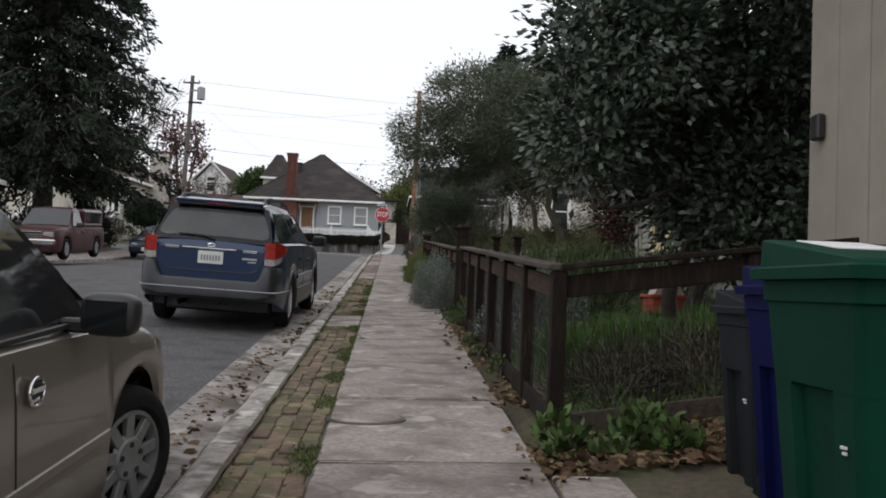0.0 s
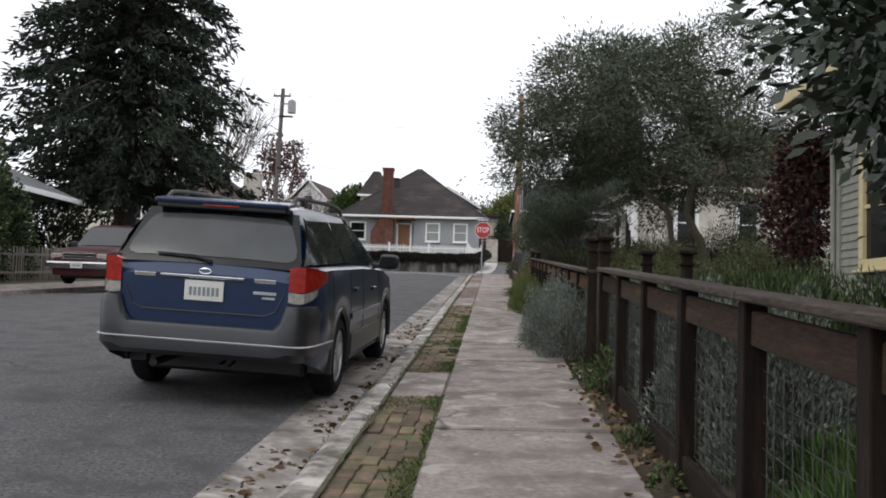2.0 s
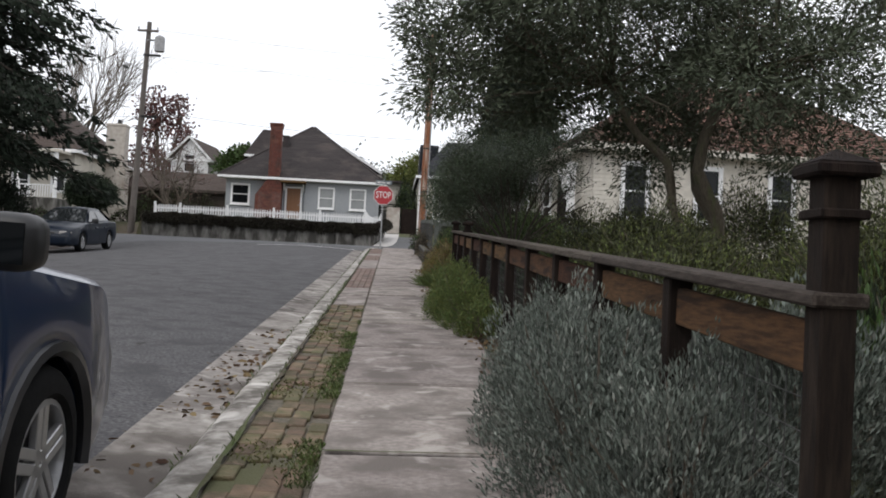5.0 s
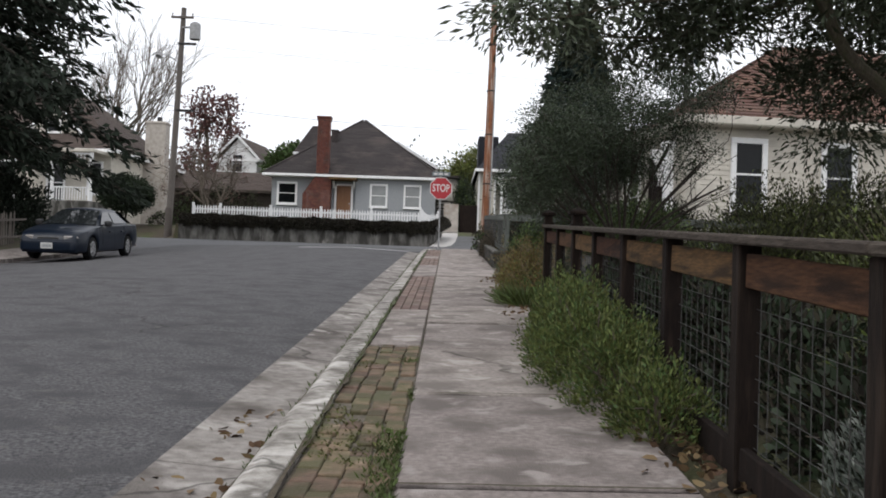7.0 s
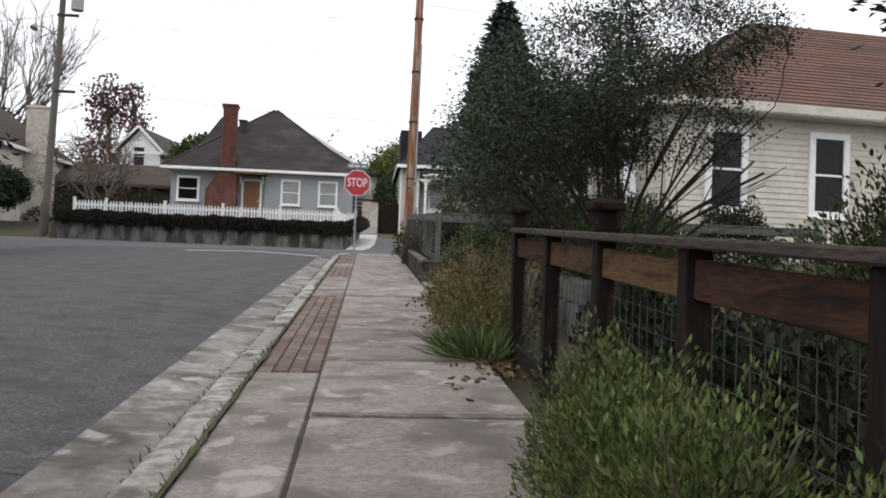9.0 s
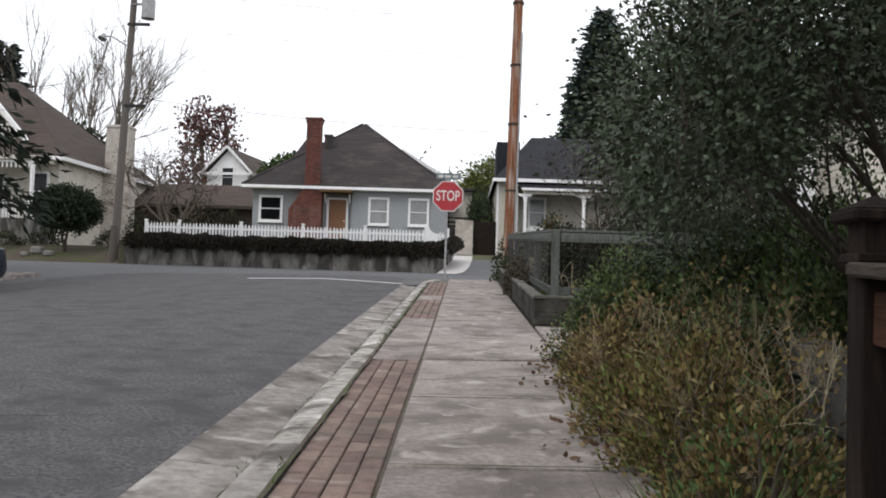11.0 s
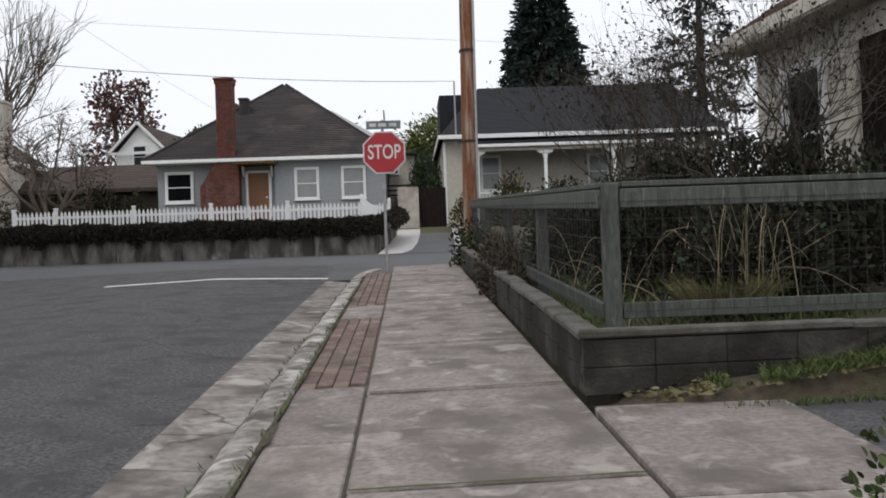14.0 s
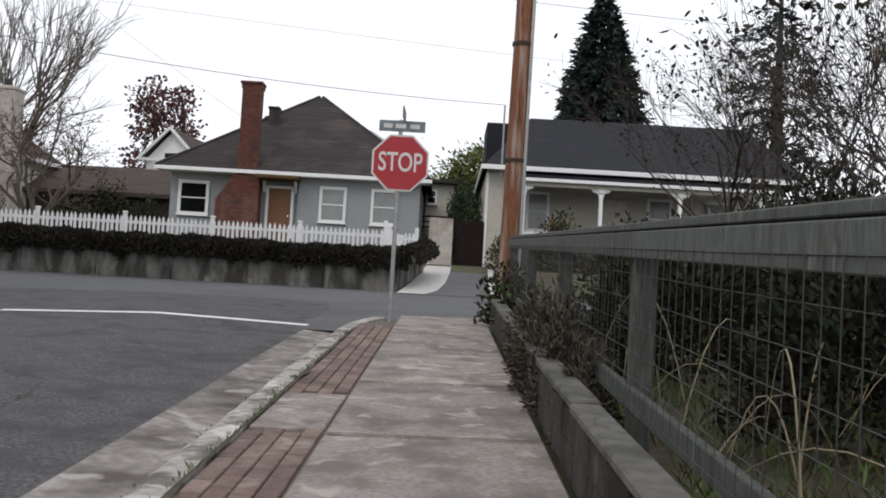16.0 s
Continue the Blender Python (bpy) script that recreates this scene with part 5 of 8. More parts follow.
# ---- low block wall with grey timber and wire fence ----
bw = thing("block_wall", label="low dark-stained concrete block garden wall", category="wall", kind="structure")
def block_run(x0, y0, x1, y1, h, w=0.13):
    d = Vector((x1 - x0, y1 - y0, 0))
    n = max(1, round(d.length / 0.40))
    yaw = math.atan2(d.y, d.x)
    for r in range(2):
        hh = (h - 0.05) / 2
        for i in range(n):
            k = (i + 0.5) / n
            x, y = x0 + d.x * k, y0 + d.y * k
            zb = hill(y) + 0.018 if x < 1.5 else hill(y) + 0.018
            m = Matrix.Rotation(yaw, 3, "Z")
            part("block", Build().box((x, y, zb + hh * (r + 0.5)), (d.length / n - 0.003, w + rs.uniform(-.006, .006), hh - 0.003), 0.005, m), BLOCK, bw)
    nc = max(1, round(d.length / 1.6))
    for i in range(nc):
        a, c = i / nc, (i + 1) / nc
        xa, ya, xc, yc = x0 + d.x * a, y0 + d.y * a, x0 + d.x * c, y0 + d.y * c
        part("coping", sloped_board(xa, ya, hill(ya) + 0.018 + h - 0.025 + rs.uniform(-.01, .01), xc, yc, hill(yc) + 0.018 + h - 0.025 + rs.uniform(-.01, .01), w + 0.02, 0.05, 0.012), COPING, bw)
block_run(1.305, 34.525, 1.305, 46.3, 0.36)
block_run(1.24, 34.525, 9.0, 34.725, 0.36)
gf = thing("garden_fence", label="weathered grey-green timber fence with wire mesh on the wall", category="fence")
GX = 1.55
gys = [35.05, 37.9, 40.7, 43.5, 46.2]
for y in gys:
    fence_post(gf, GX, y, 1.26, False, 0.10, GREYWOOD, base=hill(y) + 0.0)
for a, c in zip(gys, gys[1:]):
    for x_, z_, w_, t_, nm_ in ((GX - 0.06, 1.10, 0.04, 0.12, "face_board"), (GX, 1.185, 0.14, 0.035, "cap_rail"), (GX - 0.05, 0.40, 0.04, 0.10, "base_board")):
        part(nm_, sloped_board(x_, a + 0.0, hill(a) + 0.018 + z_, x_, c - 0.004, hill(c) + 0.018 + z_, w_, t_), GREYWOOD, gf)
    wire_mesh(gf, (GX - 0.085, a, 0), (GX - 0.085, c, 0), (hill(a) + 0.42, hill(c) + 0.42), (hill(a) + 1.1, hill(c) + 1.1), 0.105, 0.0021)
gxs = [1.55, 3.9, 6.3, 8.7]
for x in gxs[1:]:
    fence_post(gf, x, 35.1, 1.26, False, 0.10, GREYWOOD, base=hill(35.1))
for a, c in zip(gxs, gxs[1:]):
    for y_, z_, w_, t_, nm_ in ((35.04, 1.10, 0.04, 0.12, "face_board"), (35.1, 1.185, 0.14, 0.035, "cap_rail"), (35.05, 0.40, 0.04, 0.10, "base_board")):
        part(nm_, sloped_board(a + (0.06 if nm_ != "cap_rail" else 0.08), y_, hill(y_) + 0.018 + z_, c - 0.004, y_, hill(y_) + 0.018 + z_, w_, t_), GREYWOOD, gf)
    wire_mesh(gf, (a, 35.01, 0), (c, 35.01, 0), (hill(35) + 0.42,) * 2, (hill(35) + 1.1,) * 2, 0.105, 0.0021)
# block wall behind the dry shrubs
bw2 = thing("block_wall", label="plain grey concrete block wall behind shrubs", category="wall", kind="structure")
for r in range(3):
    for i in range(11):
        y = 26.5 + i * 0.405 + (0.2 if r % 2 else 0)
        part("block", Build().box((2.2, y, hill(y) - 0.02 + 0.1 + r * 0.2), (0.19, 0.399, 0.195), 0.008), BLOCKPALE, bw2)

# ---- vehicles ----
def wheel_part(parent, x, y, r, w, side, rim_r, spokes, hub_mat=ALLOY, cap=0.0):
    """A wheel: hub, tyre and spoked rim; side +1 on the car's right."""
    def disc(b, prof, n=28):
        rows = [[(x + side * px, y + pr * math.cos(a), r + pr * math.sin(a)) for a in (2 * math.pi * k / n for k in range(n + 1))] for px, pr in prof]
        return b.grid(rows)
    hub = part("wheel", disc(Build(), [(w / 2 - 0.02, 0.0), (w / 2 - 0.02, 0.035), (w / 2 - 0.05, 0.06)], 14), hub_mat, parent)
    part("tyre", disc(Build(), [(-w / 2, rim_r), (-w / 2, r - 0.03), (-w / 2 + 0.03, r), (w / 2 - 0.045, r), (w / 2 - 0.025, r - 0.008), (w / 2 - 0.008, r - 0.028), (w / 2 + 0.002, r - 0.055), (w / 2 + 0.004, rim_r + 0.02), (w / 2 - 0.015, rim_r)]), RUBBER, hub, smooth=True)
    b = disc(Build(), [(w / 2 - 0.015, rim_r), (w / 2 - 0.01, rim_r - 0.02), (w / 2 - 0.07, rim_r - 0.03)])
    for k in range(spokes):
        a = 2 * math.pi * k / spokes
        m = Matrix.Rotation(a, 3, "X")
        for v in ([(0.0, 0.03)] if spokes > 6 else [(-0.025, 0.028), (0.025, 0.028)]):
            c = m @ Vector((side * (w / 2 - 0.03), v[0], rim_r * 0.5))
            b.box((x + c.x, y + c.y, r + c.z), (0.03, v[1] + 0.012 + cap * 0.12, rim_r * 1.0), 0.004, m)
    part("rim", b, hub_mat, hub, smooth=False)
    part("wheel_well", disc(Build(), [(w / 2 - 0.09, 0.0), (w / 2 - 0.09, rim_r)], 16), BLACKPLASTIC, hub)
    if cap:
        part("hubcap", disc(Build(), [(w / 2 - 0.004, 0.0), (w / 2 - 0.006, cap * 0.8), (w / 2 - 0.03, cap)], 20), hub_mat, hub, smooth=True)
        for k in range(5):
            a = 2 * math.pi * (k + 0.3) / 5
            part("wheel_nut", Build().tube([(x + side * (w / 2 - 0.012), y + cap * 0.6 * math.cos(a), r + cap * 0.6 * math.sin(a)), (x + side * (w / 2 + 0.001), y + cap * 0.6 * math.cos(a), r + cap * 0.6 * math.sin(a))], 0.014, 8), BLACKPLASTIC, hub)
    return hub
def make_car(label, M, S):
    """A car from its side lines: S holds lengths, heights and colours; local y runs from the rear bumper forward."""
    car = thing("car", label=label, category=S.get("category", "car"))
    L, W, H, paint = S["L"], S["W"] / 2, S["H"], S["paint"]
    rw, fw, R = S["rw"], S["fw"], S["R"]
    belt = lambda s: float(np.interp(s, S["belt_s"], S["belt_z"]))
    def half(s):
        a, c = max(0.0, 1 - s / 0.45), max(0.0, 1 - (L - s) / 0.75)
        return W * (1 - S.get("round_rear", 0.10) * a ** 2.2 - 0.17 * c ** 2.0)
    def low(s):
        z = 0.24 + 0.17 * max(0.0, 1 - s / 0.6) + 0.03 * max(0.0, 1 - (L - s) / 0.5)
        for c in (rw, fw):
            d = abs(s - c)
            A = R + S.get("arch", 0.055)
            if d < A:
                z = max(z, R + math.sqrt(A * A - d * d))
        return z
    st = sorted(set([round(v, 3) for v in np.linspace(0, L, 70)] + [round(c + k * (R + S.get("arch", 0.055)), 3) for c in (rw, fw) for k in (-1, -0.98, -0.92, -0.8, -0.6, 0.6, 0.8, 0.92, 0.98, 1)]))
    rows = []
    for s in st:
        w, zt, zb = half(s), belt(s), low(s)
        zt = max(zt, zb + 0.05)
        mids = [zb + (zt - 0.05 - zb) * k for k in (0.0, 0.15, 0.45, 0.8, 1.0)]
        mids[-1] = max(mids[-1], zt - 0.025)
        bul = [0.965, 0.99, 1.0, 0.985, 0.962]
        pts = [(w * q, s, z) for q, z in zip(bul, mids)] + [(w * 0.925, s, zt), (w * 0.5, s, zt + 0.025), (0, s, zt + 0.035)]
        rows.append(pts + [(-x, y, z) for x, y, z in pts[-2::-1]])
    b = Build().grid(rows)
    n = len(rows[0])
    b.f += [tuple(range(n))[::-1], tuple(range(len(b.v) - n, len(b.v)))]
    b.box((0, L / 2, 0.55), (W * 1.5, L * 0.94, 0.2), 0.05)
    body = part("body", b.moved(M), paint, car, smooth=True)
    part("underbody", Build().box((0, L / 2 + 0.1, 0.30), (W * 1.5, L * 0.78, 0.24), 0.03).moved(M), BLACKPLASTIC, car)
    # cabin
    sa, sb, sc, sd = S["cab"]
    wr = S["wr"] * W
    def side_x(s, z):
        zt = belt(min(max(s, sa), sd))
        k = max(0.0, min(1.0, (z - zt) / (H - zt)))
        return half(s) * 0.92 * (1 - k) + wr * k
    rows = []
    for s in sorted(set(list(np.linspace(sa, sd, 30)) + [sb, sc])):
        zt = belt(s) - 0.03
        top = H - 0.035 * ((s - (sb + sc) / 2) / (sc - sb) * 2) ** 2
        if s < sb:
            top = belt(sa) + (top - belt(sa)) * (s - sa) / max(1e-3, sb - sa)
        elif s > sc:
            top = belt(sd) + (top - belt(sd)) * (sd - s) / (sd - sc)
        top = max(top, zt + 0.01)
        pts = [(half(s) * 0.92, s, zt), (side_x(s, top) * 0.995, s, max(zt, top - 0.07)), (side_x(s, top) * 0.92, s, top - 0.015), (side_x(s, top) * 0.5, s, top + 0.012), (0, s, top + 0.02)]
        rows.append(pts + [(-x, y, z) for x, y, z in pts[-2::-1]])
    cb = Build().grid(rows)
    n = len(rows[0])
    cb.f += [tuple(range(n))[::-1], tuple(range(len(cb.v) - n, len(cb.v)))]
    cabin = part("cabin", cb.moved(M), S.get("cabin_paint", paint), car, smooth=True)
    for poly in S["side_glass"]:
        for sg in (1, -1):
            if len(poly) == 4:
                cor = [Vector((s, z, 0)) for s, z in poly]
                pts = [[cor[0].lerp(cor[1], u).lerp(cor[3].lerp(cor[2], u), v) for u in np.linspace(0, 1, 13)] for v in np.linspace(0, 1, 6)]
                b = Build().grid([[(sg * (side_x(q.x, q.y) + 0.010), q.x, q.y) for q in row] for row in pts])
                part("side_window" if poly[1][0] - poly[0][0] > 0.2 else "rear_pillar", b.moved(M), CARGLASS if poly[1][0] - poly[0][0] > 0.2 else BLACKGLASS, cabin, smooth=True)
                continue
            outer = [(sg * (side_x(s, z) + 0.006), s, z) for s, z in poly]
            inner = [(sg * (side_x(s, z) - 0.03), s, z) for s, z in poly]
            m = len(poly)
            b = Build().add(outer + inner, [tuple(range(m)) if sg > 0 else tuple(range(m))[::-1]] + [(i, i + m, (i + 1) % m + m, (i + 1) % m) for i in range(m)])
            part("side_window", b.moved(M), CARGLASS, cabin)
    def cross_glass(s0, z0, s1, z1, k0, k1, material, name, off):
        nrm = Vector((0, -(z1 - z0), (s1 - s0)))
        nrm = nrm.normalized() * off
        nrm = nrm if nrm.z > 0 or off < 0 else -nrm
        rows = [[(u * k * side_x(s, z), s + nrm.y, z + nrm.z + 0.012 * (1 - u * u)) for u in np.linspace(-1, 1, 9)] for s, z, k in ((s0, z0, k0), (s1, z1, k1))]
        return part(name, Build().grid(rows).moved(M), material, cabin, smooth=True)
    gz = lambda s0, s1, z0, z1, k: (s0 + (s1 - s0) * k, z0 + (z1 - z0) * k)
    a0, a1 = gz(sa, sb, belt(sa), H - 0.03, 0.06), gz(sa, sb, belt(sa), H - 0.03, 0.88)
    cross_glass(a0[0], a0[1], a1[0], a1[1], 1.0, 1.0, BLACKGLASS if "rear_glass" in S else CARGLASS, "rear_window", 0.012)
    if "rear_glass" in S:
        c0, c1 = gz(sa, sb, belt(sa), H - 0.03, 0.16), gz(sa, sb, belt(sa), H - 0.03, 0.78)
        prof = [(k, w) for k, w in ((0.0, 0.80), (0.04, 0.87), (0.12, 0.905), (0.3, 0.91), (0.6, 0.89), (0.85, 0.87), (0.95, 0.84), (1.0, 0.78))]
        d = Vector((0, c1[0] - c0[0], c1[1] - c0[1]))
        nrm = Vector((0, -d.z, d.y)).normalized() * 0.018
        rows = [[(u * w * side_x(c0[0] + d.y * k, c0[1] + d.z * k), c0[0] + d.y * k + nrm.y, c0[1] + d.z * k + nrm.z + 0.012 * (1 - u * u)) for u in np.linspace(-1, 1, 13)] for k, w in prof]
        part("rear_pane", Build().grid(rows).moved(M), S["rear_glass"], cabin, smooth=True)
    a0, a1 = gz(sd, sc, belt(sd), H - 0.03, 0.06), gz(sd, sc, belt(sd), H - 0.03, 0.92)
    cross_glass(a0[0], a0[1], a1[0], a1[1], 0.95, 0.93, CARGLASS, "windscreen", 0.012)
    for y in (rw, fw):
        for sg in (1, -1):
            hub = wheel_part(car, sg * (W - 0.11), y, R, 0.20, sg, S["rim"], S["spokes"], S.get("hub", ALLOY), S.get("cap", 0.0))
            if y == fw and "steer" in S:
                c = Vector((sg * (W - 0.11), y, R))
                turn = Matrix.Translation(c) @ Matrix.Rotation(radians(S["steer"]), 4, "Z") @ Matrix.Translation(-c)
                for o in [hub] + list(hub.children):
                    o.data.transform(turn)
    for o in [o for o in car.children_recursive if o.name.split(".")[0] in ("wheel", "tyre", "rim", "wheel_well", "hubcap", "wheel_nut") and "set" not in o]:
        o.data.transform(M)
        o["set"] = 1
    for o in car.children_recursive:
        if "set" in o:
            del o["set"]
    # mirrors and handles
    for sg in (1, -1):
        ms = S["mirror"]
        sp = lambda v: math.copysign(abs(v) ** 0.55, v)
        shell = [[(sg * (half(ms) + 0.10) + 0.105 * sp(math.cos(e)) * sp(math.cos(a)), ms + 0.07 * sp(math.cos(e)) * sp(math.sin(a)), belt(ms) + 0.07 + 0.08 * sp(math.sin(e))) for a in np.linspace(0, 2 * math.pi, 25)] for e in np.linspace(-math.pi / 2, math.pi / 2, 13)]
        mb = part("mirror", Build().grid(shell).box((sg * (half(ms) - 0.03), ms + 0.02, belt(ms) + 0.02), (0.12, 0.07, 0.05), 0.01).moved(M), S.get("mirror_mat", paint), car, smooth=True)
        # dark pane, not a mirror: the dark reflection is put into its colour
        part("mirror_glass", Build().box((sg * (half(ms) + 0.10), ms - 0.068, belt(ms) + 0.07), (0.15, 0.006, 0.11), 0).moved(M), GLASS, mb)
        for hs, hz in S["handles"]:
            if S.get("handle_oval"):
                x = sg * (half(hs) + 0.001)
                oval = lambda k, dx, n=20: [(x + sg * dx, hs + 0.058 * k * math.cos(2 * math.pi * q / n), hz + 0.046 * k * math.sin(2 * math.pi * q / n)) for q in range(n + 1)]
                cup = part("handle", Build().tube(oval(1.0, -0.001), 0.0065, 8, False).moved(M), CHROME, car, smooth=True)
                part("handle_cup", Build().grid([oval(0.97, 0.004), oval(0.7, -0.002), oval(0.0, -0.003)]).moved(M), BLACKPLASTIC, cup)
                part("handle_grip", Build().box((x + sg * 0.003, hs, hz + 0.008), (0.012, 0.104, 0.022), 0.005).box((x + sg * 0.001, hs - 0.012, hz - 0.026), (0.008, 0.06, 0.012), 0.003).moved(M), CHROME, cup)
            else:
                part("handle", Build().box((sg * (half(hs) + 0.004), hs, hz), (0.045, 0.17, 0.035), 0.018).moved(M), paint, car)
        for s0 in S["seams"]:
            zs = np.linspace(max(low(s0) + 0.03, 0.32), belt(s0) - 0.06, 6)
            zt = belt(s0)
            pts = []
            for z in zs:
                k = (z - low(s0)) / (zt - 0.05 - low(s0))
                q = float(np.interp(k, (0, 0.15, 0.45, 0.8, 1), (0.965, 0.99, 1, 0.985, 0.965)))
                pts.append((sg * (half(s0) * q + 0.001), s0, z))
            part("door_seam", Build().tube(pts, 0.004, 4).moved(M), BLACKPLASTIC, car)
    return car, half, belt, low
def bumper(car, M, W, s0, direction, zlo, zhi, material, reach=0.55, name="bumper", label="", dip=0.0):
    """A wrap-round bumper at one end; direction -1 at the rear, +1 at the front."""
    plan = [(W * 1.008 * math.sin(a), -0.08 + (reach + 0.08) * abs(math.sin(a)) ** 23) for a in np.linspace(math.pi / 2, -math.pi / 2, 41)]
    drop = lambda x, z: dip * max(0.0, (z - zlo) / (zhi - zlo)) * (1 - min(1.0, max(0.0, (abs(x) / W - 0.66) / 0.10)) ** 2)
    rows = [[(x * k, s0 - direction * (y + o), z - drop(x, z)) for x, y in plan] for z, k, o in ((zlo, 0.95, 0.06), (zlo + 0.07, 0.995, 0.0), (zhi - 0.07, 1.0, 0.0), (zhi - 0.01, 0.985, 0.015), (zhi, 0.95, 0.06))]
    return part(name, Build().grid(rows).moved(M), material, car, label, smooth=True)
def arch_flare(car, M, x, y, r, A, material):
    pts = [(x, y + A * math.cos(a), r + A * math.sin(a)) for a in np.linspace(-0.25, math.pi + 0.25, 18)]
    return part("arch_flare", Build().tube(pts, 0.032, 6).moved(M), material, car, smooth=True)
def plate_on(car, M, s, z, face, w=0.305, h=0.152):
    p = part("number_plate", Build().box((0, s, z), (w, 0.012, h), 0.004).moved(M), PLATE, car, "white number plate")
    for i in range(7):
        part("plate_bar", Build().box((-0.105 + i * 0.035, s + face * 0.008, z - 0.005), (0.02, 0.004, 0.065), 0.001).moved(M), SIGNGREY, p)
SL = math.degrees(math.atan(0.06))
def car_pose(x, y, rel, yaw, roll=0.0):
    """Rear bumper's middle at x, y; rel over the street's line; yaw 0 faces uphill, 180 downhill."""
    tilt = Matrix.Rotation(math.atan(0.06), 4, "X")
    return Matrix.Translation((x, y, hill(y) + rel)) @ tilt @ Matrix.Rotation(radians(yaw), 4, "Z") @ Matrix.Rotation(radians(roll), 4, "Y")

# blue estate car by the kerb
S = dict(L=4.73, W=1.77, H=1.61, paint=CARBLUE, rw=1.03, fw=3.70, R=0.34, rim=0.225, spokes=5, round_rear=0.15, belt_s=[0, 0.10, 0.6, 2.2, 3.3, 3.5, 4.3, 4.6, 4.73], belt_z=[0.99, 1.11, 1.12, 1.10, 1.06, 1.05, 0.93, 0.82, 0.62],
         cab=(0.05, 0.42, 2.45, 3.45), wr=0.635, rear_glass=REARGLASS, mirror=3.02, handles=[(1.62, 0.90), (2.62, 0.87)], seams=[1.42, 2.12, 3.15], mirror_mat=BLACKPLASTIC,
         side_glass=[[(0.055, 1.125), (0.135, 1.13), (0.475, 1.495), (0.415, 1.505)], [(0.14, 1.14), (1.38, 1.14), (1.36, 1.50), (0.46, 1.485)], [(1.42, 1.14), (2.20, 1.13), (2.18, 1.51), (1.40, 1.50)], [(2.25, 1.13), (3.18, 1.10), (3.02, 1.22), (2.50, 1.49), (2.23, 1.51)]])
CM = car_pose(-1.84, 9.32, -0.055, -1.5, 2.2)
ob_, hf, bt, lw = make_car("dark blue estate car with grey cladding parked by the kerb", CM, S)
W2 = 0.885
bumper(ob_, CM, W2, 0.0, -1, 0.39, 0.83, CARGREY, 0.64, "rear_bumper", "grey plastic rear bumper", 0.19)
bumper(ob_, CM, W2 * 0.93, 4.70, 1, 0.28, 0.64, CARGREY, 0.6, "front_bumper", "grey plastic front bumper")
part("bumper_strip", Build().tube([CM @ Vector((W2 * 1.014 * math.sin(a), -0.09 + 0.73 * abs(math.sin(a)) ** 23, 0.52)) for a in np.linspace(1.5, -1.5, 41)], 0.008, 5), ALLOY, ob_)
def wrap_lens(sg, path, levels, material, parent, name, label=""):
    """A lens wrapped round the car's rear corner: path in plan, with its low and high edge at each station."""
    rows = [[(sg * x, s, lo + (hi - lo) * k) for (x, s), (lo, hi) in zip(path, levels)] for k in (0, 0.5, 1)]
    b = Build().grid(rows)
    n = len(path)
    back = [(sg * (x - 0.03), s + 0.03, lo + (hi - lo) * k) for k in (0, 1) for (x, s), (lo, hi) in zip(path, levels)]
    b.add([rows[0][i] for i in range(n)] + back[:n], [(i, i + 1, i + 1 + n, i + n) for i in range(n - 1)])
    b.add([rows[2][i] for i in range(n)] + back[n:], [(i, i + 1, i + 1 + n, i + n) for i in range(n - 1)])
    return part(name, b.moved(CM), material, parent, label, smooth=True)
for sg in (1, -1):
    for y in (1.03, 3.70):
        arch_flare(ob_, CM, sg * (W2 - 0.022), y, 0.34, 0.405, CARGREY)
    part("door_cladding", Build().box((sg * (W2 - 0.008), 2.37, 0.40), (0.03, 1.75, 0.20), 0.012).moved(CM), CARGREY, ob_)
    part("rub_strip", Build().box((sg * (W2 + 0.002), 2.3, 0.66), (0.022, 1.7, 0.05), 0.008).moved(CM), CARBLUE, ob_)
    path = [(0.655, -0.014), (0.71, -0.012), (0.775, 0.0), (0.815, 0.06), (0.845, 0.14), (0.868, 0.24), (0.880, 0.34)]
    tl = wrap_lens(sg, path, [(0.935, 1.10), (0.93, 1.118), (0.93, 1.122), (0.945, 1.12), (0.965, 1.11), (0.99, 1.095), (1.02, 1.07)], REDLENS, ob_, "tail_light", "red tail light with clear foot")
    wrap_lens(sg, path[:5], [(0.85, 0.927), (0.84, 0.922), (0.845, 0.922), (0.87, 0.937), (0.91, 0.957)], CLEARLENS, tl, "reversing_lens")
    rr = part("roof_rail", Build().tube([CM @ Vector((sg * 0.52, s, z)) for s, z in ((0.46, 1.60), (0.56, 1.655), (0.95, 1.675), (2.0, 1.675), (2.38, 1.65), (2.5, 1.60))], 0.020, 6), BLACKPLASTIC, ob_, smooth=True)
    for s in (0.85, 2.05):
        part("rail_foot", Build().box((sg * 0.52, s, 1.64), (0.035, 0.14, 0.07), 0.01).moved(CM), BLACKPLASTIC, rr)
    part("rear_badge", Build().box((sg * 0.47, -0.004, 0.995), (0.17, 0.010, 0.03), 0.003).moved(CM), CHROME, ob_)
    part("mud_flap", Build().box((sg * (W2 - 0.10), 0.66, 0.36), (0.2, 0.02, 0.26), 0.005).moved(CM), CARGREY, ob_)
part("badge_bar", Build().box((0.47, -0.003, 0.905), (0.18, 0.006, 0.022), 0.002).moved(CM), ALLOY, ob_)
part("badge_bar", Build().box((0.50, -0.003, 0.868), (0.10, 0.006, 0.016), 0.002).moved(CM), ALLOY, ob_)
part("tailgate_trim", Build().box((-0.02, -0.010, 1.0), (0.66, 0.024, 0.022), 0.006).moved(CM), CHROME, ob_)
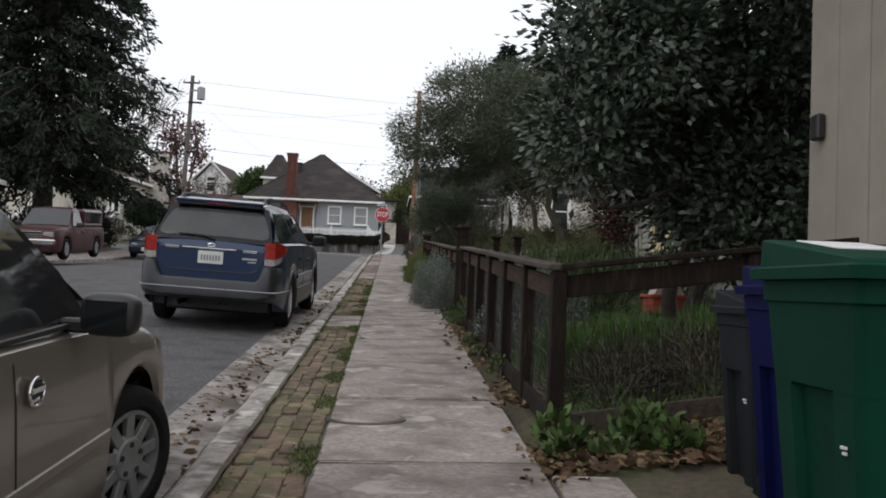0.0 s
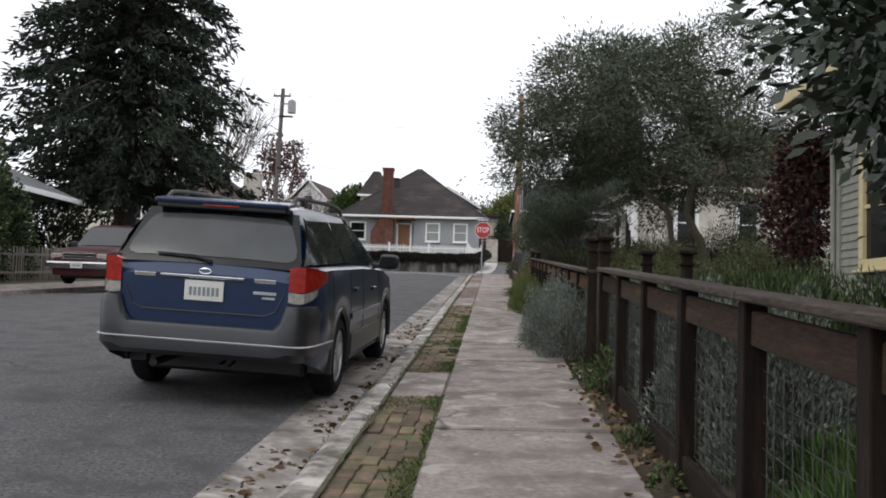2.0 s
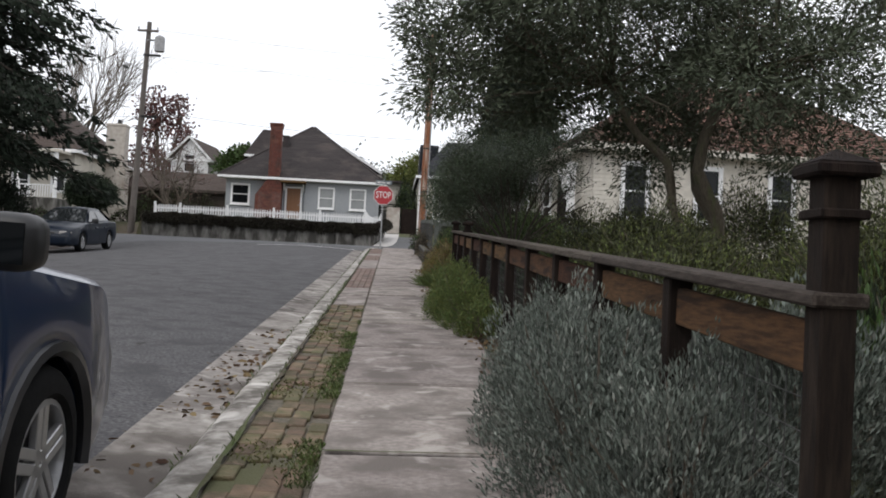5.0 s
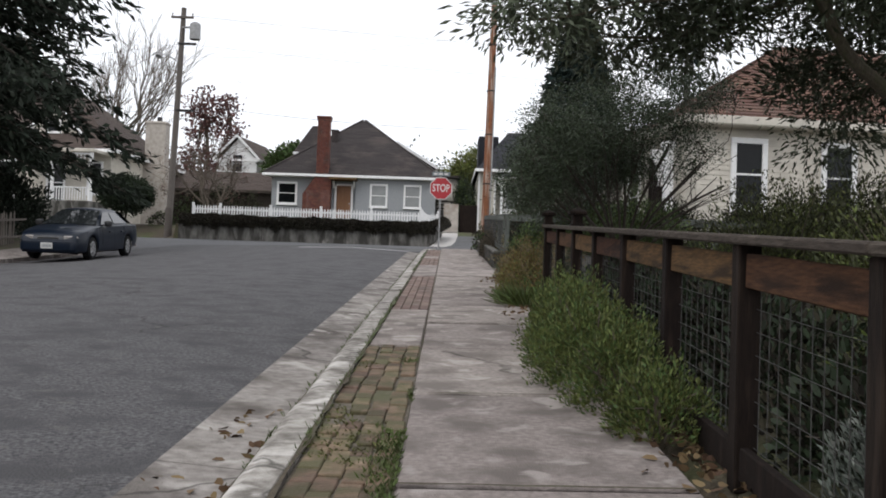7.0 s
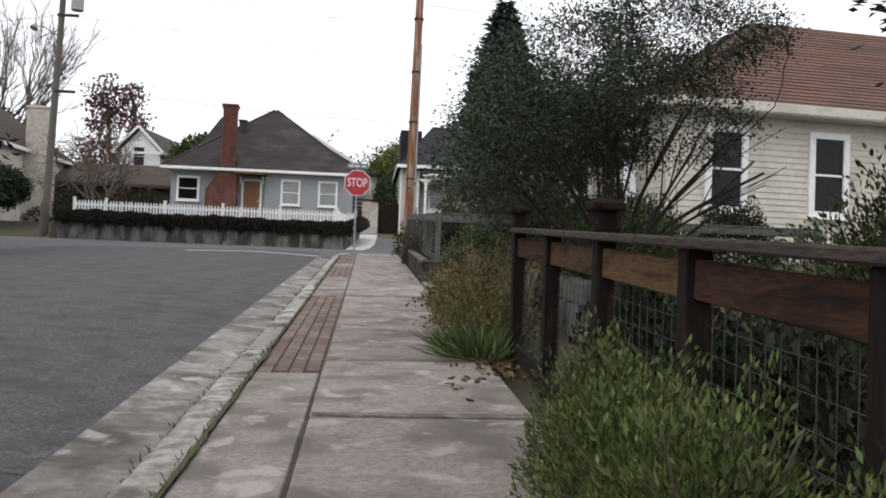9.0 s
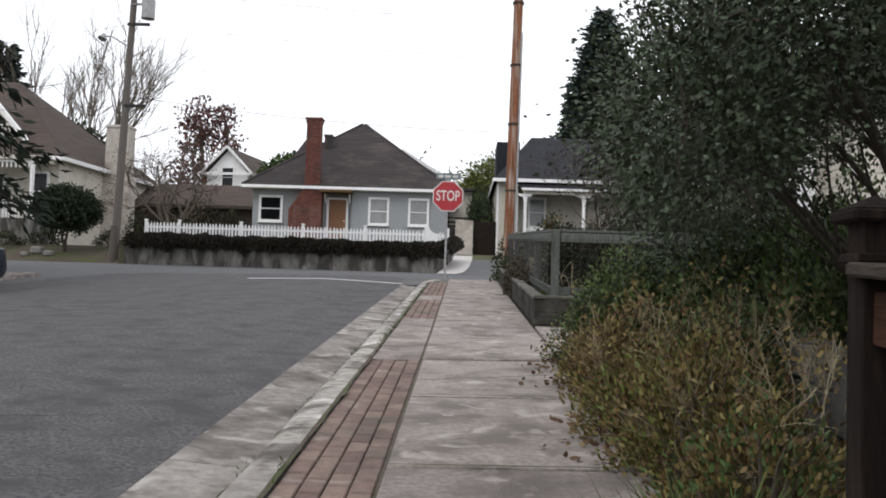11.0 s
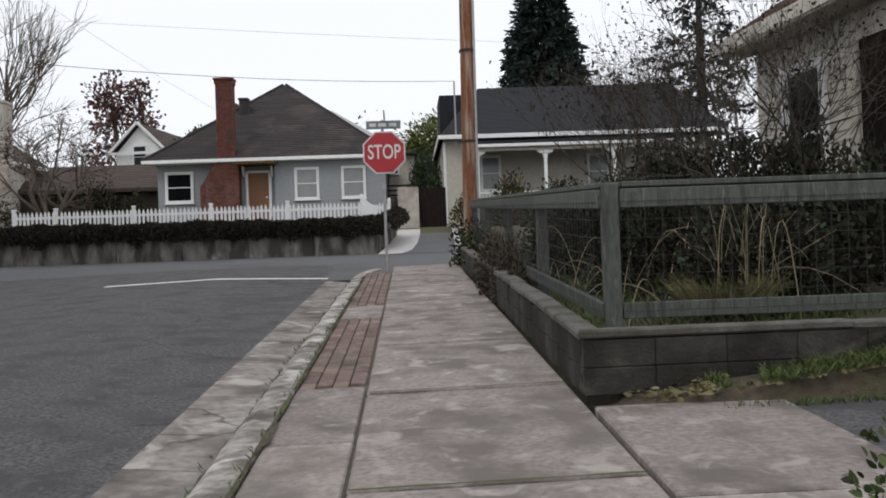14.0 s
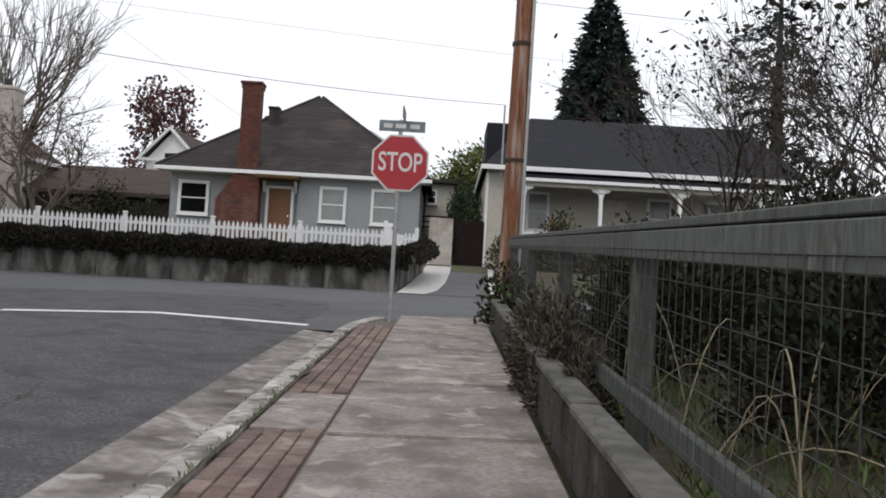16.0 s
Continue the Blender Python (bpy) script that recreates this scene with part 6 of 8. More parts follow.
part("tailgate_emblem", Build().tube([CM @ Vector((0.045 * math.cos(a), -0.008, 1.045 + 0.02 * math.sin(a))) for a in np.linspace(0, 6.28, 14)], 0.005, 5), CHROME, ob_)
plate_on(ob_, CM, -0.010, 0.895, -1)
part("tailgate_seam", Build().tube([CM @ Vector(p) for p in ((-0.62, -0.004, 0.90), (-0.56, -0.006, 0.77), (-0.48, -0.008, 0.735), (0.48, -0.008, 0.735), (0.56, -0.006, 0.77), (0.62, -0.004, 0.90))], 0.006, 4), BLACKPLASTIC, ob_)
part("rear_spoiler", Build().box((0, 0.38, 1.592), (1.08, 0.26, 0.035), 0.016, Matrix.Rotation(radians(6), 3, "X")).moved(CM), CARBLUE, ob_, smooth=True)
part("spoiler_underside", Build().box((0, 0.35, 1.548), (1.05, 0.14, 0.05), 0.02).moved(CM), BLACKPLASTIC, ob_, smooth=True)
part("brake_lamp", Build().box((0, 0.265, 1.56), (0.30, 0.012, 0.022), 0.004).moved(CM), REDLENS, ob_)
part("rear_wiper", Build().tube([CM @ Vector(p) for p in ((0.02, 0.06, 1.12), (-0.12, 0.075, 1.155), (-0.42, 0.085, 1.165))], [0.014, 0.011, 0.007], 5), BLACKPLASTIC, ob_)
part("exhaust", Build().tube([CM @ Vector(p) for p in ((-0.42, 0.6, 0.30), (-0.42, 0.14, 0.30))], 0.03, 8), BLACKPLASTIC, ob_)
part("tow_loop", Build().tube([CM @ Vector(p) for p in ((0.1, 0.3, 0.33), (0.1, 0.14, 0.31), (0.18, 0.14, 0.31), (0.18, 0.3, 0.33))], 0.012, 5), BLACKPLASTIC, ob_)

# champagne people carrier beside the path
S = dict(L=4.9, W=1.92, H=1.70, paint=CARTAN, rw=0.95, fw=3.95, R=0.335, rim=0.225, spokes=9, cap=0.115, steer=-20, arch=0.085, hub=HUBCAP, belt_s=[0, 0.1, 0.8, 2.9, 3.5, 4.1, 4.6, 4.9], belt_z=[0.75, 1.02, 1.05, 1.02, 1.0, 0.93, 0.80, 0.60],
         cab=(0.04, 0.22, 2.45, 3.72), wr=0.72, mirror=3.12, handles=[(2.72, 0.86), (1.95, 0.88)], handle_mat=CHROME, handle_oval=True, mirror_mat=BLACKPLASTIC, seams=[2.60],
         side_glass=[[(0.4, 1.09), (1.2, 1.09), (1.2, 1.55), (0.5, 1.55)], [(1.26, 1.09), (2.2, 1.08), (2.2, 1.57), (1.26, 1.57)], [(2.3, 1.06), (3.38, 1.04), (3.2, 1.22), (2.62, 1.56), (2.3, 1.58)]])
VM2 = car_pose(-1.80, -1.52, -0.16, -1.0, 1.5)
van, hf, bt, lw = make_car("champagne silver people carrier with chrome handles by the kerb", VM2, S)
bumper(van, VM2, 0.96 * 0.90, 4.88, 1, 0.24, 0.62, CARTAN, 0.7, "front_bumper")
part("hood_seam", Build().tube([VM2 @ Vector((0.82, s, z)) for s, z in ((3.6, 1.0), (4.1, 0.93), (4.55, 0.82))], 0.004, 4), BLACKPLASTIC, van)
for sg in (1, -1):
    part("head_light", Build().box((sg * 0.66, 4.66, 0.70), (0.30, 0.26, 0.16), 0.05, Matrix.Rotation(radians(-sg * 28), 3, "Z")).moved(VM2), CLEARLENS, van, smooth=True)
    part("rub_strip", Build().box((sg * 0.957, 2.3, 0.55), (0.022, 2.4, 0.045), 0.008).moved(VM2), CARTAN, van)
    part("sill_trim", Build().tube([VM2 @ Vector((sg * (hf(s) * 0.93 + 0.012), s, 1.03)) for s in (0.5, 1.2, 2.2, 2.9, 3.4)], 0.012, 5), BLACKPLASTIC, van)

# maroon pickup with a canopy, facing downhill
S = dict(L=4.75, W=1.68, H=1.60, paint=CARRED, category="truck", rw=0.95, fw=3.75, R=0.33, rim=0.2, spokes=6, belt_s=[0, 0.05, 2.6, 3.4, 4.4, 4.7, 4.75], belt_z=[0.95, 0.99, 0.99, 1.0, 0.93, 0.86, 0.70],
         cab=(2.05, 2.2, 2.75, 3.35), wr=0.74, mirror=3.0, handles=[(2.35, 0.85)], seams=[2.2, 3.2], mirror_mat=BLACKPLASTIC,
         side_glass=[[(2.28, 1.04), (3.15, 1.03), (2.85, 1.48), (2.32, 1.50)]])
PM = car_pose(-10.25, 30.1, -0.03, 180)
pick, hf, bt, lw = make_car("dark maroon pickup truck with canopy and chrome grille", PM, S)
part("canopy", Build().box((0, 1.05, 1.28), (1.46, 2.0, 0.60), 0.08).moved(PM), CARRED, pick, smooth=True)
for sg in (1, -1):
    part("canopy_window", Build().box((sg * 0.732, 1.05, 1.30), (0.01, 1.5, 0.34), 0.0).moved(PM), CARGLASS, pick)
    part("canopy_frame", Build().box((sg * 0.730, 1.05, 1.10), (0.02, 1.7, 0.03), 0.004).box((sg * 0.730, 1.05, 1.50), (0.02, 1.7, 0.03), 0.004).moved(PM), ALLOY, pick)
    part("head_light", Build().box((sg * 0.60, 4.70, 0.76), (0.30, 0.08, 0.15), 0.02).moved(PM), CLEARLENS, pick)
part("grille", Build().box((0, 4.72, 0.76), (0.84, 0.08, 0.17), 0.015).moved(PM), BLACKPLASTIC, pick)
for z in (0.70, 0.76, 0.835):
    part("grille_bar", Build().box((0, 4.765, z), (0.86, 0.02, 0.022), 0.005).moved(PM), CHROME, pick)
part("front_bumper", Build().box((0, 4.80, 0.54), (1.66, 0.16, 0.17), 0.05).moved(PM), CHROME, pick, "chrome front bumper", smooth=True)
plate_on(pick, PM, 4.89, 0.54, 1)

# dark teal saloon, facing downhill
S = dict(L=4.5, W=1.70, H=1.39, paint=CARTEAL, rw=0.95, fw=3.6, R=0.31, rim=0.2, spokes=8, belt_s=[0, 0.1, 0.9, 2.4, 3.3, 4.2, 4.4, 4.5], belt_z=[0.70, 0.93, 0.95, 0.92, 0.90, 0.76, 0.68, 0.5],
         cab=(0.55, 1.25, 2.3, 3.25), wr=0.64, mirror=2.85, handles=[(1.5, 0.75), (2.4, 0.75)], seams=[1.25, 2.05, 2.95], mirror_mat=BLACKPLASTIC,
         side_glass=[[(1.0, 0.99), (1.95, 0.97), (1.95, 1.29), (1.45, 1.28)], [(2.02, 0.97), (2.95, 0.95), (2.45, 1.27), (2.02, 1.30)]])
TM2 = car_pose(-10.1, 42.3, -0.36, 180)
sal, hf, bt, lw = make_car("dark teal saloon car parked against the far kerb", TM2, S)
bumper(sal, TM2, 0.85 * 0.92, 4.47, 1, 0.22, 0.52, CARTEAL, 0.6, "front_bumper")
for sg in (1, -1):
    part("head_light", Build().box((sg * 0.55, 4.36, 0.60), (0.36, 0.16, 0.12), 0.03, Matrix.Rotation(radians(-sg * 14), 3, "Z")).moved(TM2), CLEARLENS, sal, smooth=True)
part("grille", Build().box((0, 4.45, 0.58), (0.55, 0.06, 0.07), 0.01).moved(TM2), BLACKPLASTIC, sal)
plate_on(sal, TM2, 4.56, 0.40, 1)

# ---- wheeled bins ----
def bin_cart(label, x, y, z, w, d, h, yaw, material, bar=True):
    """A tapered wheeled bin with lid, rim, handle and wheels; its front faces local -y."""
    M = Matrix.Translation((x, y, z)) @ Matrix.Rotation(radians(yaw), 4, "Z")
    t = thing("wheelie_bin", label=label, category="bin", group="wheeled bins")
    def ring(k, zz, deep=0.0, tilt=0.0, r=0.045):
        hw, hd = w / 2 * k, d / 2 * k
        r = min(r, hw * 0.9, hd * 0.9)
        pts = []
        for cx, cy, a0 in ((hw - r, hd - r, 0), (-hw + r, hd - r, 90), (-hw + r, -hd + r, 180), (hw - r, -hd + r, 270)):
            pts += [(cx + r * math.cos(radians(a0 + q)), cy + r * math.sin(radians(a0 + q))) for q in (0, 30, 60, 90)]
            if a0 == 90:
                pts += [(-hw, hd * 0.50), (-hw + deep, hd * 0.46), (-hw + deep, -hd * 0.40), (-hw, -hd * 0.44)]
        return [(px, py, zz + tilt * (py / d + 0.5)) for px, py in pts + pts[:1]]
    b = Build()
    b.grid([ring(k, zz, deep) for zz, k, deep in ((0.04, 0.74, 0), (0.08, 0.765, 0), (0.085, 0.766, 0.035), (h * 0.62, 0.905, 0.035), (h * 0.63, 0.91, 0), (h * 0.84, 0.975, 0), (h * 0.845, 1.01, 0), (h * 0.90, 1.02, 0))])
    b.f.append(tuple(range(20))[::-1])
    part("body", b.moved(M), material, t)
    up = 0.07 * h
    part("lid", Build().grid([ring(k, zz, 0, tl, 0.03) for zz, k, tl in ((h * 0.902, 1.06, 0), (h * 0.902, 1.11, 0), (h * 0.932, 1.12, 0), (h * 0.936, 1.10, 0), (h * 0.938, 1.03, 0), (h * 0.945, 1.02, up), (h * 0.95, 0.98, up), (h * 0.95, 0.0, up))]).moved(M), material, t)
    part("handle", Build().tube([M @ Vector(p) for p in ((-w * 0.4, d * 0.52, h * 0.9), (-w * 0.4, d * 0.66, h * 0.92), (w * 0.4, d * 0.66, h * 0.92), (w * 0.4, d * 0.52, h * 0.9))], 0.018, 8), material, t)
    for s in (-1, 1):
        part("wheel", Build().tube([M @ Vector((s * w * 0.24, d * 0.44, 0.11)), M @ Vector((s * w * 0.32, d * 0.44, 0.11))], 0.115, 14), RUBBER, t)
    part("rim_lug", Build().box((0, -d * 0.52, h * 0.74), (w * 0.5, 0.05, 0.05), 0.015).moved(M), material, t)
    if bar:
        for q in (0, 1):
            part("print_bar", Build().box((-w * 0.445 - 0.004 + 0.0035 * q, -d * 0.30, h * (0.50 - 0.014 * q)), (0.010, 0.030 - 0.01 * q, 0.009), 0.001).moved(M), SIGNWHITE, t)
    return t
bin_cart("dark green wheeled bin with closed lid", 2.05, 0.98, 0.06, 0.66, 0.70, 1.27, 0, BINGREEN)
bin_cart("deep blue wheeled bin behind the green one", 2.29, 1.94, 0.11, 0.58, 0.54, 1.16, 0, BINBLUE, False)
bin_cart("small charcoal wheeled bin beside the planting bed", 2.31, 2.52, 0.14, 0.48, 0.46, 1.02, 0, BINGREY)
tagged(part("paper_sheet", Build().box((1.93, 1.10, 0.06 + 1.27 * 0.95 + 0.0889 * (0.12 / 0.70 + 0.5) + 0.004), (0.24, 0.30, 0.005), 0.001, Matrix.Rotation(math.atan(0.0889 / 0.70), 3, "X")), PAPER), "white paper sheet lying on the green bin", "paper")
pl = thing("planter_box", label="red-orange painted wooden planter box on the lawn", category="planter")
PX, PY = 3.95, 9.7
PZ = yard(PX, PY) + 0.02
part("box", Build().box((PX, PY, PZ + 0.11), (0.46, 0.44, 0.22), 0.02).box((PX, PY, PZ + 0.23), (0.52, 0.50, 0.045), 0.01), REDPLANTER, pl)
part("hutch", Build().prism([(-0.2, 0), (0.2, 0), (0.1, 0.20), (-0.06, 0.24)], 0.3, Matrix.Translation((PX + 0.03, PY - 0.1, PZ + 0.25))), CHIMWHITE, pl)

# ---- plants ----
def blob_points(n, c, r, shell=0.55):
    d = unit(n)
    k = (shell + (1 - shell) * rng.uniform(0, 1, n) ** 0.6)[:, None]
    return np.array(c) + d * k * np.array(r), d
def crown(parent, blobs, clumps, per, clump_r, length, width, material, outward=0.5, flat=0.7, name="crown"):
    """Leaves in many small clumps over the given ellipsoids; gaps stay between them."""
    P, Wd = [], []
    vol = np.array([r[0] * r[1] + r[1] * r[2] + r[0] * r[2] for _, r in blobs])
    centres = []
    for (c, r), k in zip(blobs, np.maximum(3, (clumps * vol / vol.sum())).astype(int)):
        cc, d = blob_points(k, c, r)
        centres.append(cc)
        q = np.repeat(cc, per, 0)
        dd = np.repeat(d, per, 0)
        off = rng.normal(size=q.shape) * clump_r * np.array([1, 1, flat])
        P.append(q + off)
        Wd.append(dd * outward + off / clump_r * 0.6 + unit(len(q)) * 0.7)
    leaves(name, np.concatenate(P), np.concatenate(Wd), length, width, material, parent)
    return np.concatenate(centres)
def limb(b, a, c, r0, r1, bow=0.15, n=7, sides=7):
    a, c = Vector(a), Vector(c)
    side = Vector(rng.normal(size=3)) * (c - a).length * bow
    pts = [a.lerp(c, k) + side * math.sin(math.pi * k) + Vector(rng.normal(size=3)) * (c - a).length * 0.012 for k in np.linspace(0, 1, n)]
    b.tube(pts, [r0 + (r1 - r0) * k for k in np.linspace(0, 1, n)], sides, False)
    return pts
def broadleaf(label, stems, blobs, clumps, per, clump_r, length, width, leaf, bark, limbs=26, limb_r=0.045, category="tree", twigs=0):
    """A tree: stems are lists of points with a foot radius; limbs run from the stems' tops into the crown."""
    t = thing("tree" if category == "tree" else "shrub", label=label, category=category)
    b = Build()
    tops = []
    for pts, r in stems:
        raw = [Vector(p) for p in pts]
        sm = []
        for i in range(len(raw) - 1):
            a_, b_, c_, d_ = raw[max(i - 1, 0)], raw[i], raw[i + 1], raw[min(i + 2, len(raw) - 1)]
            for k in (0, 0.25, 0.5, 0.75):
                sm.append(0.5 * ((2 * b_) + (c_ - a_) * k + (2 * a_ - 5 * b_ + 4 * c_ - d_) * k * k + (3 * b_ - a_ - 3 * c_ + d_) * k ** 3) + Vector(rng.normal(size=3)) * r * 0.12)
        pts = sm + [raw[-1]]
        n = len(pts)
        b.tube(pts, [r * (1.25 if i == 0 else 1 - 0.5 * i / n) for i in range(n)], 10, False)
        tops.append((Vector(pts[-1]), r * 0.5, Vector(pts[max(0, n - 2)])))
    cc = crown(t, blobs, clumps, per, clump_r, length, width, leaf)
    pick_ = rng.choice(len(cc), min(limbs, len(cc)), replace=False)
    for i in pick_:
        c = Vector(cc[i])
        tp = min(tops, key=lambda q: (q[0] - c).length)
        if (tp[0] - c).length > 2.4 + 0.12 * c.y - 2.0 and category == "tree" and c.y < 40 and (tp[0] - c).length > 2.6:
            continue
        p = limb(b, tp[0], c, min(limb_r, tp[1]), 0.005, 0.12)
        for j in range(twigs):
            k = p[3 + j % 3]
            d = Vector(rng.normal(size=3)) * 0.35
            d *= min(1.0, 0.32 / d.length)
            b.tube([k, k + d * 0.6 + Vector((0, 0, 0.05)), k + d], [0.012, 0.008, 0.003], 4, False)
    part("trunk", b, bark, t, smooth=True)
    return t
def bush(label, domes, leaf, length, width, dens=900, category="shrub", upright=0.3, stems=True, name="shrub", leaf2=None, share=0.3):
    """A shrub of domes (x, y, radius, height) that stand on the ground."""
    t = thing(name, label=label, category=category)
    P, D = [], []
    b = Build()
    for x, y, r, h in domes:
        n = int(dens * r * (r + h))
        d = unit(n)
        d[:, 2] = np.abs(d[:, 2])
        k = rng.uniform(0.35, 1.0, n) ** 0.5
        lob = 1 + 0.22 * np.sin(d[:, 0] * 7 + x * 5) * np.cos(d[:, 1] * 6 + y * 3)
        z0 = yard(x, y) if x > 1.42 or x < -1 else g(x, y)
        p = np.stack([x + d[:, 0] * k * r * lob, y + d[:, 1] * k * r * lob, z0 + d[:, 2] * k * h * lob], 1)
        P.append(p)
        D.append(d * 0.7 + unit(n) * 0.6 + np.array([0, 0, upright]))
        if stems:
            for _ in range(int(6 + r * 8)):
                q = unit(1)[0]
                q[2] = abs(q[2]) + 0.3
                e = Vector((x + q[0] * r * 0.85, y + q[1] * r * 0.85, z0 + min(1.0, q[2]) * h * 0.9))
                s0 = Vector((x + q[0] * r * 0.15, y + q[1] * r * 0.15, z0 - 0.02))
                b.tube([s0, s0.lerp(e, 0.5) + Vector((0, 0, 0.08)), e], [0.012, 0.008, 0.003], 4, False)
    P, D = np.concatenate(P), np.concatenate(D)
    if leaf2:
        sel = rng.uniform(size=len(P)) < share
        leaves("foliage", P[sel], D[sel], length, width, leaf2, t)
        P, D = P[~sel], D[~sel]
    leaves("foliage", P, D, length, width, leaf, t)
    if stems:
        tagged(part("woody_growth", b, TWIG, t), kind="stuff")
    return t
def conifer(label, x, y, h, R, start, leaf, levels=26, per_level=8, spray=70, sl=0.5, sw=0.14, droop=0.25, ragged=0.35, shape=0.9, lean=0.0):
    t = thing("conifer", label=label, category="tree")
    z0 = hill(y) - 0.2
    b = Build()
    b.tube([(x, y, z0), (x + lean * 0.4, y, z0 + h * 0.4), (x + lean, y, z0 + h)], [0.035 * h * 0.75, 0.022 * h * 0.7, 0.02], 10, False)
    P, D = [], []
    for i in range(levels):
        k = start + (1 - start) * i / levels
        zz = z0 + h * k
        rr = R * (1 - ((k - start) / (1 - start)) ** 1.3) ** shape + 0.25
        for j in range(per_level):
            a = 2 * math.pi * (j / per_level + 0.37 * i) + rng.uniform(-0.3, 0.3)
            ln = rr * rng.uniform(1 - ragged, 1.0 + 0.25 * ragged)
            s0 = Vector((x + lean * k, y, zz + rng.uniform(-0.2, 0.2)))
            e = s0 + Vector((math.cos(a) * ln, math.sin(a) * ln, -droop * ln))
            m = s0.lerp(e, 0.5) + Vector((0, 0, 0.12 * ln))
            b.tube([s0, m, e], [0.012 * rr + 0.015, 0.008 * rr + 0.008, 0.006], 4, False)
            n = max(8, int(spray * ln / R))
            u = rng.uniform(0.12, 1, n) ** 0.8
            q = np.array([(1 - v) ** 2 * np.array(s0) + 2 * v * (1 - v) * np.array(m) + v * v * np.array(e) for v in u])
            q += rng.normal(size=q.shape) * np.array([0.16, 0.16, 0.09]) * (0.4 + ln * 0.22)
            P.append(q)
            D.append(np.array([math.cos(a), math.sin(a), -0.35 - droop]) * 0.8 + unit(n) * 0.7)
    leaves("crown", np.concatenate(P), np.concatenate(D), sl, sw, leaf, t)
    part("trunk", b, BARK, t, smooth=True)
    return t
def bare_tree(label, x, y, h, spread, material=TWIG, depth=4, stems=1, r0=0.09, fan=0.55, z0=None, leaf=None, nleaf=0, leaf_len=0.1, category="tree"):
    """A leafless tree of forking twigs, with a few leaves left if asked."""
    t = thing("tree" if category == "tree" else "shrub", label=label, category=category)
    b = Build()
    tips = []
    z0 = yard(x, y) if z0 is None else z0
    def grow(p, d, ln, r, lev):
        d = d.normalized()
        e = p + d * ln
        mid = p.lerp(e, 0.5) + Vector(rng.normal(size=3)) * ln * 0.05
        b.tube([p, mid, e], [r, r * 0.85, r * 0.65], 5 if lev < 2 else 3, False)
        if lev >= depth:
            tips.append(e)
            return
        for _ in range(3 if lev < depth - 1 else 4):
            nd = d + Vector(rng.normal(size=3)) * fan + Vector((0, 0, 0.12))
            q = p.lerp(e, rng.uniform(0.55, 1.0))
            grow(q, nd, ln * rng.uniform(0.55, 0.85), r * 0.6, lev + 1)
    for i in range(stems):
        a = 2 * math.pi * i / stems
        d = Vector((math.cos(a) * spread, math.sin(a) * spread, 1.0)) if stems > 1 else Vector((0.05, 0, 1))
        grow(Vector((x + 0.08 * math.cos(a) * (stems > 1), y, z0 - 0.05)), d, h * 0.36, r0, 0)
    part("branch_frame", b, material, t)
    if leaf and nleaf:
        tp = np.array([tips[i] for i in rng.integers(0, len(tips), nleaf)]) + rng.normal(size=(nleaf, 3)) * leaf_len * 1.6
        leaves("foliage", tp, unit(nleaf), leaf_len, leaf_len * 0.5, leaf, t)
    return t
def Z(x, y):
    return yard(x, y)

# across the street
conifer("huge dark ragged conifer with drooping boughs", -16.7, 43.6, 20.0, 6.2, 0.17, L_FIR, 30, 11, 210, 0.42, 0.13, 0.26, 0.5, 0.5)
bush("tall dark ivy-covered hedge over the old fence", [(-15.0, 17.5, 1.6, 3.6), (-15.0, 20.5, 1.7, 3.9), (-15.0, 23.5, 1.7, 4.1), (-15.0, 26.0, 1.5, 4.2), (-15.1, 28.0, 1.4, 4.0), (-15.4, 30.0, 1.3, 3.7), (-16.0, 31.6, 1.0, 2.9)], L_SHRUB, 0.13, 0.08, 1700, "hedge", 0.1, False, "hedge", L_BRAMBLE, 0.4)
oldf = thing("picket_fence", label="bare grey weathered picket fence", category="fence")
pm = Build().prism([(-0.045, 0), (0.045, 0), (0.045, 1.02), (0, 1.10), (-0.045, 1.02)], 0.022, Matrix.Translation((0, 0, 0))).mesh("picket", OLDPICKET)
for i in range(190):
    y = 15.0 + i * 0.155
    if 26.6 < y < 27.4:
        continue
    ob = part("picket", pm, None, oldf)
    ob.matrix_world = Matrix.Translation((-13.75 if y < 28 else -14.1, y, yard(-13.75, y) + 0.02 + rs.uniform(-0.05, 0.05))) @ pose(0, 0, 0, rs.uniform(-2, 2), rs.uniform(-2, 2), 90)
for z in (0.3, 0.85):
    for ya in (15.0, 18.0, 24.0, 30.0, 36.0, 40.0):
        yb = {15.0: 18.0, 18.0: 24.0, 24.0: 30.0, 30.0: 36.0, 36.0: 40.0, 40.0: 44.5}[ya]
        part("fence_rail", sloped_board(-13.8, ya, yard(-13.8, ya) + z, -13.8, yb, yard(-13.8, yb) + z, 0.04, 0.07), OLDPICKET, oldf)
tagged(part("porch_post", Build().box((-15.6, 30.3, 3.1), (0.16, 0.16, 2.6), 0.015), GREYGREEN), "grey-green porch post of the ivy house", "post")
bush("dark evergreen shrubs below the conifer", [(-15.8, 40.5, 1.2, 2.0), (-15.2, 46.4, 1.2, 2.4), (-16.4, 49, 1.4, 2.5), (-18, 40, 1.6, 2.4)], L_FIR, 0.16, 0.07, 700, stems=False)
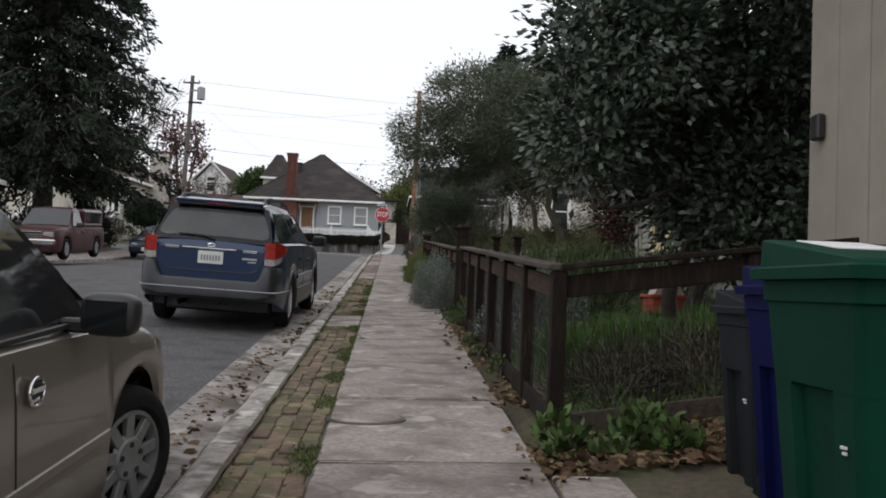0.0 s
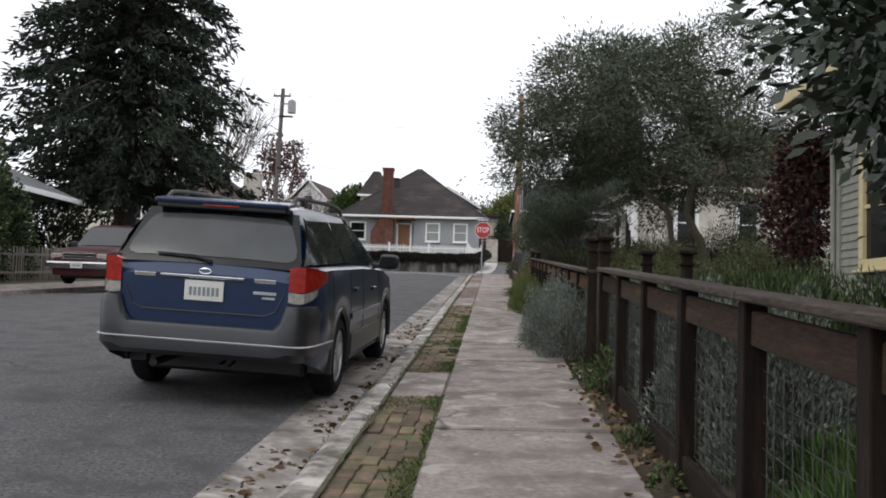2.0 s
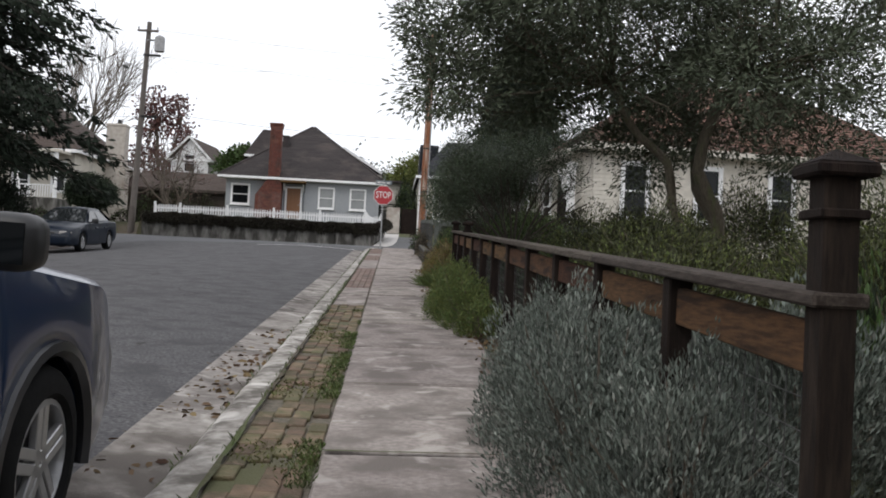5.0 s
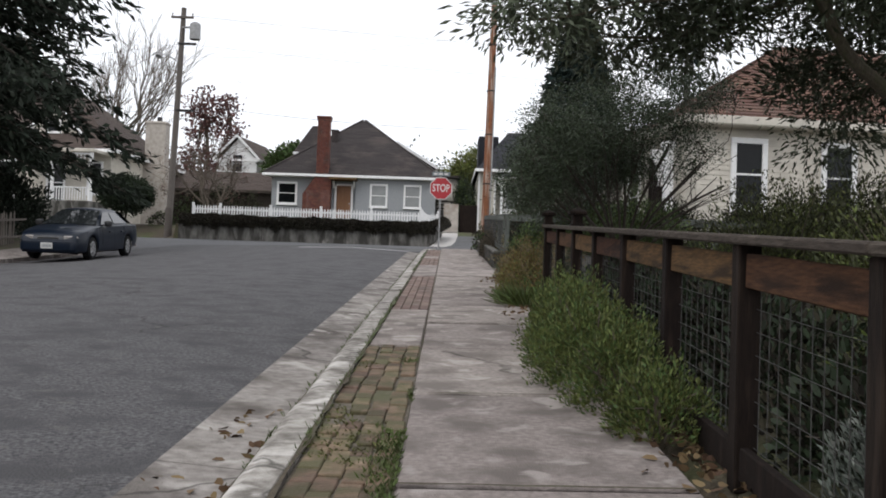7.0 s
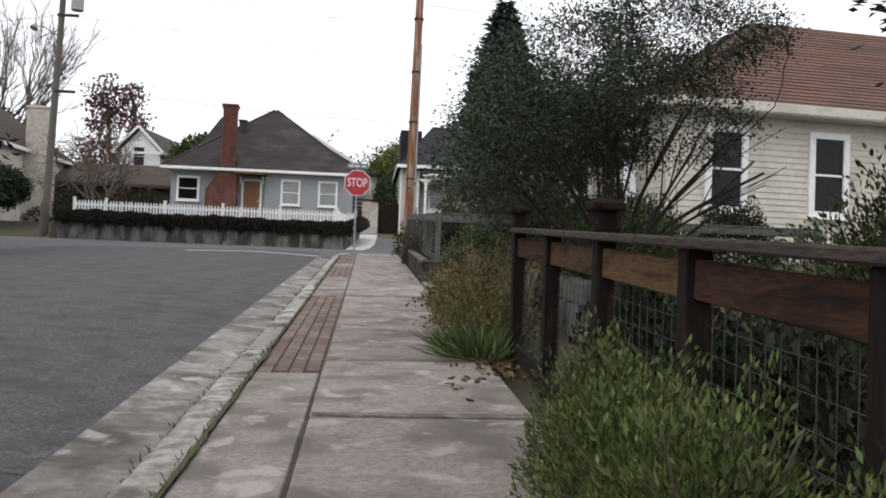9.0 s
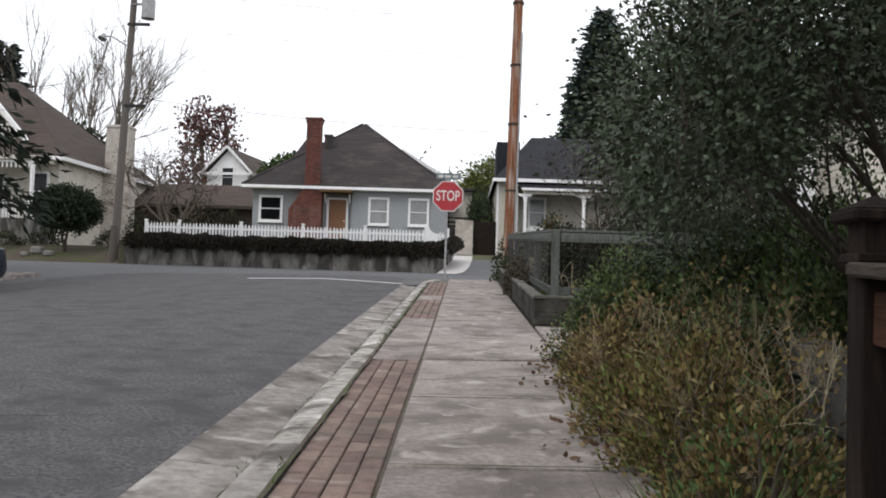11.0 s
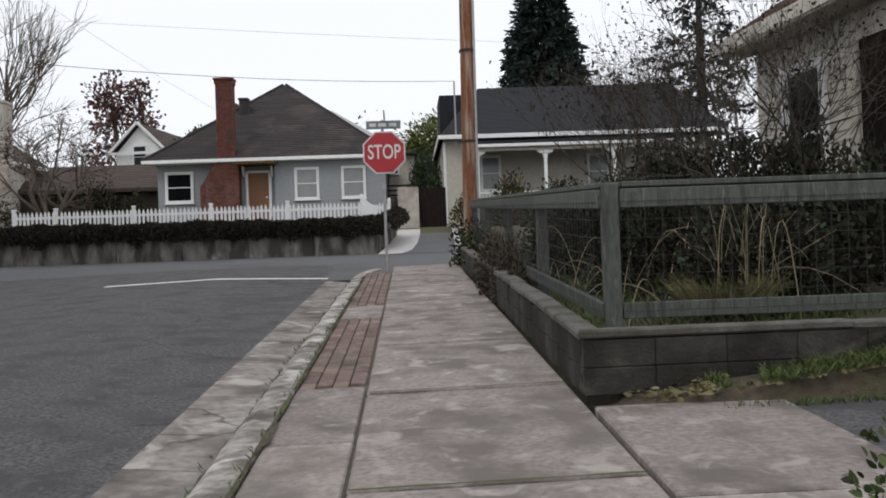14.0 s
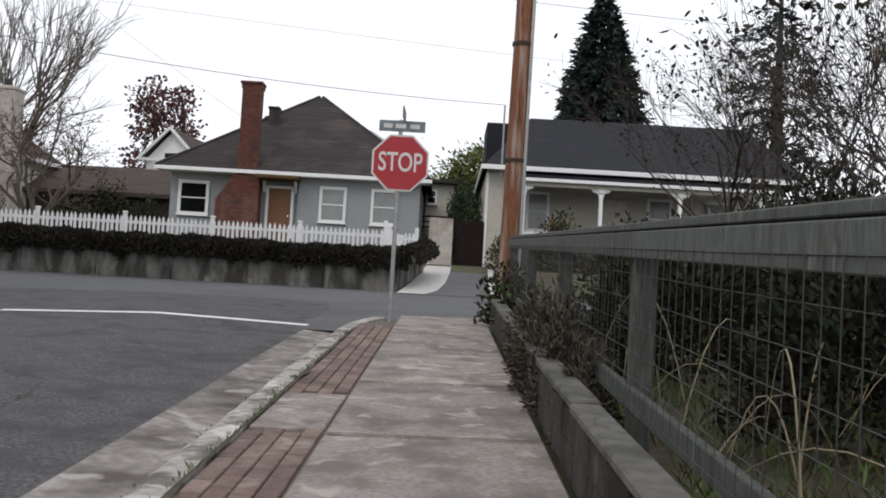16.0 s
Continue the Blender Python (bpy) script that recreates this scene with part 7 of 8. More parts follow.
rb = broadleaf("round clipped camellia bush on a short trunk", [([(-16.4, 61.0, 3.7), (-16.35, 61.0, 4.3), (-16.2, 61.05, 4.9)], 0.07), ([(-16.4, 61.0, 3.7), (-16.55, 61.0, 4.4), (-16.7, 60.9, 4.9)], 0.06)], [((-16.4, 61.0, 5.45), (1.28, 1.28, 0.95))], 620, 22, 0.13, 0.12, 0.07, L_SHRUB, BARK, 14, 0.03)
bush("mixed low garden shrubs by the cottage", [(-17.9, 62.4, 0.7, 0.7), (-14.9, 62.0, 0.6, 0.7), (-19.4, 61.8, 0.8, 0.6), (-13.9, 62.4, 0.6, 1.5)], L_HEDGE, 0.10, 0.05, 800, leaf2=L_GREEN)
for x, y, s in ((-17.5, 60.9, 0.32), (-16.9, 60.6, 0.24), (-17.9, 60.6, 0.2)):
    bb = Build().box((x, y, yard(x, y) + s * 0.4), (s * 1.6, s * 1.2, s), s * 0.35)
    tagged(part("garden_stone", bb, STONE, smooth=True), "rounded pale garden stone beside the camellia", "stone", "garden stones")
bare_tree("slender grey bare tree in front of the brown garage", -12.2, 61.6, 5.2, 0.4, TWIG, 5, 3, 0.10, 0.6, None, L_AUTUMN, 900, 0.10)
bush("tangled vines climbing over the low garage", [(-14.6, 74.0, 1.3, 3.0), (-16.4, 74.2, 1.1, 2.6), (-12.6, 73.6, 0.8, 2.3)], L_OLIVEDARK, 0.14, 0.07, 700, stems=False, name="climber", category="climber", leaf2=L_HEDGE, share=0.5)
bare_tree("tall leafless fan-shaped tree behind the cottage", -30.5, 92.0, 21.0, 0.5, TWIG, 4, 8, 0.15, 0.28, 5.0)
broadleaf("dark evergreen tree behind the chimney", [([(-30, 88, 5), (-30, 88, 9)], 0.3)], [((-30, 88, 11.3), (4.2, 3, 2.4))], 420, 30, 0.45, 0.4, 0.26, L_SHRUB, BARK, 10, 0.1)
broadleaf("slender reddish autumn tree", [([(-28.7, 124, 5), (-28.9, 124, 13), (-29.5, 124, 20)], 0.3), ([(-28.7, 124, 5), (-27.5, 124, 13), (-26.4, 124, 20)], 0.25)], [((-29.8, 124, 20.2), (1.6, 1.6, 3.6)), ((-26.6, 124, 19.0), (1.2, 1.5, 3.6)), ((-30.2, 124, 14.0), (1.9, 1.6, 2.6)), ((-28, 124, 12), (2.0, 2, 2.4))], 230, 14, 0.5, 0.42, 0.3, L_AUTUMN, TWIG, 40, 0.08)
broadleaf("bushy green tree behind the grey cottage", [([(-13.5, 96, 5), (-13.5, 96, 9)], 0.2)], [((-13.5, 96, 11.0), (2.6, 2.2, 2.0))], 260, 26, 0.3, 0.35, 0.2, L_GREEN, BARK, 10, 0.06)
broadleaf("yellow-green bamboo clump beside the cottage", [([(2.2, 84, 5), (2.2, 84, 8)], 0.1)], [((2.4, 84, 9.3), (2.6, 2, 2.3)), ((4.2, 84, 8.0), (1.8, 2, 2.6))], 320, 26, 0.35, 0.42, 0.12, L_YELLOW, TWIG, 26, 0.04)
bare_tree("pale bare tree far behind the roofs", -1.5, 112, 11, 0.4, TWIG, 4, 4, 0.10, 0.45, 5.0, L_OLIVE, 700, 0.4)
broadleaf("dull green trees behind the rooftops", [([(3.5, 118, 5), (3.5, 118, 10)], 0.3)], [((3.0, 118, 11.2), (5.0, 3, 3.2))], 260, 24, 0.5, 0.5, 0.3, L_OLIVE, BARK, 10, 0.1)
conifer("tall dense far conifer above the roof", 18.5, 145, 37.0, 9.2, 0.12, L_FIR2, 40, 11, 90, 1.15, 0.42, 0.12, 0.22, 0.85)
conifer("open layered cedar with sparse flat boughs", 17.2, 80, 18.5, 4.2, 0.25, L_FIR2, 15, 5, 60, 0.5, 0.17, 0.06, 0.6, 0.7)
conifer("dark conifer far behind the cottage", -50, 120, 24.0, 5.0, 0.15, L_FIR2, 22, 9, 60, 1.0, 0.4, 0.15, 0.3, 0.85)
bush("green and bare shrubs before the porch", [(4.3, 63.6, 0.9, 1.9), (6.2, 63.4, 1.0, 1.5), (2.4, 61.6, 0.5, 1.2), (8.2, 63.6, 1.1, 1.6)], L_SHRUB, 0.14, 0.07, 700, leaf2=L_RUST)
bush("dark evergreen growth beside the drive gate", [(1.25, 72.5, 0.8, 3.6), (1.6, 69.5, 0.5, 2.8), (1.2, 74.5, 0.9, 4.4)], L_SHRUB, 0.14, 0.08, 900, stems=False, leaf2=L_BRAMBLE, share=0.2)
gate = thing("drive_gate", label="weathered board gate at the top of the drive", category="gate")
part("gate_panel", Build().box((0.38, 63.3, 4.93), (0.78, 0.08, 1.5), 0.01), CHIMWHITE, gate)
part("gate_leaf", Build().box((1.32, 63.5, 4.9), (0.95, 0.08, 1.5), 0.01), FENCEWOOD, gate)
def drive_z(x, y, lift):
    return max(hill(min(y, 57.6)) - 0.094, far_ground(0.5, y, 57.62)) + lift
sheet("drive_strip", Build().grid([[(x0 + (x1 - x0) * k, y, drive_z(0.5, y, 0.022)) for k in (0, 0.5, 1)] for y, x0, x1 in ((56.5, -0.60, 0.12), (57.6, -0.50, 0.42), (59.0, -0.3, 0.62), (61.0, -0.12, 0.74), (63.2, 0.02, 0.78))]), PALEDRIVE, "pale concrete drive between the houses", "driveway")
sheet("drive_asphalt", Build().grid([[(x, y, drive_z(x, y, 0.010)) for x in (-0.3, 0.9, 1.9)] for y in (56.6, 57.6, 59.0, 61.0, 63.4)]), ASPHALT2, "grey asphalt drive between the houses", "driveway")
sheet("drive_kerb", Build().grid([[(x + 0.03 * (y - 56.6), y, drive_z(x, y, z)) for x, z in ((1.75, -0.1), (1.75, 0.10), (1.92, 0.10), (1.92, -0.1))] for y in (56.9, 58.5, 60.5, 63.0)]), PALEDRIVE, "pale concrete edging beside the drive", "kerb")

# gardens along the path
broadleaf("large dark-leaved evergreen tree over the fence", [([(3.4, 7.6, Z(3.4, 7.6) - 0.1), (3.3, 7.4, 1.3), (3.7, 7.2, 2.1), (4.0, 7.0, 2.8)], 0.085), ([(3.45, 7.65, Z(3.4, 7.6)), (3.9, 7.8, 1.6), (4.3, 7.6, 2.6)], 0.09)], [((3.8, 7.2, 3.7), (1.6, 1.9, 1.45)), ((3.0, 7.2, 3.3), (0.95, 1.2, 1.1)), ((4.4, 5.8, 4.4), (1.5, 1.5, 1.5)), ((3.9, 8.3, 2.9), (0.9, 1.0, 0.9)), ((4.2, 6.6, 2.1), (1.2, 1.4, 0.6)), ((4.5, 8.7, 2.3), (1.1, 1.0, 0.9)), ((3.7, 8.0, 2.5), (0.8, 0.8, 0.6)), ((2.45, 6.2, 3.5), (0.75, 0.9, 1.0)), ((2.15, 6.35, 2.6), (0.42, 0.6, 0.42))], 2000, 34, 0.16, 0.105, 0.048, L_DARK, BARK, 40, 0.05)
broadleaf("spreading grey-green olive tree with forked trunk", [([(5.0, 22.6, Z(5.0, 22.6) - 0.1), (4.85, 22.5, 2.1), (4.95, 22.4, 2.7), (4.6, 22.3, 3.4), (4.75, 22.2, 4.2), (5.2, 22.2, 4.9)], 0.12), ([(4.95, 22.6, Z(5.0, 22.6)), (4.7, 22.5, 2.3), (4.35, 22.5, 2.75), (4.15, 22.4, 3.5), (3.6, 22.3, 4.0), (3.3, 22.3, 4.6)], 0.09), ([(5.0, 22.7, Z(5.0, 22.6)), (5.2, 23.0, 2.5), (5.0, 23.6, 3.3), (5.15, 24.2, 4.3)], 0.08)],
          [((3.2, 22.6, 5.7), (2.2, 2.6, 1.6)), ((5.6, 22.0, 6.3), (2.2, 2.4, 1.4)), ((1.8, 23.4, 5.1), (1.2, 1.8, 1.0)), ((4.4, 24.6, 6.5), (2.3, 2.2, 1.4)), ((2.4, 20.6, 5.8), (1.4, 1.5, 0.9)), ((5.0, 23.2, 4.5), (1.5, 1.5, 0.8)), ((6.2, 22.0, 4.2), (1.0, 1.4, 1.2)), ((4.2, 24.0, 3.9), (0.6, 0.9, 0.7)), ((0.95, 21.8, 4.35), (0.6, 0.8, 0.5)), ((1.1, 22.4, 5.3), (0.8, 1.1, 0.7)), ((2.2, 22.8, 4.6), (0.8, 1.0, 0.6)), ((5.0, 20.4, 4.4), (1.3, 0.9, 0.6))], 1750, 52, 0.15, 0.11, 0.030, L_OLIVE, BARKOLIVE, 110, 0.024, twigs=3)
fork = Vector((2.7, 27.5, 2.42))
reach = [(1.9, 27.0, 2.75), (3.5, 27.2, 2.8), (4.1, 27.3, 3.3), (1.55, 26.9, 3.0), (1.35, 27.2, 3.3), (1.75, 26.7, 3.5), (2.0, 27.4, 3.75), (2.3, 26.9, 3.95), (2.7, 27.9, 4.05), (2.95, 27.1, 4.0), (3.35, 27.5, 3.9), (3.75, 27.3, 3.6), (3.9, 27.6, 3.1), (2.2, 28.3, 3.6), (1.9, 28.7, 3.4), (3.3, 27.0, 3.5), (2.5, 27.2, 3.7)]
fan = [([(2.7, 27.5, Z(2.7, 27.5) - 0.1), (2.69, 27.5, 2.1), fork], 0.085)]
for q in reach:
    q = Vector(q)
    mid = fork.lerp(q, 0.45) + Vector((rs.uniform(-0.1, 0.1), rs.uniform(-0.1, 0.1), rs.uniform(-0.16, 0.02)))
    fan.append(([fork - Vector((0, 0, rs.uniform(0.05, 0.45))), mid, q], rs.uniform(0.015, 0.026)))
    for _ in range(4):
        off = Vector((rs.uniform(-0.5, 0.5), rs.uniform(-0.4, 0.4), rs.uniform(0.0, 0.4)))
        fan.append(([mid.lerp(q, rs.uniform(0, 0.5)), mid.lerp(q, 0.7) + off * 0.5, q + off], rs.uniform(0.005, 0.010)))
broadleaf("multi-stemmed dark shrub tree with bare lower limbs", fan, [((1.68, 26.8, 3.68), (0.54, 0.55, 0.42)), ((1.32, 26.8, 3.3), (0.26, 0.3, 0.24)), ((1.3, 26.9, 3.15), (0.4, 0.5, 0.35)), ((2.2, 27.0, 4.15), (1.0, 0.9, 0.5)), ((3.2, 27.3, 4.55), (1.0, 1.0, 0.32)), ((1.75, 28.3, 3.75), (0.65, 0.7, 0.6)), ((1.95, 29.2, 3.6), (0.6, 0.7, 0.7)), ((2.2, 29.9, 3.2), (0.6, 0.6, 0.7)), ((1.35, 27.7, 3.35), (0.4, 0.55, 0.42)), ((2.4, 28.6, 4.1), (0.8, 0.7, 0.5)), ((2.6, 29.6, 4.0), (0.8, 0.7, 0.6)), ((3.1, 27.6, 3.85), (0.95, 0.7, 0.5)), ((2.4, 27.5, 3.6), (0.6, 0.5, 0.4))], 1650, 56, 0.10, 0.036, 0.020, L_TREE, BARK, 60, 0.010, twigs=2)
broadleaf("purple-leaved small tree beside the bungalow", [([(5.1, 16.6, Z(5.1, 16.6) - 0.1), (5.1, 16.6, 2.2), (5.15, 16.6, 2.9)], 0.04)], [((5.15, 16.7, 3.0), (0.4, 0.6, 0.85)), ((5.4, 16.9, 3.8), (0.4, 0.5, 0.6))], 260, 22, 0.13, 0.09, 0.05, L_RED, BARK, 30, 0.02)
for x, y, r, h in [(1.30, 12.75, 0.42, 0.72), (1.22, 13.55, 0.45, 0.82), (1.20, 14.5, 0.45, 0.78), (1.42, 15.4, 0.45, 0.72), (1.5, 16.2, 0.42, 0.55)]:
    tagged(bush("silvery grey lavender bush spilling over the path", [(x, y, r, h), (x + 0.25, y + 0.3, r * 0.8, h * 0.85)], L_SILVER, 0.034, 0.009, 24000, upright=0.9, leaf2=L_SILVERPALE, share=0.16), group="lavender bushes")
for x, y, r, h in [(1.95, 7.3, 0.48, 0.85), (1.9, 8.4, 0.5, 0.85), (1.95, 9.3, 0.5, 0.85), (1.92, 10.2, 0.48, 0.8), (2.1, 13.6, 0.6, 0.8), (2.05, 15.0, 0.55, 0.7), (2.1, 17.6, 0.5, 0.4)]:
    tagged(bush("silvery grey lavender bush behind the fence mesh", [(x, y, r, h)], L_SILVER, 0.042, 0.012, 24000, upright=0.9, leaf2=L_SILVERPALE, share=0.14), group="lavender bushes")
for x, y, r, h in [(1.26, 18.9, 0.28, 0.36), (1.20, 19.5, 0.34, 0.50), (1.14, 20.2, 0.38, 0.60), (1.12, 20.9, 0.38, 0.64), (1.16, 21.6, 0.36, 0.62), (1.22, 22.3, 0.30, 0.60)]:
    tagged(bush("feathery green coyote bush growing through the fence", [(x, y, r, h)], L_BUSH, 0.034, 0.011, 20000, upright=0.5, leaf2=L_GREEN, share=0.35), group="feathery bushes")
bush("low weeds along the fence foot", [(1.30, 11.0, 0.15, 0.18), (1.52, 10.75, 0.24, 0.34), (1.34, 10.3, 0.12, 0.18), (1.3, 8.2, 0.1, 0.10), (1.36, 6.1, 0.10, 0.18), (1.3, 7.2, 0.08, 0.12)], L_GREEN, 0.05, 0.018, 6000)
for x, y, r, h, lf in [(1.48, 26.6, 0.40, 0.42, L_GREEN), (1.42, 27.3, 0.44, 0.62, L_YELLOW), (1.38, 28.1, 0.42, 0.50, L_BUSH), (1.38, 28.9, 0.40, 0.58, L_RUST), (1.38, 29.8, 0.36, 0.42, L_BUSH)]:
    tagged(bush("dry rusty and yellow-green shrub at the path edge", [(x, y, r, h), (x + 0.1, y + 0.3, r * 0.7, h * 1.2)], L_RUST, 0.034, 0.016, 6500, leaf2=lf, share=0.35, upright=0.5), group="dry shrubs")
for x, y, h in ((1.72, 26.75, 0.95), (1.45, 27.2, 0.85), (1.75, 27.7, 1.05), (1.4, 28.3, 0.95), (1.7, 28.9, 1.1), (1.45, 29.4, 0.85)):
    tagged(bare_tree("tall twiggy dry stems with a few brown leaves", x, y, h, 0.35, DRYSTEM, 3, 4, 0.006, 0.45, yard(x, y), L_RUST, 260, 0.036, "shrub"), group="dry stems")
bush("dense dark green bramble bank", [(1.9, 28.4, 0.45, 0.6), (1.85, 29.2, 0.5, 0.7), (1.75, 30.2, 0.5, 0.75), (2.7, 28.6, 0.8, 1.0), (2.6, 29.8, 0.8, 1.2), (2.5, 31.0, 0.7, 1.1), (3.5, 30.4, 1.0, 1.3), (3.2, 32.0, 0.6, 0.9)], L_BRAMBLE, 0.05, 0.027, 6000, leaf2=L_SHRUB, share=0.2)
bush("small-leaved green bramble mound beside the driveway", [(1.76, 31.1, 0.60, 0.92), (1.85, 30.6, 0.55, 0.98), (2.3, 31.5, 0.55, 0.75)], L_BRAMBLE, 0.034, 0.019, 14000, leaf2=L_SHRUB, share=0.35, upright=0.2)
bush("dark low undergrowth behind the fence mesh", [(2.0, 18.0, 0.5, 0.5), (2.0, 19.0, 0.5, 0.6), (2.05, 20.0, 0.5, 0.65), (2.0, 21.0, 0.5, 0.65), (2.05, 22.0, 0.5, 0.65), (2.0, 23.0, 0.5, 0.6), (2.0, 24.0, 0.5, 0.6), (2.1, 16.8, 0.5, 0.5)], L_SHRUB, 0.06, 0.028, 4200, leaf2=L_HEDGE, share=0.4)
tuft = thing("grass_clump", label="strappy green iris clump beside the post", category="plant")
n = 850
a = rng.uniform(0, 6.28, n)
leaves("blade_tuft", np.stack([1.2 + 0.26 * np.cos(a) * rng.uniform(0, 1, n), 25.9 + 0.45 * rng.uniform(-1, 1, n), np.full(n, g(1.4, 25.3))], 1), np.stack([np.cos(a) * 0.7, np.sin(a) * 0.7, rng.uniform(0.15, 1.0, n)], 1), 0.36, 0.013, L_GRASS, tuft)["kind"] = "stuff"
for x, y, h in ((3.0, 18.2, 0.85), (4.6, 17.6, 0.9), (3.5, 20.3, 1.1), (5.6, 19.4, 1.3), (3.5, 23.6, 1.25), (4.7, 24.8, 1.3), (5.9, 24.0, 1.6), (5.6, 26.8, 0.9)):
    tagged(bush("broad olive-brown garden shrub behind the fence", [(x, y, 1.1, h), (x + 0.6, y + 0.7, 0.9, h * 0.9)], L_OLIVEDARK, 0.05, 0.018, 4600, leaf2=L_BUSH, share=0.3), group="garden shrubs")
for x, y in ((3.0, 10.6), (3.4, 12.4), (4.1, 13.6), (3.2, 14.6), (4.4, 11.6)):
    tagged(bush("spiky green rosemary bush in the garden", [(x, y, 0.75, 0.75)], L_GREEN, 0.11, 0.018, 2600, upright=1.2, leaf2=L_SHRUB, share=0.4), group="rosemary bushes")
bush("leafy green weeds at the planting bed", [(1.46, 3.3, 0.16, 0.13), (1.85, 3.2, 0.20, 0.24), (1.98, 3.05, 0.16, 0.16), (1.62, 3.05, 0.10, 0.10), (1.40, 3.6, 0.10, 0.14)], L_GREEN, 0.085, 0.045, 3500, upright=0.4)
bush("tangled brown-green stems behind the fence return", [(2.0, 4.5, 0.5, 0.34), (2.7, 4.5, 0.6, 0.36), (3.4, 4.7, 0.6, 0.38), (2.3, 5.2, 0.5, 0.36), (3.0, 5.4, 0.6, 0.38)], L_HEDGE, 0.09, 0.008, 4200, upright=0.3, leaf2=L_FERN, share=0.3)
bush("long bright green grass on the lawn behind the fence", [(2.0, 6.0, 0.5, 0.34), (2.7, 6.2, 0.6, 0.36), (3.4, 6.3, 0.6, 0.36), (2.4, 7.0, 0.6, 0.24), (3.2, 7.2, 0.7, 0.16), (4.1, 6.9, 0.7, 0.2)], L_LAWN, 0.12, 0.009, 9000, upright=1.4, stems=False, category="grass", name="grass_clump")
# walled garden by the crossing
bush("dark bramble thicket behind the wire fence", [(3.0, 36.4, 0.7, 0.9), (4.4, 36.6, 0.9, 1.2), (5.6, 36.2, 0.8, 1.2), (2.9, 38.4, 0.8, 1.1), (4.2, 38.8, 1.0, 1.4), (2.6, 40.6, 0.7, 1.1), (3.9, 41.2, 1.0, 1.5), (2.8, 43.2, 0.8, 1.2), (4.4, 44.0, 1.0, 1.4), (7.4, 36.0, 0.9, 1.2)], L_HEDGE, 0.06, 0.032, 4600, leaf2=L_SHRUB, share=0.35, stems=False)
dry = thing("dry_stems", label="clump of tall dry straw-coloured stems", category="plant")
b = Build()
for _ in range(26):
    x, y = 2.75 + rng.normal() * 0.12, 36.0 + rng.normal() * 0.15
    d = rng.normal(size=2) * 0.22
    z0, hh = hill(y) + 0.25, rng.uniform(0.5, 1.05)
    b.tube([(x, y, z0), (x + d[0] * 0.3, y + d[1] * 0.3, z0 + hh * 0.6), (x + d[0], y + d[1], z0 + hh)], [0.004, 0.003, 0.0015], 3, False)
tagged(part("woody_growth", b, DRYSTEM, dry), kind="stuff")
tus = thing("grass_clump", label="pale dry grass tussock behind the wire", category="plant")
n = 700
a = rng.uniform(0, 6.28, n)
tagged(leaves("blade_tuft", np.stack([2.5 + 0.25 * np.cos(a) * rng.uniform(0, 1, n), 35.75 + 0.25 * np.sin(a) * rng.uniform(0, 1, n), np.full(n, hill(35.7) + 0.28)], 1), np.stack([np.cos(a) * 0.8, np.sin(a) * 0.8, np.full(n, 0.9)], 1), 0.34, 0.008, L_STRAW, tus), kind="stuff")
for x, y, h in ((3.9, 38.4, 3.9), (4.6, 40.4, 4.3), (3.5, 42.0, 3.9), (4.4, 44.0, 4.2)):
    tagged(bare_tree("twiggy half-bare shrub in the walled garden", x, y, h, 0.4, BARK, 4, 5, 0.02, 0.42, hill(y) + 0.2, L_HEDGE, 700, 0.055, "shrub"), group="twiggy shrubs")
bush("weeds spilling over the low wall", [(1.5, 45.8, 0.4, 0.8), (1.55, 44.8, 0.3, 0.6), (1.5, 43.2, 0.2, 0.35)], L_HEDGE, 0.08, 0.04, 2500, leaf2=L_GREEN)

# withered fern clumps in the gap between wall and fence
for x, y, r, h in ((1.43, 42.0, 0.22, 0.62), (1.42, 41.2, 0.24, 0.68), (1.41, 40.3, 0.26, 0.72), (1.42, 39.5, 0.24, 0.66), (1.44, 38.7, 0.18, 0.58)):
    tagged(bush("withered grey-brown fern clump above the low wall", [(x, y, r, h)], L_FERN, 0.07, 0.016, 9000, upright=0.1, leaf2=L_HEDGE, share=0.35, category="plant", name="fern"), group="withered ferns")
canes = thing("bramble", label="long arching bare bramble canes behind the wire", category="plant")
b = Build()
for k in range(30):
    x0_, y0_ = rng.uniform(1.75, 3.2), rng.uniform(35.5, 39.5)
    z0_ = yard(x0_, y0_)
    dx_, dy_, up_ = rng.uniform(-0.9, 0.9), rng.uniform(-1.1, 0.9), rng.uniform(0.35, 0.95)
    if x0_ + dx_ < 1.62:
        dx_ = 1.66 - x0_
    pts = [(x0_ + dx_ * q, y0_ + dy_ * q, z0_ + up_ * 4 * q * (1 - q * 0.93) * 0.8) for q in np.linspace(0, 1, 9)]
    b.tube(pts, [0.006 - 0.004 * q for q in np.linspace(0, 1, 9)], 4, False)
tagged(part("cane_tangle", b, DRYSTEM, canes), kind="stuff")

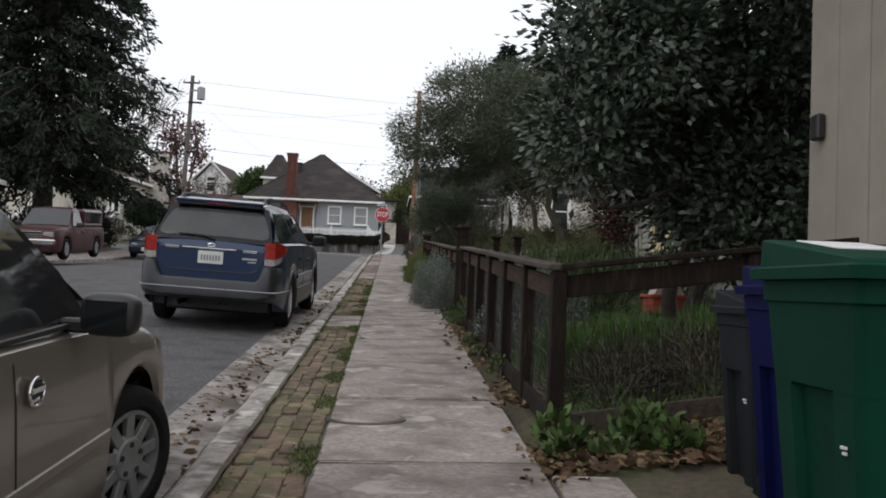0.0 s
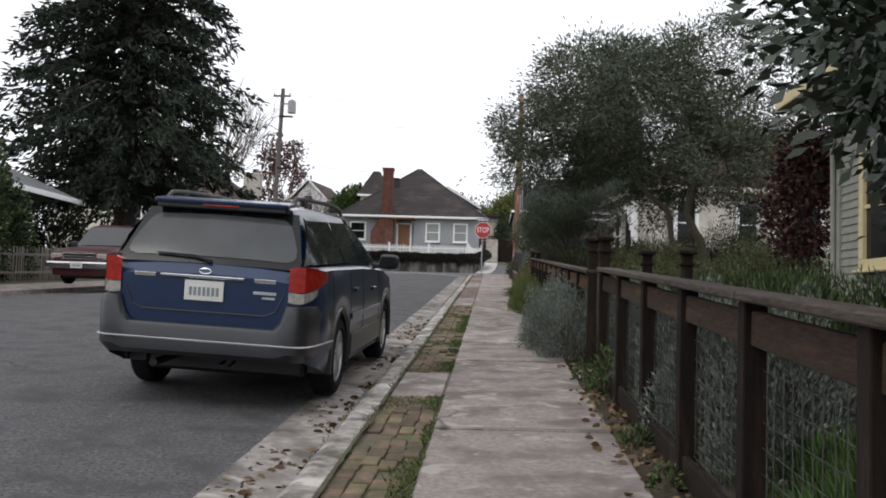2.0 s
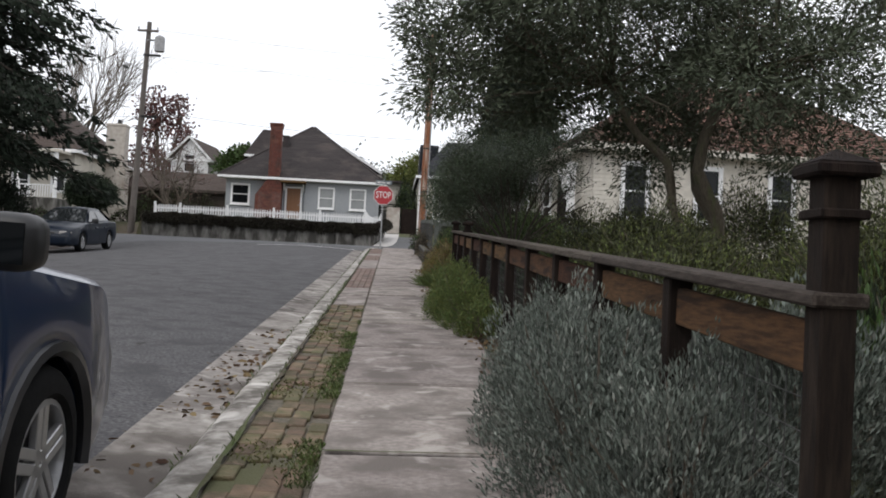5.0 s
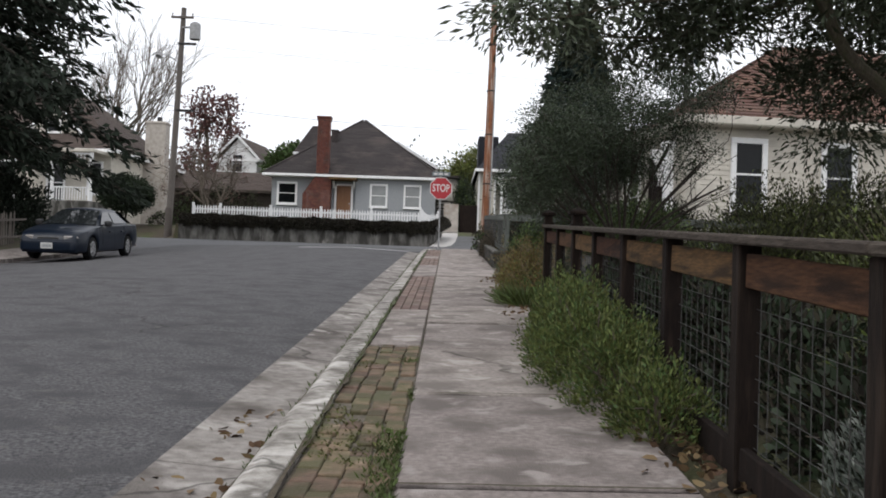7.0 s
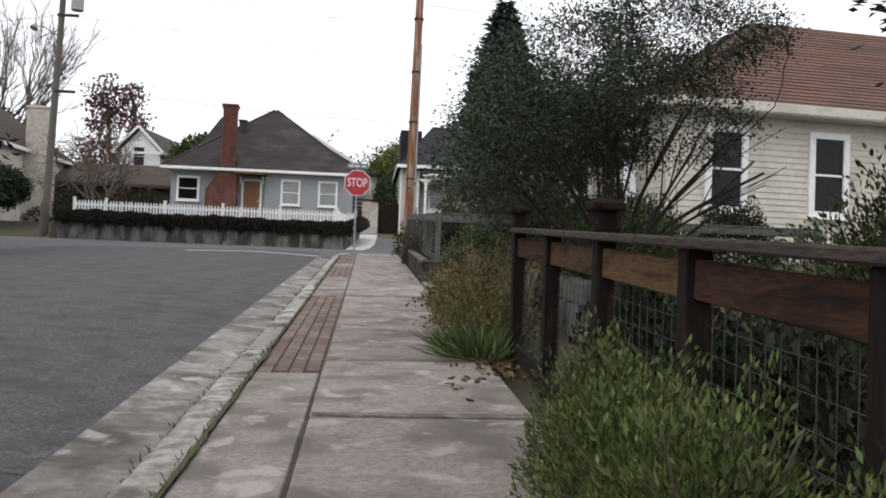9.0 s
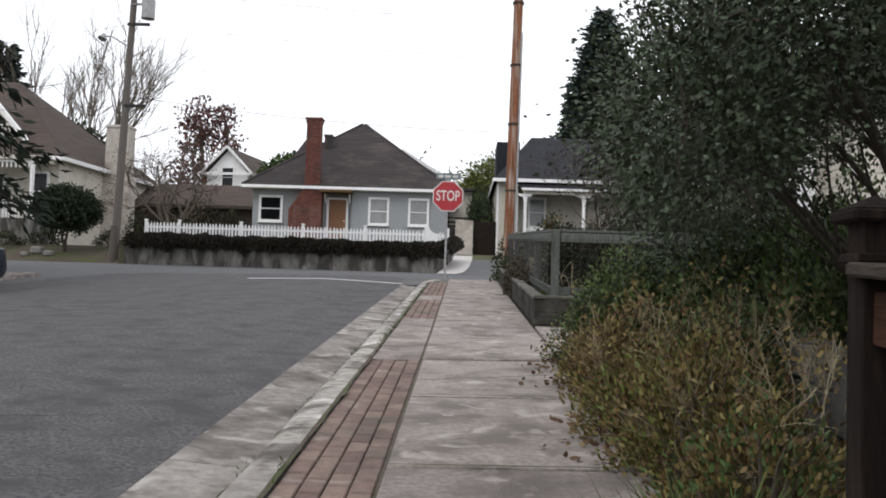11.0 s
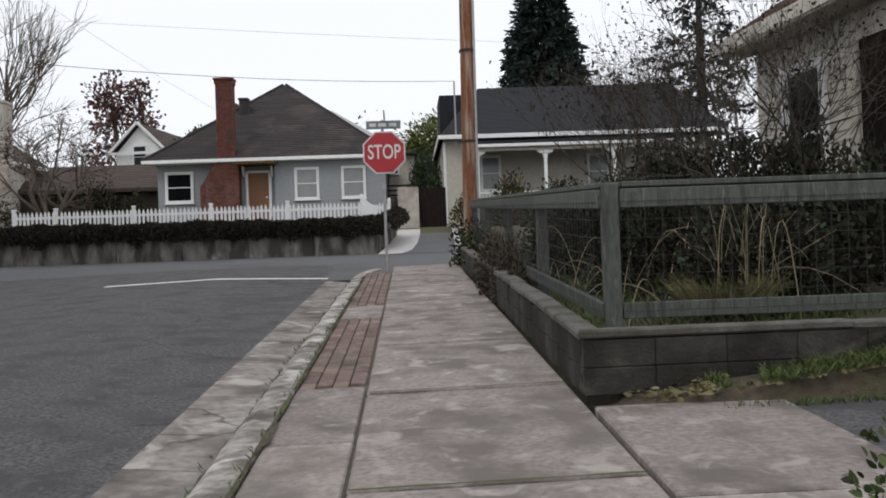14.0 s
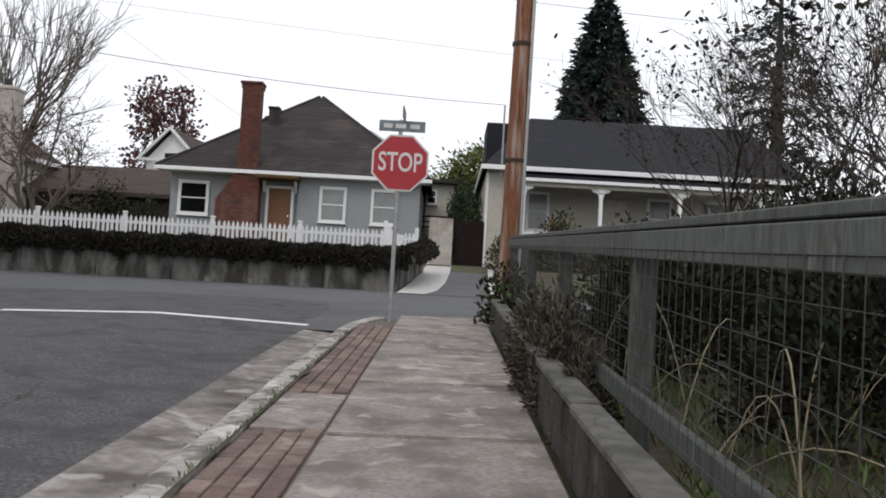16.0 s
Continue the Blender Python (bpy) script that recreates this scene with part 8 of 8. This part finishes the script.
# grass, litter and moss: past counting
def scatter(name, n, xr, yr, rel, length, width, material, label, up=0.1, category="leaf litter", edge=None, floor=-0.15):
    x, y = rng.uniform(*xr, n), rng.uniform(*yr, n)
    if edge is not None:
        x = xr[0] + (xr[1] - xr[0]) * rng.uniform(0, 1, n) ** edge
    keep = np.array([noise.noise(Vector((float(a) * 1.3, float(c) * 0.9, 3.0))) > floor for a, c in zip(x, y)])
    x, y = x[keep], y[keep]
    m = len(x)
    z = np.array([rel(float(a), float(c)) for a, c in zip(x, y)]) + 0.008
    a = rng.uniform(0, 6.28, m)
    ob = leaves(name, np.stack([x, y, z], 1), np.stack([np.cos(a), np.sin(a), np.full(m, up)], 1), length, width, material)
    return tagged(ob, label, category, kind="stuff")
walk_z = lambda x, y: g(x, y)
scatter("leaf_litter", 2600, (1.0, 1.42), (2.4, 32), walk_z, 0.06, 0.035, L_LITTER, "brown fallen leaves along the fence foot", 0.15, edge=0.35)
scatter("leaf_litter", 900, (-1.1, -0.68), (3, 20), lambda x, y: hill(y) - 0.125, 0.07, 0.04, L_LITTER, "brown fallen leaves in the gutter", 0.15, edge=2.0)
scatter("leaf_litter", 900, (1.3, 2.4), (2.75, 3.7), lambda x, y: yard(x, y) + 0.03, 0.09, 0.05, L_LITTER, "brown fallen leaves on the planting bed", 0.2)
for y0, y1 in ((1.0, 9.9), (11.4, 21.9)):
    k = int((y1 - y0) * 520)
    scatter("grass", k, (-0.43, -0.02), (y0, y1), lambda x, y: g(x, y) - 0.012, 0.022, 0.009, L_MOSS, "low moss between old bricks", 0.7, "moss", floor=0.10)
    scatter("grass", k, (-0.16, 0.012), (y0, y1), lambda x, y: g(x, y) - 0.012, 0.034, 0.008, L_GRASS, "short grass along the footpath edge", 1.2, "grass", edge=0.5, floor=0.0)
scatter("grass", 900, (-0.46, -0.41), (8, 44), lambda x, y: hill(y) + 0.01, 0.045, 0.008, L_GRASS, "weeds in the crack behind the kerb", 1.3, "grass")
scatter("grass", 1500, (-0.72, -0.64), (8, 44), lambda x, y: hill(y) - 0.118, 0.05, 0.008, L_GRASS, "tufts of grass in the kerb joint", 1.3, "grass")
scatter("leaf_litter", 1500, (0.75, 1.5), (24, 31), walk_z, 0.05, 0.03, L_LITTER, "brown fallen leaves below the dry shrubs", 0.15, edge=0.4)
scatter("grass", 9000, (1.9, 8.0), (34.0, 34.4), lambda x, y: yard(x, y) + 0.02, 0.07, 0.01, L_GRASS, "green grass strip along the low wall", 1.2, "grass")
scatter("grass", 14000, (1.7, 5.0), (35.3, 46), lambda x, y: yard(x, y) + 0.02, 0.14, 0.012, L_GRASS, "uncut grass in the walled garden", 1.4, "grass")
scatter("grass", 14000, (1.6, 5.0), (4.0, 11), lambda x, y: yard(x, y) + 0.0, 0.12, 0.012, L_LAWN, "uncut lawn behind the fence", 1.4, "grass")
deb = scatter("leaf_litter", 420, (1.4, 3.4), (34.1, 34.45), lambda x, y: yard(x, y) + 0.02, 0.06, 0.03, L_STRAW, "pale dry debris along the low wall", 0.1)

# ---- brick strips, last ----
bricks = thing("brick_strip", label="mossy worn brick strip between kerb and footpath", category="paving", kind="structure")
def lay(y0, y1, bl, bw, mat_one, mat_run, as_parts, along_y, moss):
    me = Build().box((0, 0, 0), ((bw, bl, 0.06) if along_y else (bl, bw, 0.06)), 0.006).mesh("brick", mat_one)
    run = Build()
    sx_, sy_ = (bw, bl) if along_y else (bl, bw)
    nx = max(1, int(0.425 / (sx_ + 0.008)))
    gx_ = 0.425 / nx
    col = 0
    r = 0
    y = y0
    while y < y1 - sy_ * 0.5:
        for i in range(nx):
            x = -0.432 + gx_ * (i + 0.5) + (rs.uniform(-0.012, 0.012) if moss > 0.004 else 0)
            if moss > 0.004 and rs.random() < 0.08:
                continue
            yy = y + sy_ / 2 + (sy_ / 2 if along_y and i % 2 else 0)
            if yy + sy_ / 2 > y1 + 0.02:
                continue
            z = g(x, yy) - 0.035 + rs.uniform(-moss, moss)
            m = Matrix.Translation((x, yy, z)) @ pose(0, 0, 0, SL + rs.uniform(-1.5, 1.5) * moss * 80, rs.uniform(-1.5, 1.5) * moss * 80, rs.uniform(-2, 2) * moss * 80)
            if as_parts:
                ob = part("brick", me, None, bricks)
                ob.matrix_world = m
            else:
                run.box((0, 0, 0), (sx_, sy_, 0.06), 0.006)
                k = len(run.v) - 24
                run.v[k:] = [tuple(m @ Vector(p)) for p in run.v[k:]]
        y += sy_ + 0.008
        r += 1
    if not as_parts:
        tagged(part("brick_run", run, mat_run, bricks), kind="stuff")
lay(-4.0, 3.0, 0.195, 0.098, BRICK_OLD, BRICK_OLD_S, False, True, 0.006)
lay(3.0, 9.93, 0.195, 0.098, BRICK_OLD, BRICK_OLD_S, True, True, 0.006)
lay(11.37, 15.0, 0.195, 0.098, BRICK_OLD, BRICK_OLD_S, True, True, 0.006)
lay(15.0, 21.98, 0.195, 0.098, BRICK_OLD, BRICK_OLD_S, False, True, 0.006)
lay(24.97, 31.08, 0.20, 0.098, BRICK_RED, BRICK_RED_S, True, True, 0.002)
lay(35.17, 38.78, 0.20, 0.098, BRICK_RED, BRICK_RED_S, True, True, 0.002)
lay(39.97, 45.2, 0.20, 0.098, BRICK_RED, BRICK_RED_S, False, True, 0.002)
tagged(part("strip_bed", Build().grid([[(x, y, g(x, y) - 0.022) for x in (-0.44, 0.005)] for y in np.arange(-6, 46.6, 1.0)]), JOINTSAND), "sandy soil bed under the brick strip", "ground", kind="structure")
